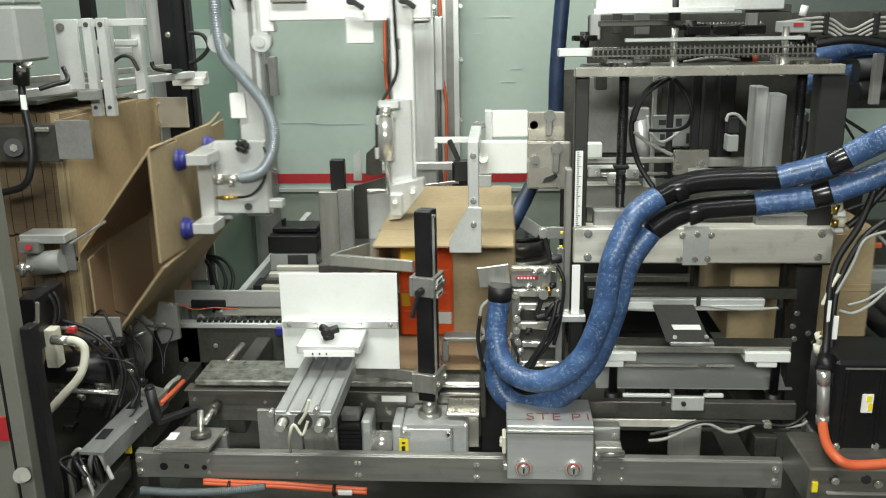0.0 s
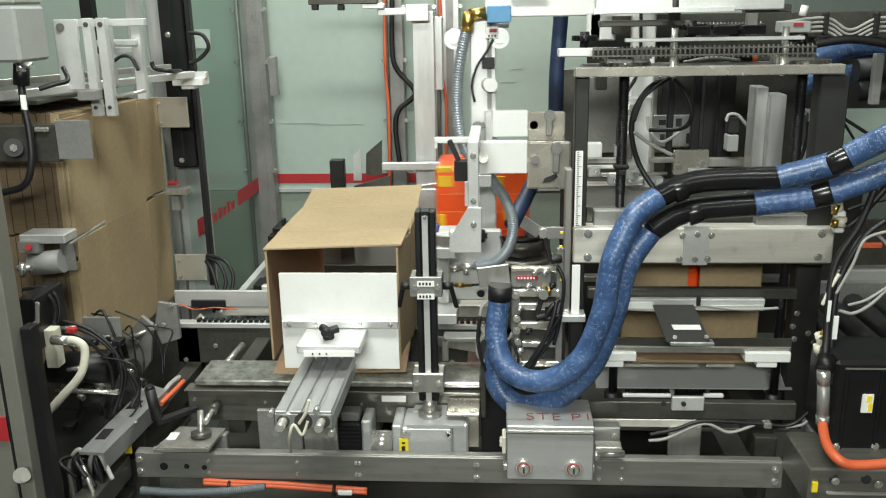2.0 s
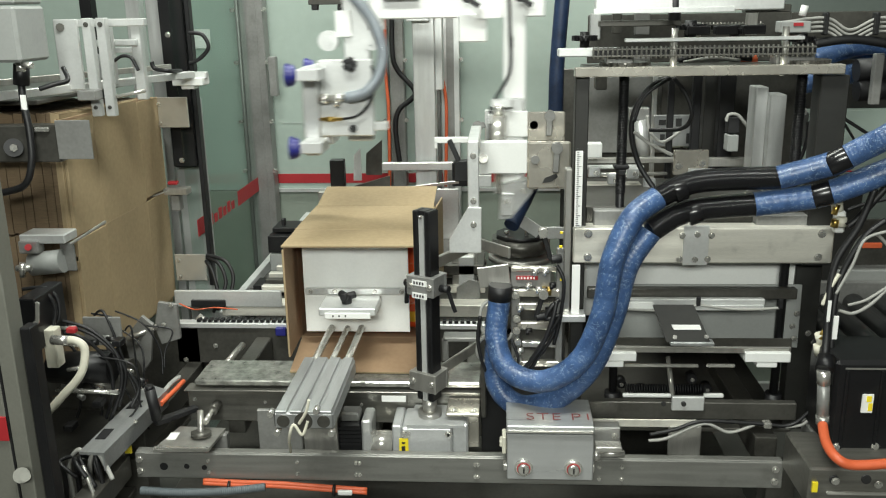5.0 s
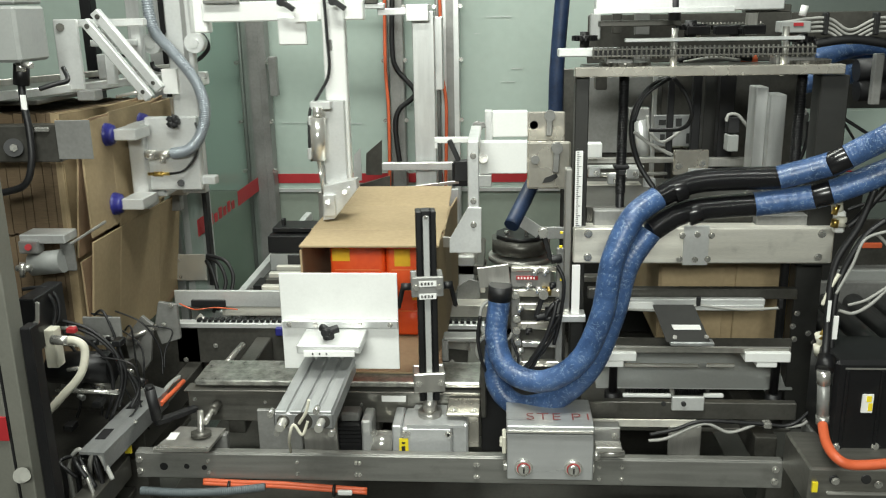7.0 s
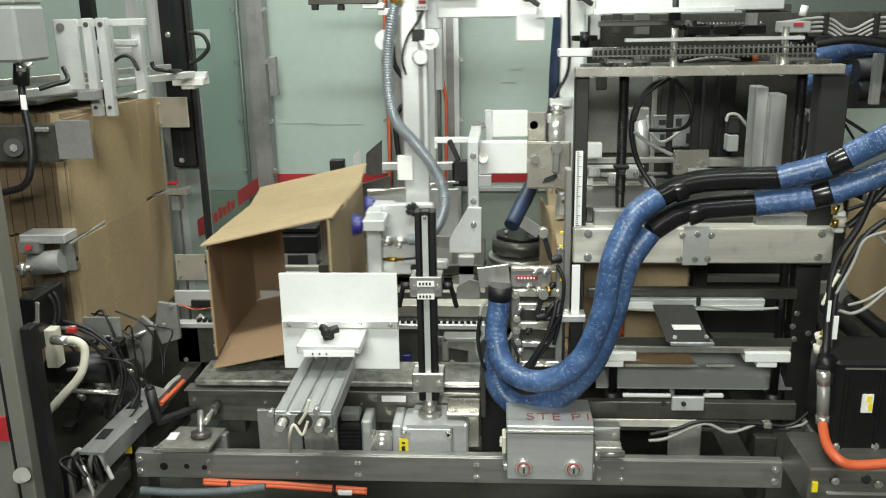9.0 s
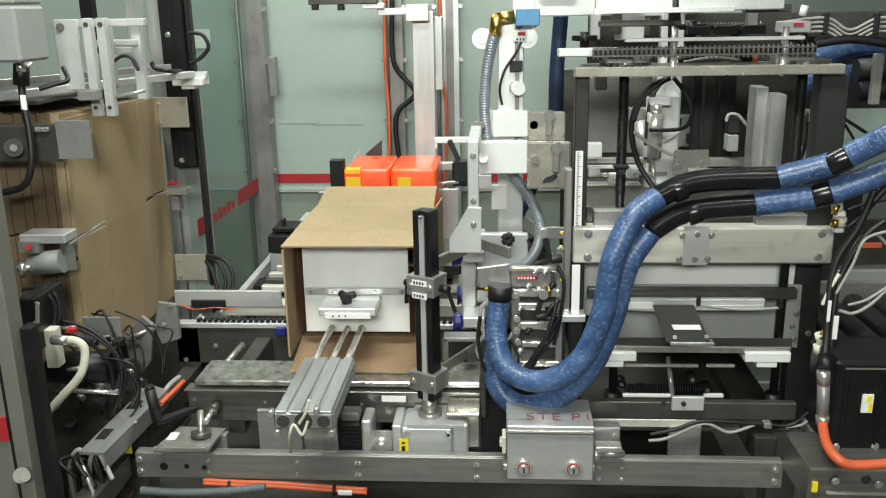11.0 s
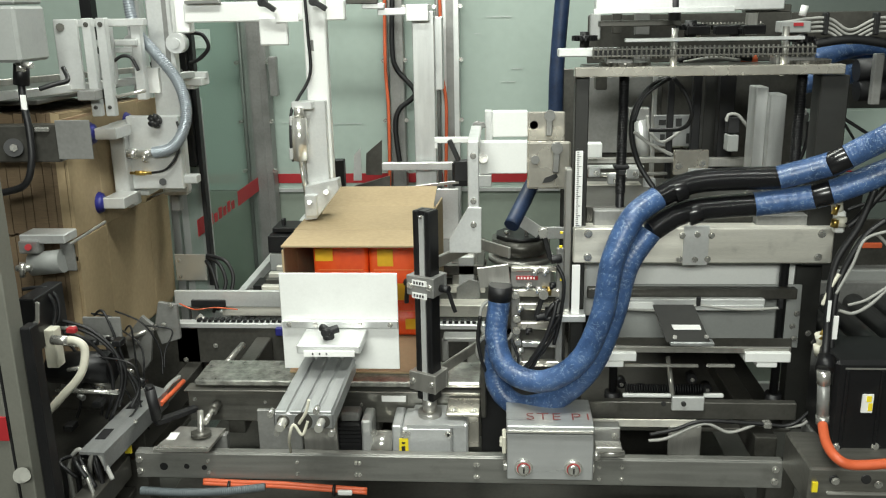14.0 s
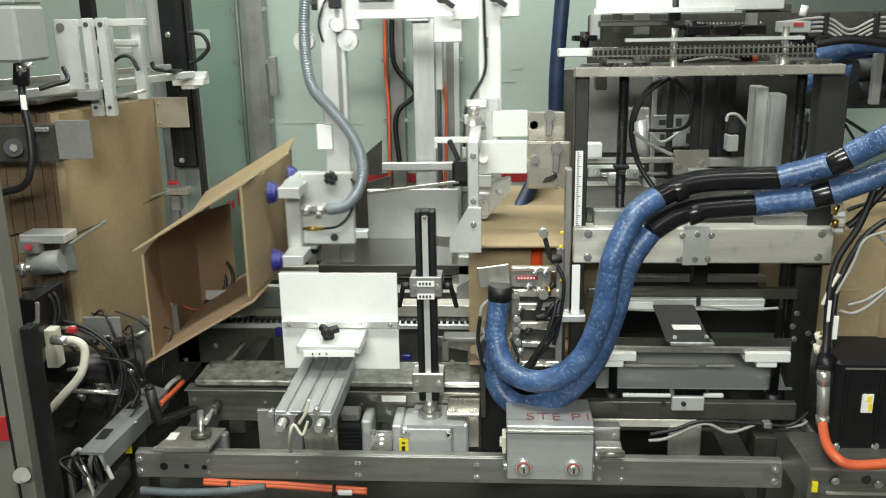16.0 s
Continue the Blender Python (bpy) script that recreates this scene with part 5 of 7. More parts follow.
# white flap guides hanging over the lane
gd = thing("flap_guide", "white and nickel adjustable flap guide over the lane", "guide bracket")
YW = 0.30
B().box(-0.048, 0.063, 1.172, 1.247, YW, YW + 0.03, 0.002).done("white_block", WHITE, gd, "white plastic block")
B().box(0.063, 0.163, 1.135, 1.245, YW + 0.002, YW + 0.02, 0.004).done("slotted_plate", NICKEL, gd, "slotted nickel plate")
B().box(-0.068, -0.044, 1.053, 1.279, 0.095, 0.103, 0.002).done("drop_bar", ALU, gd)
B().box(-0.068, -0.044, 1.257, 1.279, 0.104, 0.345, 0.002).done("reach_arm", ALU, gd)
B().prism([(-0.108, 1.041), (-0.108, 1.07), (-0.068, 1.14), (-0.039, 1.14), (-0.04, 1.041)], "y", 0.088, 0.094, 0.001).done("guide_blade", ALU, gd)
for z in (1.103, 1.153, 1.249):
    B().bolt((-0.056, 0.095 if z > 1.14 else 0.088, z), r=0.006).done("bolt", SCREW, gd)
B().box(-0.153, -0.051, 1.244, 1.258, YW, YW + 0.012, 0.002).box(-0.153, -0.145, 1.231, 1.250, YW, YW + 0.012).done("cross_bar", WHITE, gd)
B().bar((-0.116, 0.280, 1.255), (-0.095, 0.280, 1.207), 0.011, 0.011).done("lever", RUBBER, gd)
cy("clamp_nut", SCREW, gd, (-0.039, 0.286, 1.211), (-0.039, 0.2995, 1.206), 0.011, 14)
bx("black_bracket", RUBBER, gd, -0.107, -0.070, 1.154, 1.202, YW + 0.002, YW + 0.03)
bx("arm_plate", ALU, gd, -0.037, -0.018, 1.234, 1.307, YW + 0.0975, YW + 0.1275)
bx("arm_plate", ALU, gd, -0.062, -0.020, 1.141, 1.170, YW - 0.005, YW + 0.02)
B().box(-0.018, 0.066, 1.243, 1.305, YW + 0.0965, YW + 0.1285, 0.002).done("white_block", WHITE, gd)
B().box(0.066, 0.155, 1.232, 1.303, YW + 0.094, YW + 0.112, 0.003).done("slotted_plate", NICKEL, gd)
for x, y, yy in ((947, 283, YW), (945, 221, YW + 0.10)):
    q = (0.081, 0.300, 1.205) if yy == YW else (0.081, 0.400, 1.272)
    B().cyl((q[0], yy - 0.006, q[2]), (q[0], yy + 0.002, q[2]), 0.010, 18).done("bolt", GREYMID, gd)
for p, q in (((0.130, 0.285, 1.234), (0.127, 0.285, 1.178)), ((0.118, 0.385, 1.295), (0.116, 0.385, 1.248)), ((-0.054, 0.380, 1.271), (-0.036, 0.380, 1.277))):
    B().bar(p, q, 0.012, 0.014).done("lever", GREYMID, gd)
    cy("lever_hub", GREYMID, gd, (p[0], p[1] - 0.008, p[2]), (p[0], p[1] + 0.014, p[2]), 0.013, 14)
B().prism([(0.098, 1.150), (0.104, 1.162), (0.130, 1.172), (0.134, 1.164), (0.118, 1.152)], "y", 0.299, 0.3015).done("slot", INK, gd)

# dark blue hose bundle at the back
cable([(0.167, 0.700, 1.603), (0.158, 0.700, 1.474), (0.152, 0.700, 1.370), (0.144, 0.700, 1.187), (0.083, 0.600, 1.081), (0.029, 0.500, 0.997)], 0.020, BLUEDARK, "hose", "dark blue hose hanging behind the sealer", "hose", n=14)


# ---- right end: cables, drive and outfeed ----
dr = thing("servo_drive", "black servo motor on a grey gearbox base", "motor")
bx("motor", BLACKANO, dr, 0.640, 0.775, 0.696, 0.886, -0.12, 0.02, 0.008, "black servo motor body")
for x0, x1 in ((0.659, 0.665), (0.724, 0.729)):
    bx("motor_rib", BLACKANO, dr, x0, x1, 0.700, 0.868, -0.124, -0.1205, 0.001)
bx("motor_seam", STEEL, dr, 0.657, 0.765, 0.870, 0.873, -0.1225, -0.1205, 0)
for p in ((0.626, -0.200, 0.681), (0.684, -0.200, 0.683)):
    cy("socket_screw", INK, dr, (p[0], p[1] - 0.004, p[2]), (p[0], p[1] + 0.004, p[2]), 0.009, 16)
bx("base_edge", POLISHED, dr, 0.613, 0.755, 0.651, 0.657, -0.208, -0.2005)
for p in ((0.675, -0.085, 0.862), (0.688, -0.085, 0.862), (0.697, -0.085, 0.859)):
    B().bolt(p, r=0.004).done("bolt", SCREW, dr)
bx("motor_top", BLACKANO, dr, 0.684, 0.792, 0.849, 0.883, -0.08, 0.02, 0.008)
bx("warning_label", LABEL, dr, 0.694, 0.715, 0.781, 0.819, -0.1235, -0.1205, 0)
bx("label_triangle", YELLOW, dr, 0.702, 0.711, 0.804, 0.816, -0.1245, -0.1236, 0)
bx("label_print", YELLOW, dr, 0.706, 0.714, 0.785, 0.801, -0.1245, -0.1236, 0)
bx("flange", GREYMID, dr, 0.640, 0.789, 0.656, 0.696, -0.13, 0.03, 0.004)
B().prism([(a, b) for a, b, c in ((0.664, -0.016, 0.550), (0.852, -0.010, 0.550), (0.922, 0.152, 0.550), (0.712, 0.099, 0.550))], "z", 0.50, 0.56, 0.003).done("gearbox", GREYMID, dr)
bx("gearbox_face", WORNSTEEL, dr, 0.581, 0.756, 0.620, 0.703, -0.20, -0.05, 0.004)
for p in ((0.627, -0.205, 0.680), (0.706, -0.205, 0.674), (0.656, -0.122, 0.708), (0.729, -0.122, 0.709)):
    B().bolt(p, r=0.007).done("bolt", SCREW, dr)
bx("yellow_label", YELLOW, dr, 0.586, 0.596, 0.656, 0.676, -0.206, -0.2005, 0)
cy("connector", GREYMID, dr, (0.626, -0.120, 0.753), (0.619, -0.120, 0.848), 0.0115, 18, "grey round power connector")
cy("connector_ring", SCREW, dr, (0.620, -0.120, 0.839), (0.617, -0.120, 0.868), 0.0125, 18)
cy("connector_ring", SCREW, dr, (0.626, -0.120, 0.755), (0.624, -0.120, 0.773), 0.0125, 18)
cy("connector_boot", BLACKANO, dr, (0.618, -0.120, 0.868), (0.628, -0.100, 0.886), 0.017, 18)
tb("power_cable", ORANGECABLE, dr, [(0.622, -0.130, 0.758), (0.613, -0.180, 0.745), (0.620, -0.220, 0.735), (0.652, -0.225, 0.725), (0.737, -0.225, 0.733)], 0.0095, "orange power cable", 14)
out = thing("outfeed_conveyor", "outfeed conveyor with dark zinc rollers", "conveyor")
for k in range(12):
    cy("roller", ROLLER, out, (0.82 + 0.075 * k, 0.09, 0.742), (0.82 + 0.075 * k, 0.635, 0.742), 0.028, 20)
bx("side_rail", DARKSTEEL, out, 0.785, 1.7, 0.69, 0.76, 0.06, 0.085)
bx("side_rail", GREYMID, out, 0.785, 1.7, 0.69, 0.80, 0.64, 0.66)
bx("end_plate", GREYPAINT, out, 0.928, 1.110, 0.794, 0.826, 0.665, 0.68)
rb = thing("cable_cluster", "black and white cables hanging beside the sealer", "cable")
for pts, r, m_ in (([(0.715, -0.020, 1.199), (0.693, -0.020, 1.126), (0.659, -0.020, 1.058), (0.647, -0.030, 0.991), (0.643, -0.050, 0.904), (0.633, -0.080, 0.869)], 0.007, RUBBER), ([(0.743, -0.020, 1.138), (0.706, -0.020, 1.104), (0.673, -0.020, 1.035), (0.659, -0.030, 0.968), (0.655, -0.050, 0.868)], 0.006, RUBBER), ([(0.743, -0.030, 1.118), (0.703, -0.030, 1.101), (0.685, -0.030, 1.049), (0.660, -0.030, 0.991)], 0.003, GREYCABLE), ([(0.761, -0.020, 0.998), (0.732, -0.020, 0.965), (0.701, -0.020, 0.947), (0.673, -0.020, 0.953)], 0.0035, GREYCABLE), ([(0.765, -0.020, 1.006), (0.725, -0.020, 0.976), (0.689, -0.020, 0.964)], 0.003, GREYCABLE), ([(0.662, -0.030, 1.032), (0.648, -0.030, 1.003), (0.636, -0.030, 0.968)], 0.004, BEIGECABLE), ([(0.746, 0.000, 1.200), (0.699, 0.000, 1.138), (0.680, 0.000, 1.121)], 0.007, RUBBER)):
    tb("cable", m_, rb, pts, r, n=10)
for p, q in (((0.660, 0.020, 1.157), (0.664, 0.020, 1.179)), ((0.675, 0.020, 1.134), (0.675, 0.020, 1.116)), ((0.640, -0.020, 0.904), (0.648, -0.020, 0.880)), ((0.640, -0.020, 0.880), (0.644, -0.020, 0.858))):
    cy("fitting", BEIGECABLE, rb, p, q, 0.010, 12)
for p, q in (((0.657, 0.015, 1.141), (0.662, 0.015, 1.161)), ((0.641, -0.025, 0.894), (0.648, -0.025, 0.912))):
    cy("brass_fitting", BRASS, rb, p, q, 0.006, 10)
bx("valve_body", WHITE, rb, 0.667, 0.688, 1.098, 1.144, 0.03, 0.05, 0.004, "white pneumatic valve body")
cy("valve_stem", BEIGECABLE, rb, (0.673, 0.040, 1.142), (0.669, 0.040, 1.167), 0.011, 14)
cy("valve_outlet", BRASS, rb, (0.664, 0.020, 1.130), (0.662, 0.020, 1.114), 0.008, 12)
tb("white_lead", GREYCABLE, rb, [(0.692, 0.020, 1.034), (0.702, 0.020, 1.064), (0.718, 0.020, 1.095), (0.746, 0.020, 1.098), (0.775, 0.020, 1.070)], 0.0035)
tb("black_lead", RUBBER, rb, [(0.716, 0.100, 1.130), (0.749, 0.100, 1.142), (0.804, 0.100, 1.156)], 0.004)
bx("tag", LABEL, rb, 0.641, 0.647, 0.938, 0.982, -0.047, -0.044, 0)
bx("tag", LABEL, rb, 0.654, 0.663, 0.903, 0.951, -0.05, -0.046, 0)
tb("white_lead", GREYCABLE, rb, [(0.316, 0.000, 0.650), (0.354, 0.000, 0.656), (0.429, 0.000, 0.691), (0.483, 0.000, 0.672), (0.534, 0.000, 0.690)], 0.0035)
tb("white_lead", GREYCABLE, rb, [(0.598, 0.000, 0.686), (0.632, 0.000, 0.692), (0.651, 0.000, 0.714)], 0.0035)
tb("black_lead", RUBBER, rb, [(0.319, 0.005, 0.661), (0.371, 0.000, 0.677), (0.428, 0.000, 0.697), (0.540, 0.000, 0.693), (0.609, 0.000, 0.691), (0.652, 0.000, 0.733)], 0.004)
bx("lead_socket", SCREW, rb, 0.552, 0.568, 0.685, 0.698, -0.01, 0.01)
tray = thing("overhead_wiring", "bundled grey and black cables over the sealer end", "cable")
for k, (y, r) in enumerate(((30, 0.0032), (38, 0.0026), (46, 0.0032), (56, 0.003))):
    m0 = [(0.614, 0.300, 1.503), (0.706, 0.300, 1.511), (0.759, 0.300, 1.491), (0.817, 0.300, 1.509), (0.882, 0.300, 1.503)]
    tb("grey_cable", GREYCABLE, tray, [(a, b, c - 0.0095 * k - (0.006 if j == 2 else 0)) for j, (a, b, c) in enumerate(m0)], r)
bx("tray_plate", DARKSTEEL, tray, 0.652, 0.922, 1.462, 1.523, 0.36, 0.37)
bx("cable_clip", RUBBER, tray, 0.700, 0.708, 1.475, 1.523, 0.285, 0.31)
bx("cable_clip", RUBBER, tray, 0.806, 0.815, 1.474, 1.521, 0.285, 0.31)
bx("terminal_box", GREYPAINT, tray, 0.599, 0.663, 1.482, 1.506, 0.26, 0.30)
bx("red_lamp", RED, tray, 0.625, 0.645, 1.496, 1.503, 0.256, 0.2595, 0)
cy("white_plug", WHITE, tray, (0.645, 0.270, 1.517), (0.649, 0.270, 1.538), 0.008, 12)
tb("black_loom", RUBBER, tray, [(0.685, 0.300, 1.456), (0.756, 0.300, 1.465), (0.829, 0.300, 1.457), (0.902, 0.300, 1.436)], 0.010, n=10)
for a, b in (((0.756, 0.500, 1.411), (0.992, 0.500, 1.434)), ((0.772, 0.550, 1.428), (1.020, 0.550, 1.384)), ((0.735, 0.500, 1.351), (1.001, 0.500, 1.361))):
    m0 = (Vector(a) + Vector(b)) / 2 + Vector((0, 0, 0.02))
    tb("blue_hose", BLUEHOSE, tray, [a, m0, b], 0.024, n=14)
for a, b in (((0.828, 0.420, 1.389), (0.935, 0.420, 1.396)), ((0.833, 0.420, 1.343), (0.941, 0.420, 1.348))):
    cy("black_cuff", RUBBER, tray, a, b, 0.026, 20)
gp2 = thing("right_guard", "grey guard upright with a pale pane", "machine guard")
bx("upright", GREYMID, gp2, 0.845, 0.865, 1.315, 1.430, 0.36, 0.38)
bx("pane", WALLPAINT, gp2, 0.955, 1.154, 1.145, 1.251, 0.80, 0.81, 0)
bx("dark_panel", DARKSTEEL, gp2, 0.981, 1.228, 0.812, 0.954, 0.74, 0.75)
bx("grey_box", GREYMID, gp2, 0.951, 1.217, 0.754, 0.824, 0.69, 0.73)
bx("orange_bar", ORANGECABLE, gp2, 1.005, 1.060, 0.880, 0.895, 0.70, 0.71)
bx("dark_panel", DARKPANEL, gp2, 0.812, 1.179, 1.252, 1.514, 0.84, 0.85)
B().bar((0.843, 0.500, 1.267), (0.910, 0.500, 1.225), 0.008, 0.008).bar((0.846, 0.520, 1.262), (0.887, 0.520, 1.202), 0.006, 0.006).done("strut", RUBBER, gp2)
# dark tone here stands for a pale wall in weaker light
bx("upper_pane", SHADEDPANE, gp2, 0.771, 1.194, 1.515, 1.636, 0.86, 0.87, 0)
bx("lower_panel", SHADEDPANE, gp2, 0.95, 2.2, 0.60, 1.0, 1.2, 1.21)

for p in ((0.652, 0.150, 0.885), (0.645, 0.150, 0.855), (0.680, 0.150, 0.839), (0.694, 0.150, 0.817), (0.651, 0.150, 0.825)):
    B().bolt(p, r=0.006).done("bolt", SCREW, seal)
for p, q in (((0.583, 0.058, 0.930), (0.416, 0.058, 0.936)), ((0.416, 0.057, 0.936), (0.268, 0.057, 0.926))):
    m0 = (Vector(p) + Vector(q)) / 2 + Vector((0, -0.002, -0.006))
    tb("tray_lead", GREYCABLE, lw, [p, m0, q], 0.003)
for p in ((0.415, 0.056, 0.947), (0.584, 0.056, 0.942)):
    bx("tray_clip", RUBBER, lw, p[0] - 0.004, p[0] + 0.004, p[2] - 0.012, p[2] + 0.008, 0.052, 0.0595, 0.001)
# clamping levers and lines round the valve cluster
for p, q in (((0.089, 0.04, 1.098), (0.105, 0.04, 1.04)), ((0.09, 0.03, 0.969), (0.075, 0.03, 0.917))):
    lv = thing("clamp_lever", "black clamping lever on a steel hub beside the valves", "lever", group="clamp levers")
    p, q = Vector(p), Vector(q)
    B().bar(p, q, 0.011, 0.010).done("handle", RUBBER, lv)
    B().cyl(q, q + Vector((0.022, 0.004, 0.002)), 0.009, 14, None, 0.001).done("grip_end", RUBBER, lv)
    B().cyl(p - Vector((0, 0.010, 0)), p + Vector((0, 0.014, 0)), 0.010, 16).done("hub", SCREW, lv)
for pts, r in (([(-0.042, 0.03, 0.918), (-0.047, 0.03, 0.867), (-0.039, 0.03, 0.816), (-0.028, 0.04, 0.785)], 0.004), ([(0.024, 0.03, 0.868), (0.039, 0.02, 0.821), (0.024, 0.03, 0.78)], 0.003), ([(0.118, 0.05, 1.025), (0.133, 0.04, 0.991), (0.127, 0.04, 0.916), (0.114, 0.04, 0.852)], 0.004), ([(0.048, 0.03, 0.797), (0.083, 0.02, 0.847), (0.106, 0.02, 0.904), (0.118, 0.03, 0.951)], 0.005)):
    tb("air_line", RUBBER, vc, pts, r)
for p in ((0.067, 0.04, 1.015), (0.088, 0.04, 1.015), (0.053, 0.04, 0.984), (0.074, 0.04, 0.976), (0.103, 0.04, 0.985), (0.036, 0.04, 0.934), (0.095, 0.04, 0.931), (0.054, 0.04, 0.883), (0.036, 0.04, 0.838)):
    B().cyl(p, (p[0] + 0.014, p[1], p[2] + 0.001), 0.0055, 12).cyl((p[0] + 0.004, p[1], p[2]), (p[0] + 0.004, p[1] - 0.010, p[2] - 0.004), 0.004, 10).done("elbow_fitting", (SCREW, BLACKANO)[int(p[2] * 1000) % 2], vc)
# back frame behind the chain drive
up = thing("upper_drive_frame", "grey uprights and dark gears behind the chain drive", "machine frame")
for x0, x1, z0, z1, d, m_ in ((0.211, 0.235, 1.468, 1.527, 0.42, ALUV), (0.26, 0.281, 1.481, 1.545, 0.4, DARKSTEEL), (0.319, 0.354, 1.476, 1.531, 0.45, GREYMID), (0.555, 0.579, 1.475, 1.546, 0.36, STEEL), (0.437, 0.454, 1.47, 1.505, 0.36, STEEL)):
    bx("upright", m_, up, x0, x1, z0, z1, d, d + 0.02)
for x, z, r in ((0.426, 1.496, 0.03), (0.523, 1.485, 0.026), (0.191, 1.475, 0.024), (0.673, 1.465, 0.024)):
    gw = B().cyl((x, 0.34, z - 0.006), (x, 0.34, z + 0.006), r, 24)
    for k in range(18):
        gw.box(-0.0022, 0.0022, z - 0.0055, z + 0.0055, r - 0.002, r + 0.005, 0, Matrix.Translation((x, 0.34, 0)) @ Matrix.Rotation(2 * math.pi * k / 18, 4, "Z"))
    gw.cyl((x, 0.34, z - 0.022), (x, 0.34, z + 0.014), r * 0.45, 16).done("gear", BLACKANO, up, "black toothed gear")
# ---- blank magazine and left side ----
GATE_AT = (-0.889, 0.200, 1.527)
gate = thing("blank_gate", "hinged aluminium gate bars holding back the blanks", "magazine gate", GATE_AT)
for dx in (-0.006, 0.026):
    bx("gate_bar", PALE, gate, dx - 0.0105, dx + 0.0105, -0.20, 0.012, -0.01, 0.01)
    B().bolt((dx, -0.01, -0.18), r=0.004).done("bolt", DARKSTEEL, gate)
    B().bolt((dx, -0.01, -0.002), r=0.005).done("bolt", DARKSTEEL, gate)

magf = thing("blank_magazine", "aluminium frame plates above the blank magazine", "magazine frame")
bx("side_plate", PALE, magf, -0.984, -0.930, 1.383, 1.537, 0.22, 0.23, label="aluminium side plate")
cy("plate_hole", DARKSTEEL, magf, (-0.966, 0.216, 1.520), (-0.968, 0.220, 1.520), 0.009)
bx("top_rail", PALE, magf, -0.971, -0.790, 1.519, 1.536, 0.25, 0.27)
bx("front_bar", PALE, magf, -0.909, -0.888, 1.388, 1.533, 0.29, 0.31)
bx("front_bar", PALE, magf, -0.858, -0.834, 1.349, 1.534, 0.33, 0.35)
bx("cross_link", PALE, magf, -0.950, -0.840, 1.474, 1.489, 0.315, 0.328)
bx("cross_link", PALE, magf, -0.922, -0.861, 1.457, 1.470, 0.355, 0.365)
# added dark sheet: gives the stack top its shade and dark clutter
bx("stack_cover", DARKSTEEL, magf, -1.6, -0.985, 1.362, 1.372, 0.11, 0.70, label="dark sheet standing for shade and clutter over the blanks")
bx("mid_block", PALE, magf, -0.964, -0.922, 1.395, 1.454, 0.37, 0.39)
B().bar((-1.048, 0.020, 1.387), (-0.823, 0.620, 1.386), 0.022, 0.018).done("long_rail", PALE, magf, "long aluminium rail")
B().bar((-1.092, 0.100, 1.408), (-0.897, 0.660, 1.405), 0.014, 0.014).done("long_rail", STEEL, magf)
bx("foot_block", GREYMID, magf, -0.915, -0.875, 1.366, 1.388, 0.15, 0.19)
cy("pin_rod", POLISHED, magf, (-0.850, 0.200, 1.369), (-0.782, 0.200, 1.382), 0.004)
tb("air_tube", RUBBER, magf, [(-0.893, 0.300, 1.439), (-0.871, 0.300, 1.452), (-0.849, 0.300, 1.448), (-0.835, 0.300, 1.419)], 0.004)
tb("air_tube", RUBBER, magf, [(-0.943, 0.050, 1.401), (-0.917, 0.060, 1.409), (-0.896, 0.080, 1.416), (-0.912, 0.100, 1.440)], 0.005)

hb = thing("control_housing", "grey painted control housing above the magazine", "control box")
bx("housing", GREYPAINT, hb, -1.12, -0.946, 1.457, 1.566, 0.0, 0.12, 0.006)
bx("top_flange", GREYPAINT, hb, -1.115, -0.949, 1.569, 1.609, 0.01, 0.12, 0.004)
bx("seam", GREYMID, hb, -1.031, -1.027, 1.459, 1.577, -0.001, 0.0, 0)
cy("gland", BLACKANO, hb, (-0.973, 0.050, 1.451), (-0.980, 0.050, 1.410), 0.016)
cy("gland_nut", SCREW, hb, (-0.970, 0.045, 1.454), (-0.973, 0.045, 1.438), 0.012)
cy("side_connector", SCREW, hb, (-0.955, 0.020, 1.452), (-0.934, 0.020, 1.450), 0.006)
tb("drop_cable", RUBBER, hb, [(-0.980, 0.050, 1.410), (-0.975, 0.040, 1.371), (-0.966, 0.030, 1.315), (-0.966, 0.020, 1.252), (-0.992, 0.020, 1.204), (-1.075, 0.030, 1.184)], 0.0075, "black cable")
bx("cable_label", LABEL, hb, -0.976, -0.965, 1.361, 1.391, 0.031, 0.034, 0)

hold = thing("blank_guide", "dark steel side guide with a clear tip plate", "magazine guide")
bx("guide_tube", DARKSTEEL, hold, -1.094, -0.917, 1.249, 1.327, 0.05, 0.085, 0.003)
bx("tip_plate", GREYMID, hold, -0.919, -0.845, 1.256, 1.337, 0.045, 0.049, 0.001)
cy("hub", RUBBER, hold, (-1.008, 0.035, 1.283), (-1.017, 0.050, 1.280), 0.019)
cy("hub_bolt", SCREW, hold, (-1.005, 0.030, 1.283), (-1.008, 0.035, 1.283), 0.008, 6)
bx("latch", SCREW, hold, -0.964, -0.933, 1.313, 1.323, 0.043, 0.05)
finger = thing("blank_retainer", "steel retaining finger with a grey air actuator", "retainer")
B().bar((-0.933, 0.070, 1.066), (-0.866, 0.110, 1.107), 0.006, 0.006).done("finger", STEEL, finger, "thin bent steel finger")
bx("slide_plate", ALU, finger, -1.041, -0.940, 1.069, 1.089, 0.06, 0.12)
bx("actuator_plate", GREYMID, finger, -0.964, -0.933, 1.001, 1.066, 0.08, 0.088)
cy("actuator", GREYPAINT, finger, (-1.025, 0.070, 1.020), (-0.954, 0.070, 1.028), 0.026, 20, "grey round air actuator")
bx("button_body", GREYMID, finger, -1.040, -0.997, 1.049, 1.077, 0.05, 0.08)
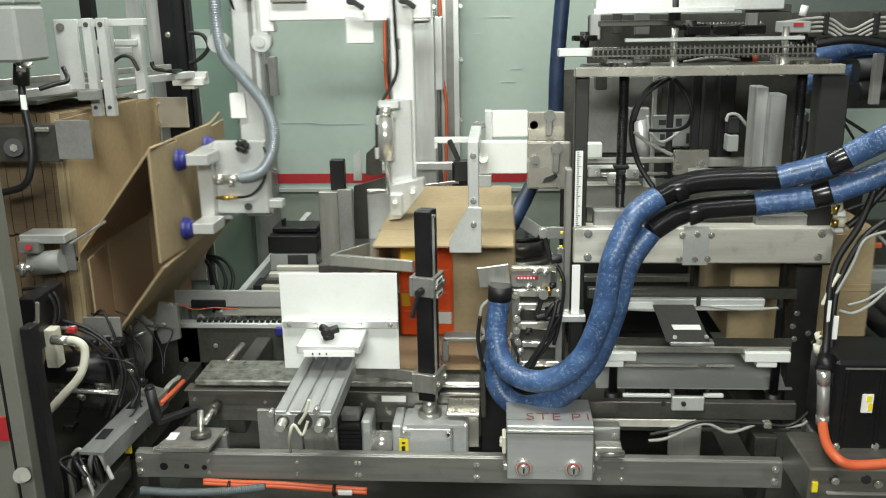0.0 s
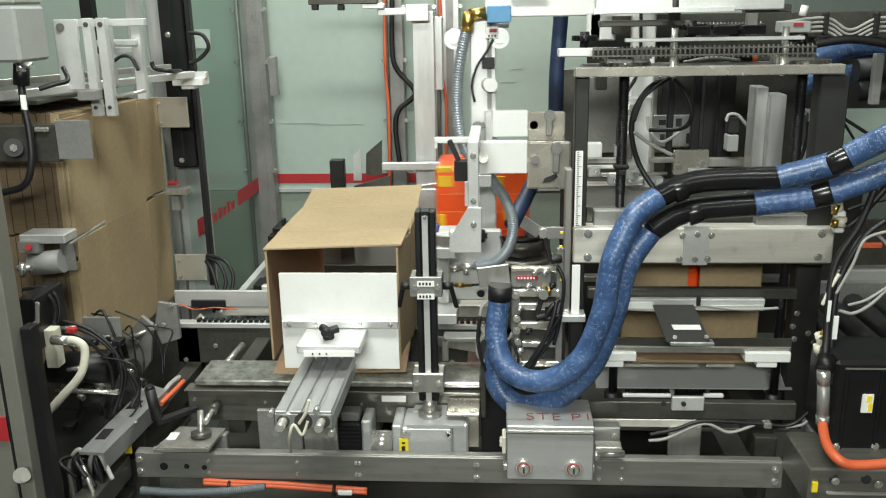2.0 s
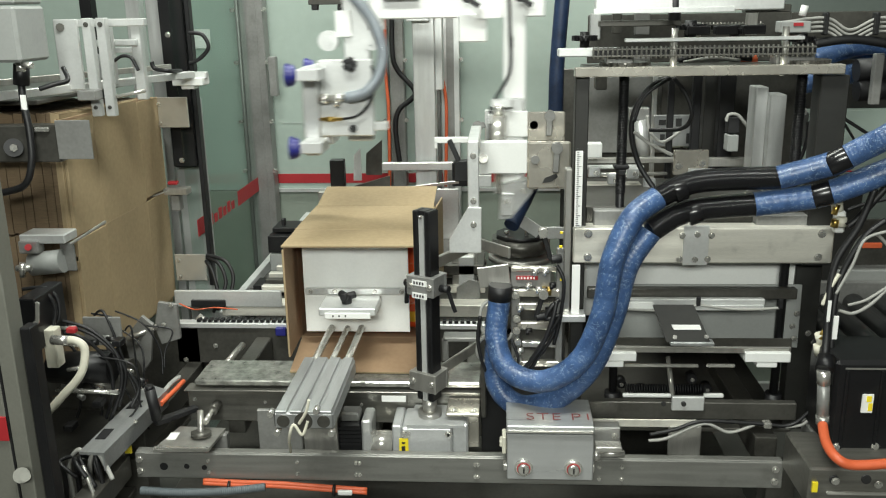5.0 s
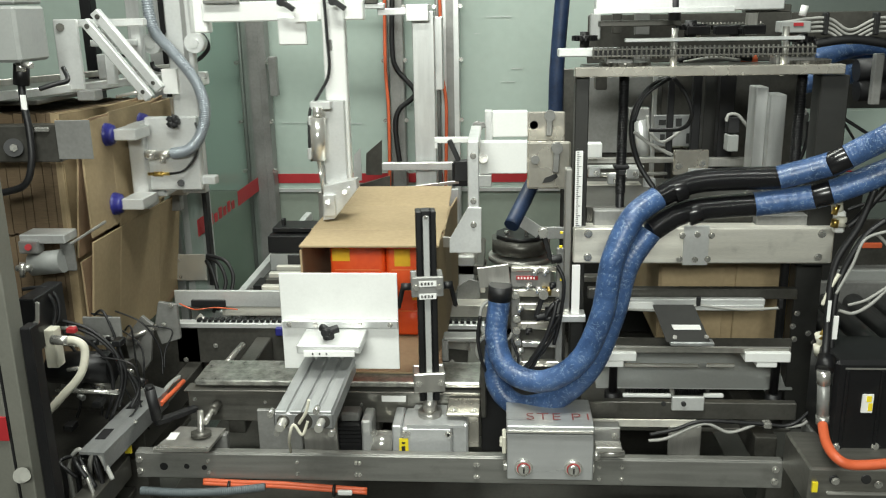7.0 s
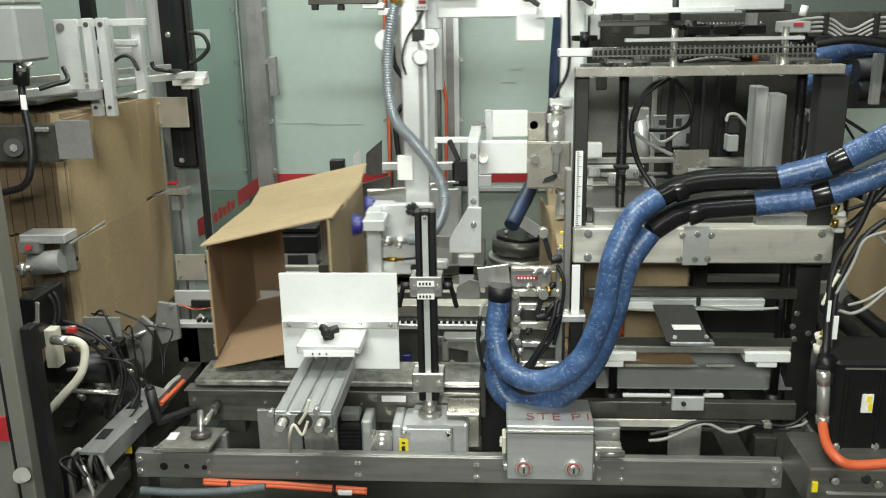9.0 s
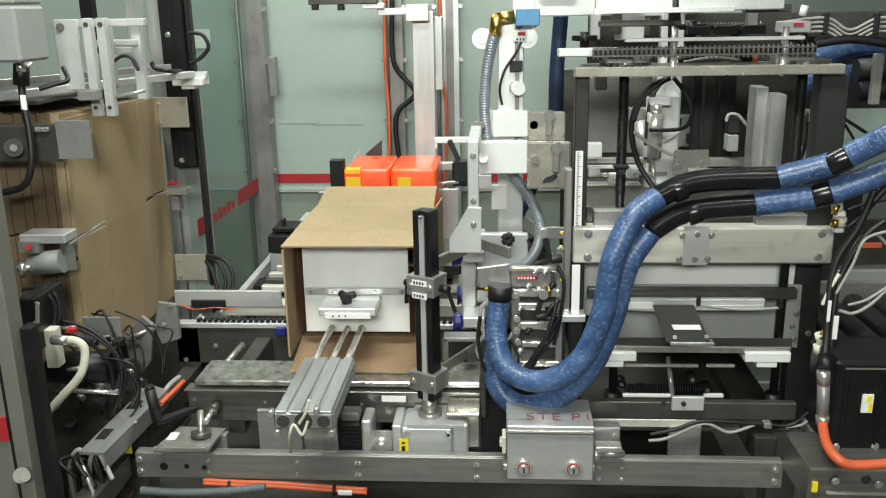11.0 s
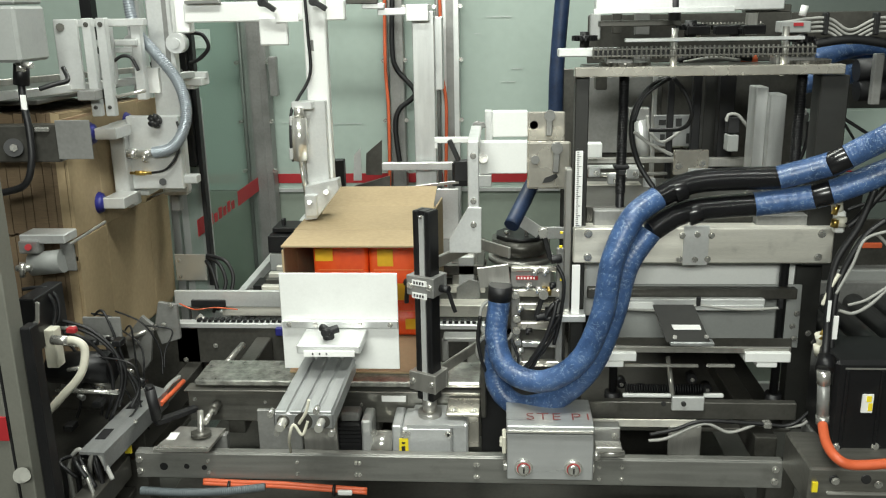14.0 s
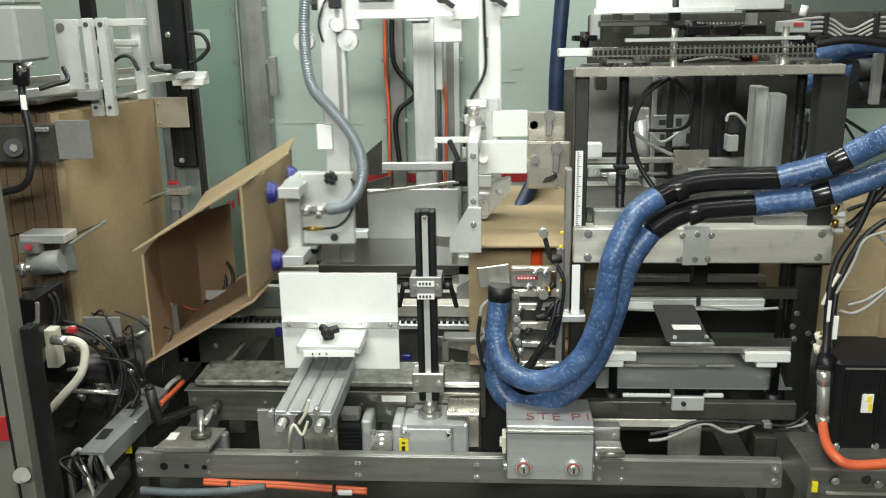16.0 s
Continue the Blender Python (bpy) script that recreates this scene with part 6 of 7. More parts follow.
cy("red_button", RED, finger, (-1.016, 0.048, 1.065), (-1.011, 0.038, 1.067), 0.007)
cy("regulator", SCREW, finger, (-1.044, 0.040, 1.020), (-1.011, 0.040, 1.020), 0.008)
cy("regulator_cap", SCREW, finger, (-1.024, 0.030, 1.034), (-1.028, 0.030, 1.004), 0.007)
tb("black_tube", RUBBER, finger, [(-1.054, 0.030, 1.017), (-1.051, 0.030, 0.991), (-1.072, 0.030, 0.965)], 0.005)

for r_, lab in (((-0.957, -0.864, 1.237, 1.321), "upper"), ((-0.945, -0.854, 0.789, 0.869), "lower")):
    sp = thing("corner_plate", "curved polished stainless corner plate beside the blanks", "guide plate", group="corner plates")
    bx("plate", POLISHED, sp, *r_, 0.675, 0.68, 0.002)
    for f in (0.15, 0.78):
        B().bolt((r_[0] + 0.012, 0.675, r_[2] + (r_[3] - r_[2]) * f), r=0.005).done("bolt", SCREW, sp)
act = thing("linear_actuator", "black upright linear actuator on a grey column", "actuator")
bx("actuator_body", BLACKANO, act, -0.945, -0.878, 1.114, 2.1, 0.74, 0.79, 0.003)
bx("actuator_rail", RUBBER, act, -0.875, -0.862, 0.75, 2.1, 0.75, 0.78)
bx("column", GREYPAINT, act, -0.960, -0.886, 0.0, 1.30, 0.80, 0.86)
bx("column_edge", ALUV, act, -1.000, -0.975, 0.6, 1.30, 0.82, 0.85)
for p in ((-0.923, 0.738, 1.487), (-0.918, 0.738, 1.134)):
    B().bolt(p, r=0.007).done("bolt", SCREW, act)
bx("upper_profile", ALUV, act, -1.004, -0.961, 1.25, 2.1, 0.80, 0.84)
bx("upper_profile", ALUV, act, -1.089, -1.048, 1.25, 2.1, 0.86, 0.90)
bx("upper_profile", BLACKANO, act, -1.225, -1.191, 1.30, 2.1, 0.86, 0.90)
wb = thing("sensor_bracket", "white sensor bracket at the magazine exit", "sensor")
bx("top", WHITE, wb, -0.880, -0.797, 1.356, 1.377, 0.62, 0.68)
bx("stem", WHITE, wb, -0.860, -0.823, 1.346, 1.356, 0.63, 0.67)
bx("arm", ALU, wb, -0.924, -0.791, 1.373, 1.391, 0.64, 0.66)
s2 = thing("photo_sensor", "small grey photo sensor on a steel bracket", "sensor")
bx("bracket", STEEL, s2, -0.926, -0.862, 1.060, 1.079, 0.60, 0.64)
bx("body", GREYMID, s2, -0.918, -0.892, 1.011, 1.056, 0.62, 0.65)
bx("red_lens", RED, s2, -0.918, -0.892, 1.087, 1.096, 0.61, 0.63)
B().bar((-0.976, 0.580, 1.055), (-0.910, 0.600, 1.073), 0.004, 0.004).done("probe", STEEL, s2)
for k, pts in enumerate(([(-0.857, 0.720, 1.492), (-0.819, 0.720, 1.486), (-0.805, 0.720, 1.451), (-0.835, 0.720, 1.420), (-0.863, 0.720, 1.410)],
                         [(-0.843, 0.660, 0.871), (-0.785, 0.640, 0.860), (-0.758, 0.620, 0.819), (-0.769, 0.600, 0.766), (-0.806, 0.600, 0.727)],
                         [(-0.844, 0.660, 0.864), (-0.802, 0.640, 0.850), (-0.781, 0.620, 0.802), (-0.795, 0.600, 0.758), (-0.818, 0.600, 0.720)],
                         [(-0.848, 0.660, 0.854), (-0.824, 0.640, 0.829), (-0.806, 0.620, 0.776), (-0.784, 0.600, 0.732)],
                         [(-0.882, 0.500, 1.427), (-0.874, 0.500, 1.410), (-0.838, 0.500, 1.404), (-0.845, 0.600, 1.397)])):
    cable(pts, 0.0055, RUBBER, label="black cable loop beside the magazine", group="black cables")
bx("notice", LABEL, None, -1.127, -1.054, 1.417, 1.485, 1.4965, 1.4985, 0)
tagged(bpy.data.objects["notice"], "white paper notice on the guard pane", "notice")

# foreground guard column
column = thing("guard_column", "grey aluminium guard column with a steel knob", "column")
YC = -0.35
cx1 = -0.799 - 0.045
bx("profile", COLUMNPAINT, column, cx1 - 0.10, cx1 - 0.03, 0.0, 1.32, YC, YC + 0.05, 0.003)
bx("edge", COLUMNPAINT, column, cx1 - 0.028, cx1, 0.0, 1.32, YC + 0.005, YC + 0.05, 0.002)
bx("slot", RUBBER, column, cx1 - 0.030, cx1 - 0.027, 0.0, 1.30, YC + 0.002, YC + 0.04, 0)
bx("seal_strip", BLACKANO, column, cx1 + 0.002, cx1 + 0.022, 0.3, 1.02, YC + 0.03, YC + 0.06)
cy("knob", COLUMNPAINT, column, (-0.848, -0.372, 0.761), (-0.862, -0.350, 0.747), 0.014, 20, "round steel knob")
cy("knob_face", COLUMNPAINT, column, (-0.839, -0.376, 0.761), (-0.841, -0.372, 0.758), 0.009, 16)
bx("red_reflector", RED, column, -0.894, -0.872, 0.818, 0.865, -0.354, -0.3505, 0.001)

# pneumatics and wiring low beside the magazine
jb = thing("wiring_corner", "dark junction boxes and hoses under the magazine", "junction box")
bx("dark_box", BLACKANO, jb, -0.972, -0.936, 0.887, 0.997, -0.10, 0.02)
B().bar((-0.968, -0.105, 0.932), (-0.932, -0.105, 0.951), 0.006, 0.008).bar((-0.926, -0.105, 0.993), (-0.932, -0.105, 0.948), 0.006, 0.008).done("bright_edge", POLISHED, jb)
bx("connector", BEIGECABLE, jb, -0.941, -0.915, 0.839, 0.923, -0.08, -0.05)
tb("white_conduit", BEIGECABLE, jb, [(-0.905, -0.100, 0.910), (-0.859, -0.100, 0.908), (-0.844, -0.100, 0.886), (-0.854, -0.110, 0.840), (-0.892, -0.120, 0.797), (-0.934, -0.130, 0.753)], 0.0085, "cream flexible conduit", 12)
cy("conduit_nut", SCREW, jb, (-0.910, -0.100, 0.910), (-0.874, -0.100, 0.909), 0.010, 12)
for pts in ([(-1.003, -0.020, 0.992), (-0.953, -0.020, 0.995), (-0.930, -0.020, 0.970), (-0.928, -0.030, 0.929), (-0.952, -0.040, 0.901)], [(-0.971, -0.040, 0.989), (-0.939, -0.040, 0.987), (-0.927, -0.040, 0.954), (-0.932, -0.050, 0.918)],
            [(-0.938, 0.000, 0.914), (-0.878, 0.000, 0.894), (-0.828, 0.000, 0.841), (-0.819, -0.010, 0.773), (-0.851, -0.020, 0.690)], [(-0.927, 0.000, 0.905), (-0.862, 0.000, 0.873), (-0.812, 0.000, 0.802), (-0.833, -0.010, 0.719)], [(-0.928, -0.020, 0.894), (-0.888, -0.010, 0.877), (-0.850, 0.000, 0.821), (-0.845, 0.000, 0.754), (-0.869, 0.000, 0.686)], [(-0.812, 0.020, 0.786), (-0.797, 0.020, 0.746), (-0.809, 0.000, 0.714)]):
    tb("black_hose", RUBBER, jb, pts, 0.0040)
for p, q in (((-0.926, -0.030, 0.908), (-0.894, -0.030, 0.910)), ((-0.926, -0.030, 0.874), (-0.892, -0.030, 0.872)), ((-0.962, -0.020, 0.762), (-0.824, -0.020, 0.757)), ((-0.930, -0.020, 0.809), (-0.891, -0.020, 0.816)), ((-0.965, -0.030, 0.747), (-0.943, -0.030, 0.751))):
    cy("fitting", SCREW, jb, p, q, 0.005, 10)
bx("red_sleeve", RED, jb, -0.909, -0.889, 0.902, 0.914, -0.045, -0.03)
lowp = thing("pulley_stand", "pulleys under the magazine with dark plates added for shade", "machine base")
bx("side_plate", GREYMID, lowp, -0.946, -0.858, 0.817, 0.886, 0.10, 0.106, label="grey steel side plate")
# two wide dark plates, added to keep the space below in shadow
bx("back_plate", DARKSTEEL, lowp, -1.5, -0.80, 0.50, 0.74, 0.42, 0.44)
bx("shelf", DARKSTEEL, lowp, -1.5, -0.82, 0.50, 0.515, -0.10, 0.42)
cy("roller", DARKSTEEL, lowp, (-1.033, 0.120, 0.711), (-0.856, 0.120, 0.713), 0.06, 24)
cy("motor_body", BLACKANO, lowp, (-0.987, 0.020, 0.798), (-0.849, 0.020, 0.799), 0.035, 20)
cy("shaft", POLISHED, lowp, (-0.935, 0.000, 0.749), (-0.831, 0.000, 0.751), 0.004, 12)
B().prism([(-0.928, 0.686), (-0.938, 0.762), (-0.888, 0.823), (-0.862, 0.800), (-0.877, 0.702), (-0.909, 0.658)], "y", 0.28, 0.292, 0.001).done("cam_plate", GREYMID, lowp)
B().prism([(-0.875, 0.778), (-0.859, 0.846), (-0.812, 0.839), (-0.811, 0.748), (-0.861, 0.732)], "y", 0.32, 0.332, 0.001).done("cam_plate", GREYMID, lowp)
for p in ((-0.904, 0.275, 0.757), (-0.848, 0.315, 0.787), (-0.825, 0.315, 0.840), (-0.864, 0.275, 0.792)):
    B().bolt(p, r=0.006).done("bolt", SCREW, lowp)
cy("link_rod", STEEL, lowp, (-0.922, 0.260, 0.770), (-0.859, 0.300, 0.788), 0.007, 12)
tb("red_wire", ORANGECABLE, lowp, [(-0.835, 0.400, 0.814), (-0.796, 0.400, 0.798), (-0.778, 0.500, 0.768), (-0.715, 0.500, 0.763)], 0.0018)

# slotted bracket, crank and gear plate at the front left
sb = thing("slotted_bracket", "slotted aluminium channel on the side rail", "bracket")
B().prism([(a, b) for a, b, c in ((-0.845, -0.176, 0.700), (-0.792, -0.179, 0.700), (-0.775, 0.120, 0.700), (-0.833, 0.150, 0.700))], "z", 0.694, 0.70).done("channel_top", ALUD, sb)
B().prism([(a, b) for a, b, c in ((-0.796, -0.179, 0.700), (-0.792, -0.179, 0.700), (-0.775, 0.120, 0.700), (-0.780, 0.119, 0.700))], "z", 0.660, 0.6935).done("channel_side", ALUD, sb)
for q in (((-0.836, -0.124, 0.700), (-0.815, -0.123, 0.700), (-0.815, -0.078, 0.700), (-0.837, -0.079, 0.700)), ((-0.831, 0.018, 0.700), (-0.808, 0.018, 0.700), (-0.807, 0.059, 0.700), (-0.830, 0.058, 0.700))):
    B().prism([(a, b) for a, b, c in q], "z", 0.7003, 0.7013).done("slot", RUBBER, sb)
for p in ((-0.782, -0.046, 0.700), (-0.836, 0.118, 0.700)):
    B().bolt(p, (0, 0, 1), 0.004).done("bolt", SCREW, sb)
cr = thing("crank_handle", "black hand crank at the frame corner", "crank")
cy("grip", RUBBER, cr, (-0.754, -0.020, 0.767), (-0.745, -0.020, 0.695), 0.0115, 16)
cy("grip_cap", RUBBER, cr, (-0.754, -0.020, 0.775), (-0.754, -0.020, 0.765), 0.009, 16)
B().bar((-0.749, -0.020, 0.687), (-0.686, 0.060, 0.684), 0.018, 0.012).done("crank_arm", RUBBER, cr)
gp = thing("gear_plate", "aluminium bearing plate with an upright shaft", "bearing plate")
B().prism([(a, b) for a, b, c in ((-0.736, -0.081, 0.655), (-0.617, -0.077, 0.655), (-0.608, 0.020, 0.655), (-0.715, 0.025, 0.655))], "z", 0.648, 0.656, 0.001).done("plate", STEEL, gp)
bx("front_face", GREYMID, gp, -0.645, -0.602, 0.607, 0.649, 0.0, 0.02)
cy("bearing", DARKSTEEL, gp, (-0.650, -0.022, 0.657), (-0.650, -0.020, 0.667), 0.022, 24)
cy("shaft", STEEL, gp, (-0.650, -0.022, 0.657), (-0.663, 0.020, 0.696), 0.007, 14)
cy("bright_rod", POLISHED, gp, (-0.647, 0.000, 0.678), (-0.647, 0.060, 0.682), 0.006, 14)
cy("rod_socket", DARKSTEEL, gp, (-0.646, 0.050, 0.682), (-0.652, 0.100, 0.674), 0.011, 16)
bx("label", LABEL, gp, -0.722, -0.702, 0.6564, 0.6574, -0.040, -0.008, 0)
bx("bright_edge", SCREW, gp, -0.735, -0.618, 0.6563, 0.6585, -0.080, -0.072, 0)
bx("yellow_tag", YELLOW, None, -0.809, -0.795, 0.631, 0.649, -0.056, -0.0505, 0)
tagged(bpy.data.objects["yellow_tag"], "yellow tag on the frame corner", "tag")
oc = thing("floor_cables", "orange cables and grey conduit tied under the front beam", "cable")
for dy in (0, 2.4):
    tb("orange_cable", ORANGECABLE, oc, [(a, b - 0.001 * dy, c - 0.0024 * dy) for a, b, c in ((-0.640, -0.060, 0.572), (-0.566, -0.060, 0.569), (-0.492, -0.060, 0.568), (-0.418, -0.060, 0.564), (-0.284, -0.060, 0.556))], 0.005)
tb("orange_cable", ORANGECABLE, oc, [(-0.776, 0.080, 0.683), (-0.768, 0.150, 0.686), (-0.766, 0.200, 0.685)], 0.006)
tb("grey_cable", GREYCABLE, oc, [(-0.785, 0.080, 0.687), (-0.781, 0.150, 0.698), (-0.775, 0.200, 0.696)], 0.006)
B().tube([(-0.772, -0.080, 0.556), (-0.685, -0.080, 0.553), (-0.586, -0.080, 0.558), (-0.502, -0.070, 0.564)], 0.008, 10, 8, 0.0012, 70).done("grey_conduit", CONDUIT, oc)
cy("cable_tie", RUBBER, oc, (-0.584, -0.066, 0.560), (-0.579, -0.066, 0.560), 0.014)
cy("cable_tie", RUBBER, oc, (-0.356, -0.066, 0.557), (-0.351, -0.066, 0.557), 0.014)
bx("cable_label", LABEL, oc, -0.345, -0.314, 0.551, 0.562, -0.078, -0.07)
random.seed(4)
bl = thing("cable_bundle", "bundle of black and grey cables beside the frame", "cable")
for k in range(9):
    x, y = 110 + 9 * k, 820 + 5 * (k % 4)
    a = Vector((-0.900, -0.150, 0.646)) + Vector((0.010 * k, 0.01 * (k % 3), 0.006 * (k % 4)))
    b = a + Vector((random.uniform(-0.02, 0.03), random.uniform(-0.05, 0.02), random.uniform(0.01, 0.035)))
    c = b + Vector((random.uniform(0.0, 0.04), random.uniform(-0.04, 0.0), random.uniform(-0.07, -0.02)))
    tb("strand", (RUBBER, GREYCABLE, RUBBER, RUBBER, SCREW)[k % 5], bl, [a - Vector((0, 0, 0.08)), a, b, c], 0.005 - 0.0004 * (k % 3))


# more lines, valves and fasteners in the dark corner under the magazine
random.seed(11)
cl = thing("air_line_cluster", "tangle of black air lines and small valves in the corner", "air lines")
for k in range(12):
    a = Vector((-1.006, 0.020, 0.864)) + Vector((random.uniform(0, 0.16), random.uniform(-0.05, 0.22), random.uniform(-0.06, 0.03)))
    b = a + Vector((random.uniform(0.02, 0.10), random.uniform(-0.03, 0.03), random.uniform(-0.07, 0.02)))
    c = b + Vector((random.uniform(-0.02, 0.05), random.uniform(-0.03, 0.03), random.uniform(-0.12, -0.04)))
    d = c + Vector((random.uniform(-0.06, 0.02), random.uniform(-0.02, 0.02), random.uniform(-0.06, -0.01)))
    tb("air_line", RUBBER, cl, [a, b, c, d], random.choice((0.0022, 0.003, 0.0036)))
for k in range(10):
    a = Vector((-0.989, 0.000, 0.820)) + Vector((random.uniform(0, 0.17), random.uniform(0, 0.1), random.uniform(-0.09, 0.05)))
    e = Vector((random.uniform(0.012, 0.03), random.uniform(-0.01, 0.01), random.uniform(-0.008, 0.008)))
    cy("valve", (SCREW, GREYMID, BLACKANO)[k % 3], cl, a, a + e, random.uniform(0.004, 0.010), 12)
for p in ((-0.862, -0.050, 0.741), (-0.916, -0.080, 0.699), (-0.826, 0.000, 0.861), (-0.858, -0.060, 0.663)):
    bx("valve_body", BLACKANO, cl, p[0] - 0.010, p[0] + 0.010, p[2] - 0.007, p[2] + 0.007, p[1], p[1] + 0.03)
# ---- motion ----
PERIOD = 7.64


def spread(rows):
    """Repeats a cycle's rows, whose times lie between 6.4 and 14.04, over the whole clip."""
    out = []
    for k in (-1, 0, 1):
        for t, v in rows:
            s = t + k * PERIOD
            if -0.001 <= s <= 16.0 and (not out or s > out[-1][0] + 0.02):
                out.append((s, v))
    out.insert(0, (0.0, sample(rows, 0.0))) if out[0][0] > 0.02 else None
    out.append((16.0, sample(rows, 16.0))) if out[-1][0] < 15.98 else None
    return out


def sample(rows, t):
    while t < rows[0][0]:
        t += PERIOD
    while t > rows[0][0] + PERIOD:
        t -= PERIOD
    ext = rows + [(rows[0][0] + PERIOD, rows[0][1])]
    for (a, u), (b, v) in zip(ext, ext[1:]):
        if a <= t <= b:
            return u + (v - u) * (t - a) / (b - a)
    return rows[-1][1]


def at(rows, t):
    if t <= rows[0][0]:
        return rows[0][1]
    for (a, u), (b, v) in zip(rows, rows[1:]):
        if a <= t <= b:
            return u + (v - u) * (t - a) / (b - a)
    return rows[-1][1]


ARM_X = [(6.40, -0.003), (6.60, 0.001), (6.70, 0.004), (6.85, 0.020), (7.00, 0.043), (7.25, 0.103), (7.50, 0.165), (8.00, 0.314), (8.50, 0.457), (9.00, 0.613), (9.14, 0.655), (9.30, 0.703), (9.50, 0.756), (9.64, 0.778), (9.85, 0.819), (10.05, 0.840), (10.20, 0.844), (11.75, 0.844), (11.88, 0.840), (12.00, 0.796), (12.25, 0.694), (12.50, 0.562), (12.75, 0.409), (13.00, 0.252), (13.25, 0.128), (13.50, 0.044), (13.75, 0.008), (13.98, -0.001)]
ARM_Z = [(6.40, 0.000), (6.70, -0.000), (7.00, -0.003), (7.25, -0.021), (7.50, -0.044), (7.62, -0.061), (8.00, -0.103), (8.50, -0.157), (9.00, -0.220), (9.14, -0.233), (9.44, -0.271), (9.85, -0.294), (10.10, -0.297), (11.20, -0.294), (11.40, -0.256), (11.55, -0.198), (11.70, -0.120), (11.90, -0.025), (12.00, 0.027), (12.20, 0.085), (12.50, 0.132), (12.75, 0.118), (13.00, 0.083), (13.25, 0.027), (13.50, -0.003), (13.70, -0.003), (13.98, -0.001)]
PLATE = [(6.4, 0.0), (10.28, 0.0), (10.42, 0.02), (10.64, 0.11), (10.86, 0.21), (11.0, 0.22), (13.25, 0.22), (13.4, 0.19), (13.55, 0.10), (13.72, 0.02), (13.85, 0.0)]
POST = [(6.4, -28.0), (6.8, -28.0), (6.92, -8.0), (7.02, 22.0), (7.1, 66.0), (7.2, 95.0), (7.5, 95.0), (7.62, 80.0), (7.72, 54.0), (7.82, 8.0), (7.9, 0.0), (10.2, 0.0), (10.5, -28.0)]
GATE = [(6.4, 0.0), (6.5, 0.0), (6.8, -32.0), (7.2, -38.0), (7.45, -28.0), (7.65, 0.0), (14.0, 0.0)]
FOLD = [(6.4, 89.0), (6.75, 89.0), (7.0, 83.0), (7.3, 66.0), (7.62, 52.0), (8.04, 39.0), (8.3, 31.5), (8.5, 27.0), (8.7, 21.5), (9.0, 12.5), (9.2, 8.0), (9.6, 2.5), (9.85, 0.0), (10.0, 0.0)]
# the panel lags behind the cups and comes to rest against the lane stop
LAG = [(6.7, 0.0), (8.04, -0.016), (9.1, -0.026), (9.6, -0.042), (10.0, -0.056)]
# belts carry the sealed case onwards
BELT = [(14.45, 0.0), (14.64, 0.025), (14.84, 0.062), (15.04, 0.118), (15.24, 0.18), (16.24, 0.45), (16.64, 0.61), (17.3, 0.90), (18.0, 1.2)]


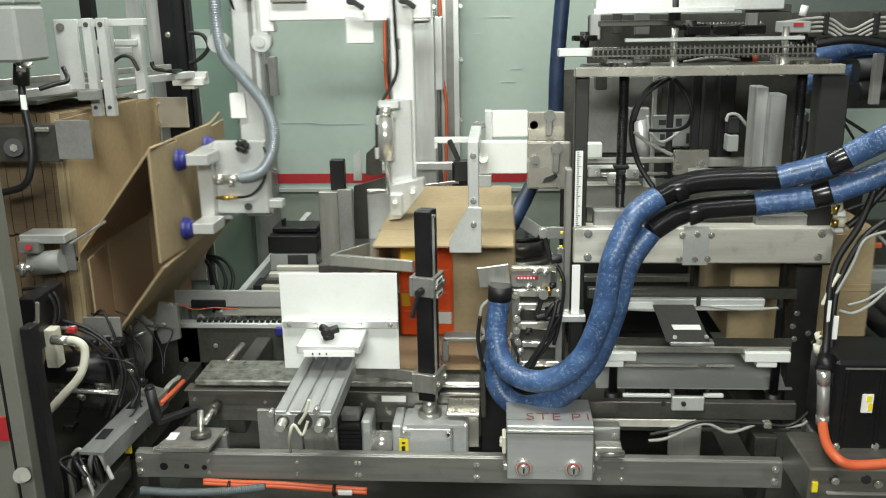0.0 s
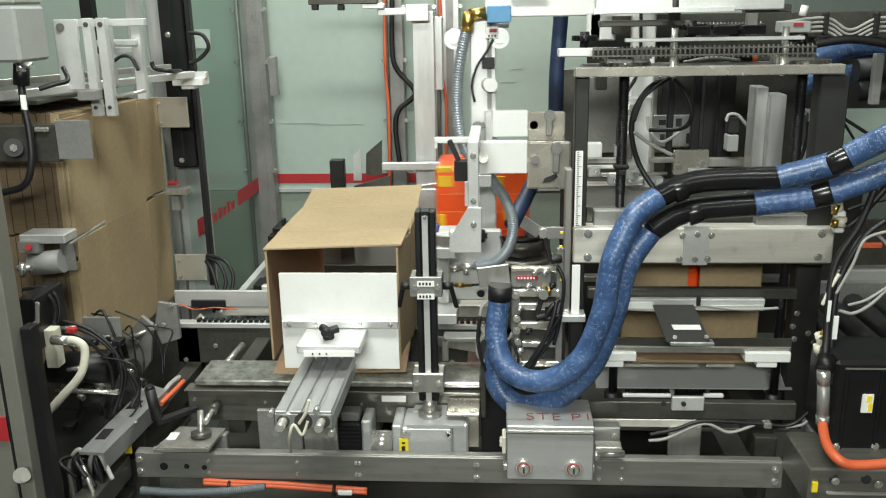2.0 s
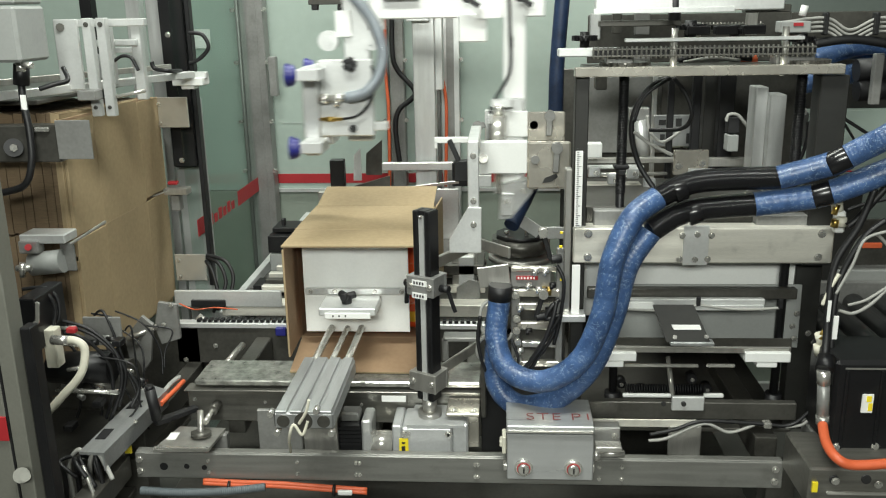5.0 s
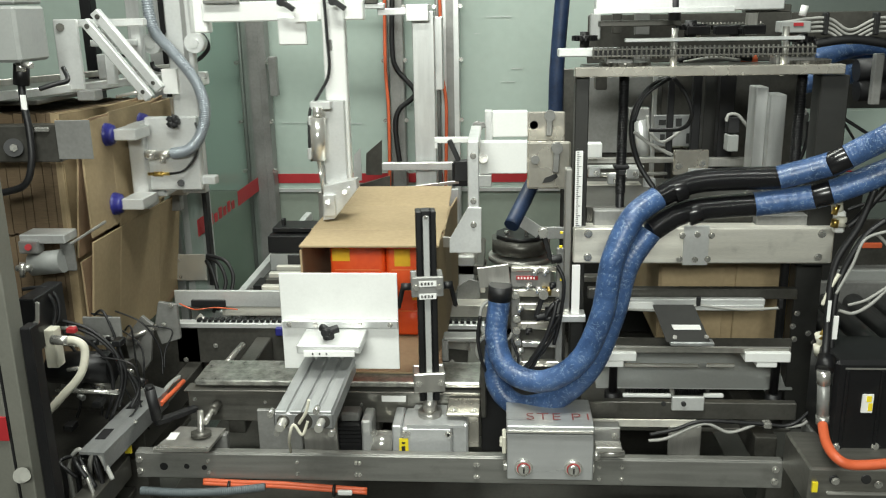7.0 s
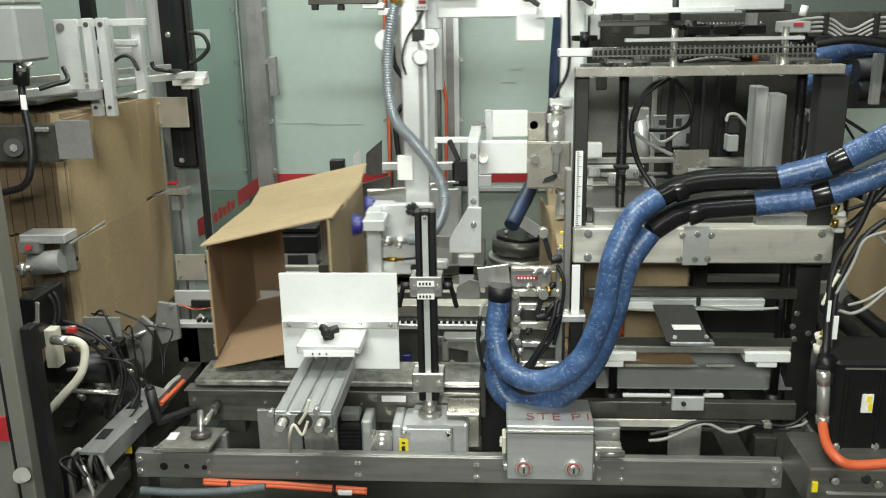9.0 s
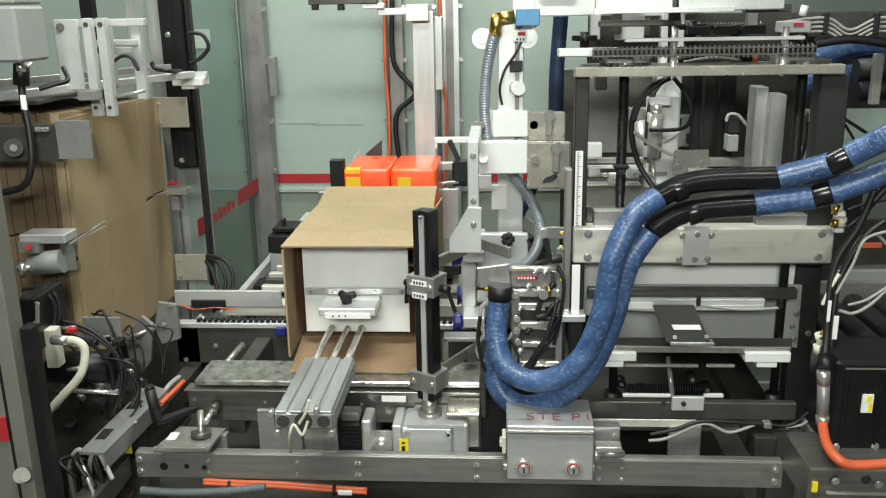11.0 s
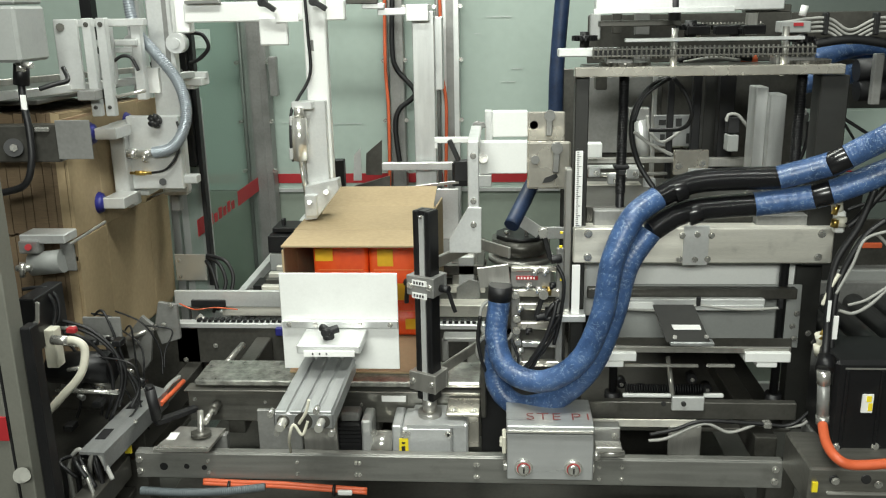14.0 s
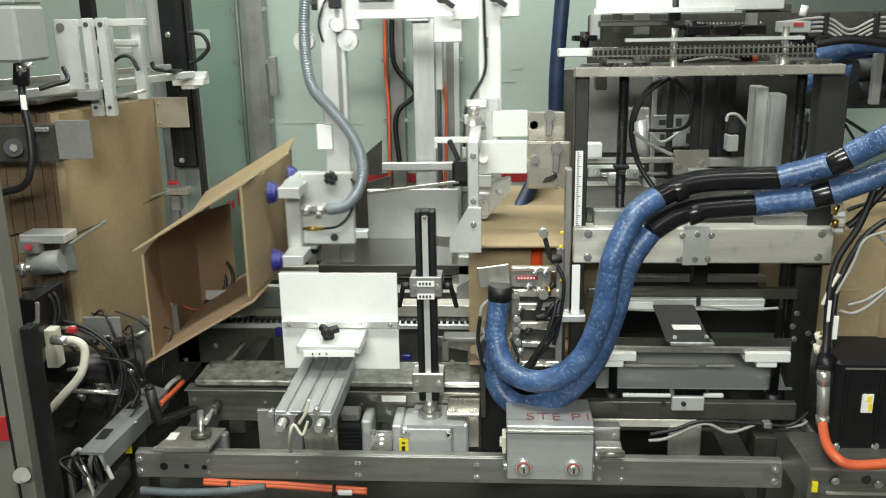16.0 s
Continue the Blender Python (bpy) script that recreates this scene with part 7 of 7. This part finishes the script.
def motions():
    walk(gripper_frame, [(t, pose(v - 0.043, 0, 0)) for t, v in spread(ARM_X)])
    walk(gripper, [(t, pose(0, 0, v)) for t, v in spread(ARM_Z)])
    walk(pusher_plate, [(t, pose(0, v, 0)) for t, v in spread(PLATE)])
    walk(folder_post, [(t, pose(*FOLDER_AT, 0, 0, v)) for t, v in spread(POST)])
    walk(gate, [(t, pose(*GATE_AT, 0, v, 0)) for t, v in spread(GATE)])
    walk(press_low, [(t, pose(PRESS_LOW_AT[0], PRESS_LOW_AT[1], PRESS_LOW_AT[2] + 0.10 * v, 25 + 63 * v, 0, 0)) for t, v in spread(PRESS)])
    walk(press_up, [(t, pose(*PRESS_UP_AT, 4 - 90 * v, 0, 0)) for t, v in spread(PRESS)])
    times = [0.15 * k for k in range(107)]
    times = [t for t in times if t < 15.97] + [16.0]
    x0 = sample(ARM_X, 6.6)
    for c, (case, panels, pack) in enumerate(CASES):
        off = (c - 3) * PERIOD
        rows, prow, folds, flaps = [], [], {k: [] for k in panels}, {k: [] for k in panels}
        rears = {k: [] for k in REAR}
        for t in times:
            p = t - off
            if p <= 10.0:
                # held by the cups, from the stack to the lane
                q = max(p, 6.6)
                x = XM + 0.004 + (sample(ARM_X, q) - x0)
                z = 1.33 + (sample(ARM_Z, q) - sample(ARM_Z, 6.6))
                x += at(LAG, q)
                x -= 0.012 * max(0, c - 3) * (1 if p < 0 else 0)
            else:
                x = XM + 0.004 + (sample(ARM_X, 10.0) - x0) + LAG[-1][1]
                z = ZB + H
                if p > 14.0:
                    x += max(0.0, at(PUSH, p - PERIOD))
                if p > 14.0 + PERIOD:
                    x += at(BELT, p - PERIOD)
            z = max(z, ZB + H) if p <= 10 else ZB + H
            rows.append((t, pose(x, 0, z)))
            for k, m in panel_poses(at(FOLD, p)).items():
                folds[k].append((t, m))
            yy = PACK_Y[-1][1] if p > 13 else at(PACK_Y, p)
            zz = at(PACK_Z, p)
            px = XL + at(PACK_X, p) if p < 10.6 else x - W / 2 + 0.016
            prow.append((t, pose(px, yy, zz + H / 2 - 0.012)))
            for k, (tab, sg, y) in FLAPS.items():
                flaps[k].append((t, Matrix.Translation((0, Y0 - 0.001, 0)) @ Matrix.Rotation(radians(at(tab, p)), 4, "X")))
            for k, tab in REAR.items():
                rears[k].append((t, Matrix.Translation((0, Y1 + 0.001, 0)) @ Matrix.Rotation(radians(at(tab, p)), 4, "X")))
        walk(case, rows)
        for k in REAR:
            walk(next(o for o in panels[k].children if o.name.startswith("rear_flap")), rears[k])
        for k in FLAPS:
            walk(next(o for o in panels[k].children if o.name.startswith("front_flap")), flaps[k])
        for k, ob in panels.items():
            walk(ob, folds[k])
        if pack:
            walk(pack, prow)


FLAPS = dict(right=([(7.0, 0.0), (8.0, 5.0), (14.9, 6.0), (15.25, 84.0)], 1, 0), left=([(6.8, 0.0), (7.6, -9.0), (8.3, -9.0), (9.2, -6.0), (9.8, -2.0), (15.28, -2.0), (15.42, -45.0), (15.56, -84.0)], -1, 0), top=([(17.3, 0.0), (17.65, 86.0)], 1, 0), bottom=([(8.5, 0.0), (9.0, 9.0), (9.6, 12.0), (15.0, 12.0), (15.6, 2.0), (17.3, 2.0), (17.65, -86.0)], -1, 0))
REAR = dict(left=[(6.9, 0.0), (7.6, 20.0), (8.6, 26.0), (9.2, 18.0), (10.2, -4.0)], right=[(6.9, 0.0), (8.0, -8.0), (8.6, -14.0), (9.1, -34.0), (9.5, -34.0), (10.2, 4.0)])
PRESS = [(6.4, 1.0), (6.56, 1.0), (6.66, 0.5), (6.76, 0.0), (9.8, 0.0), (9.93, 0.5), (10.08, 1.0)]
PUSH = [(6.6, 0.0)] + [(t, v - sample(ARM_X, 6.6)) for t, v in ARM_X if 6.6 < t < 10.1]
PACK_X = [(9.0, 0.80), (9.24, 0.56), (9.44, 0.40), (9.64, 0.285), (9.78, 0.10), (9.9, 0.03), (10.05, 0.0)]
XL = XM + 0.004 + 0.844 - W / 2 - 0.040
PACK_Y = [(11.0, 0.86), (11.4, 0.80), (12.0, 0.66), (12.4, 0.55), (12.8, 0.400)]
PACK_Z = [(11.0, 0.86), (11.4, 0.83), (11.9, ZB + 0.004)]
CASES = []
for c in range(5):
    case, panels = make_case()
    CASES.append((case, panels, make_pack() if c < 4 else None))

motions()
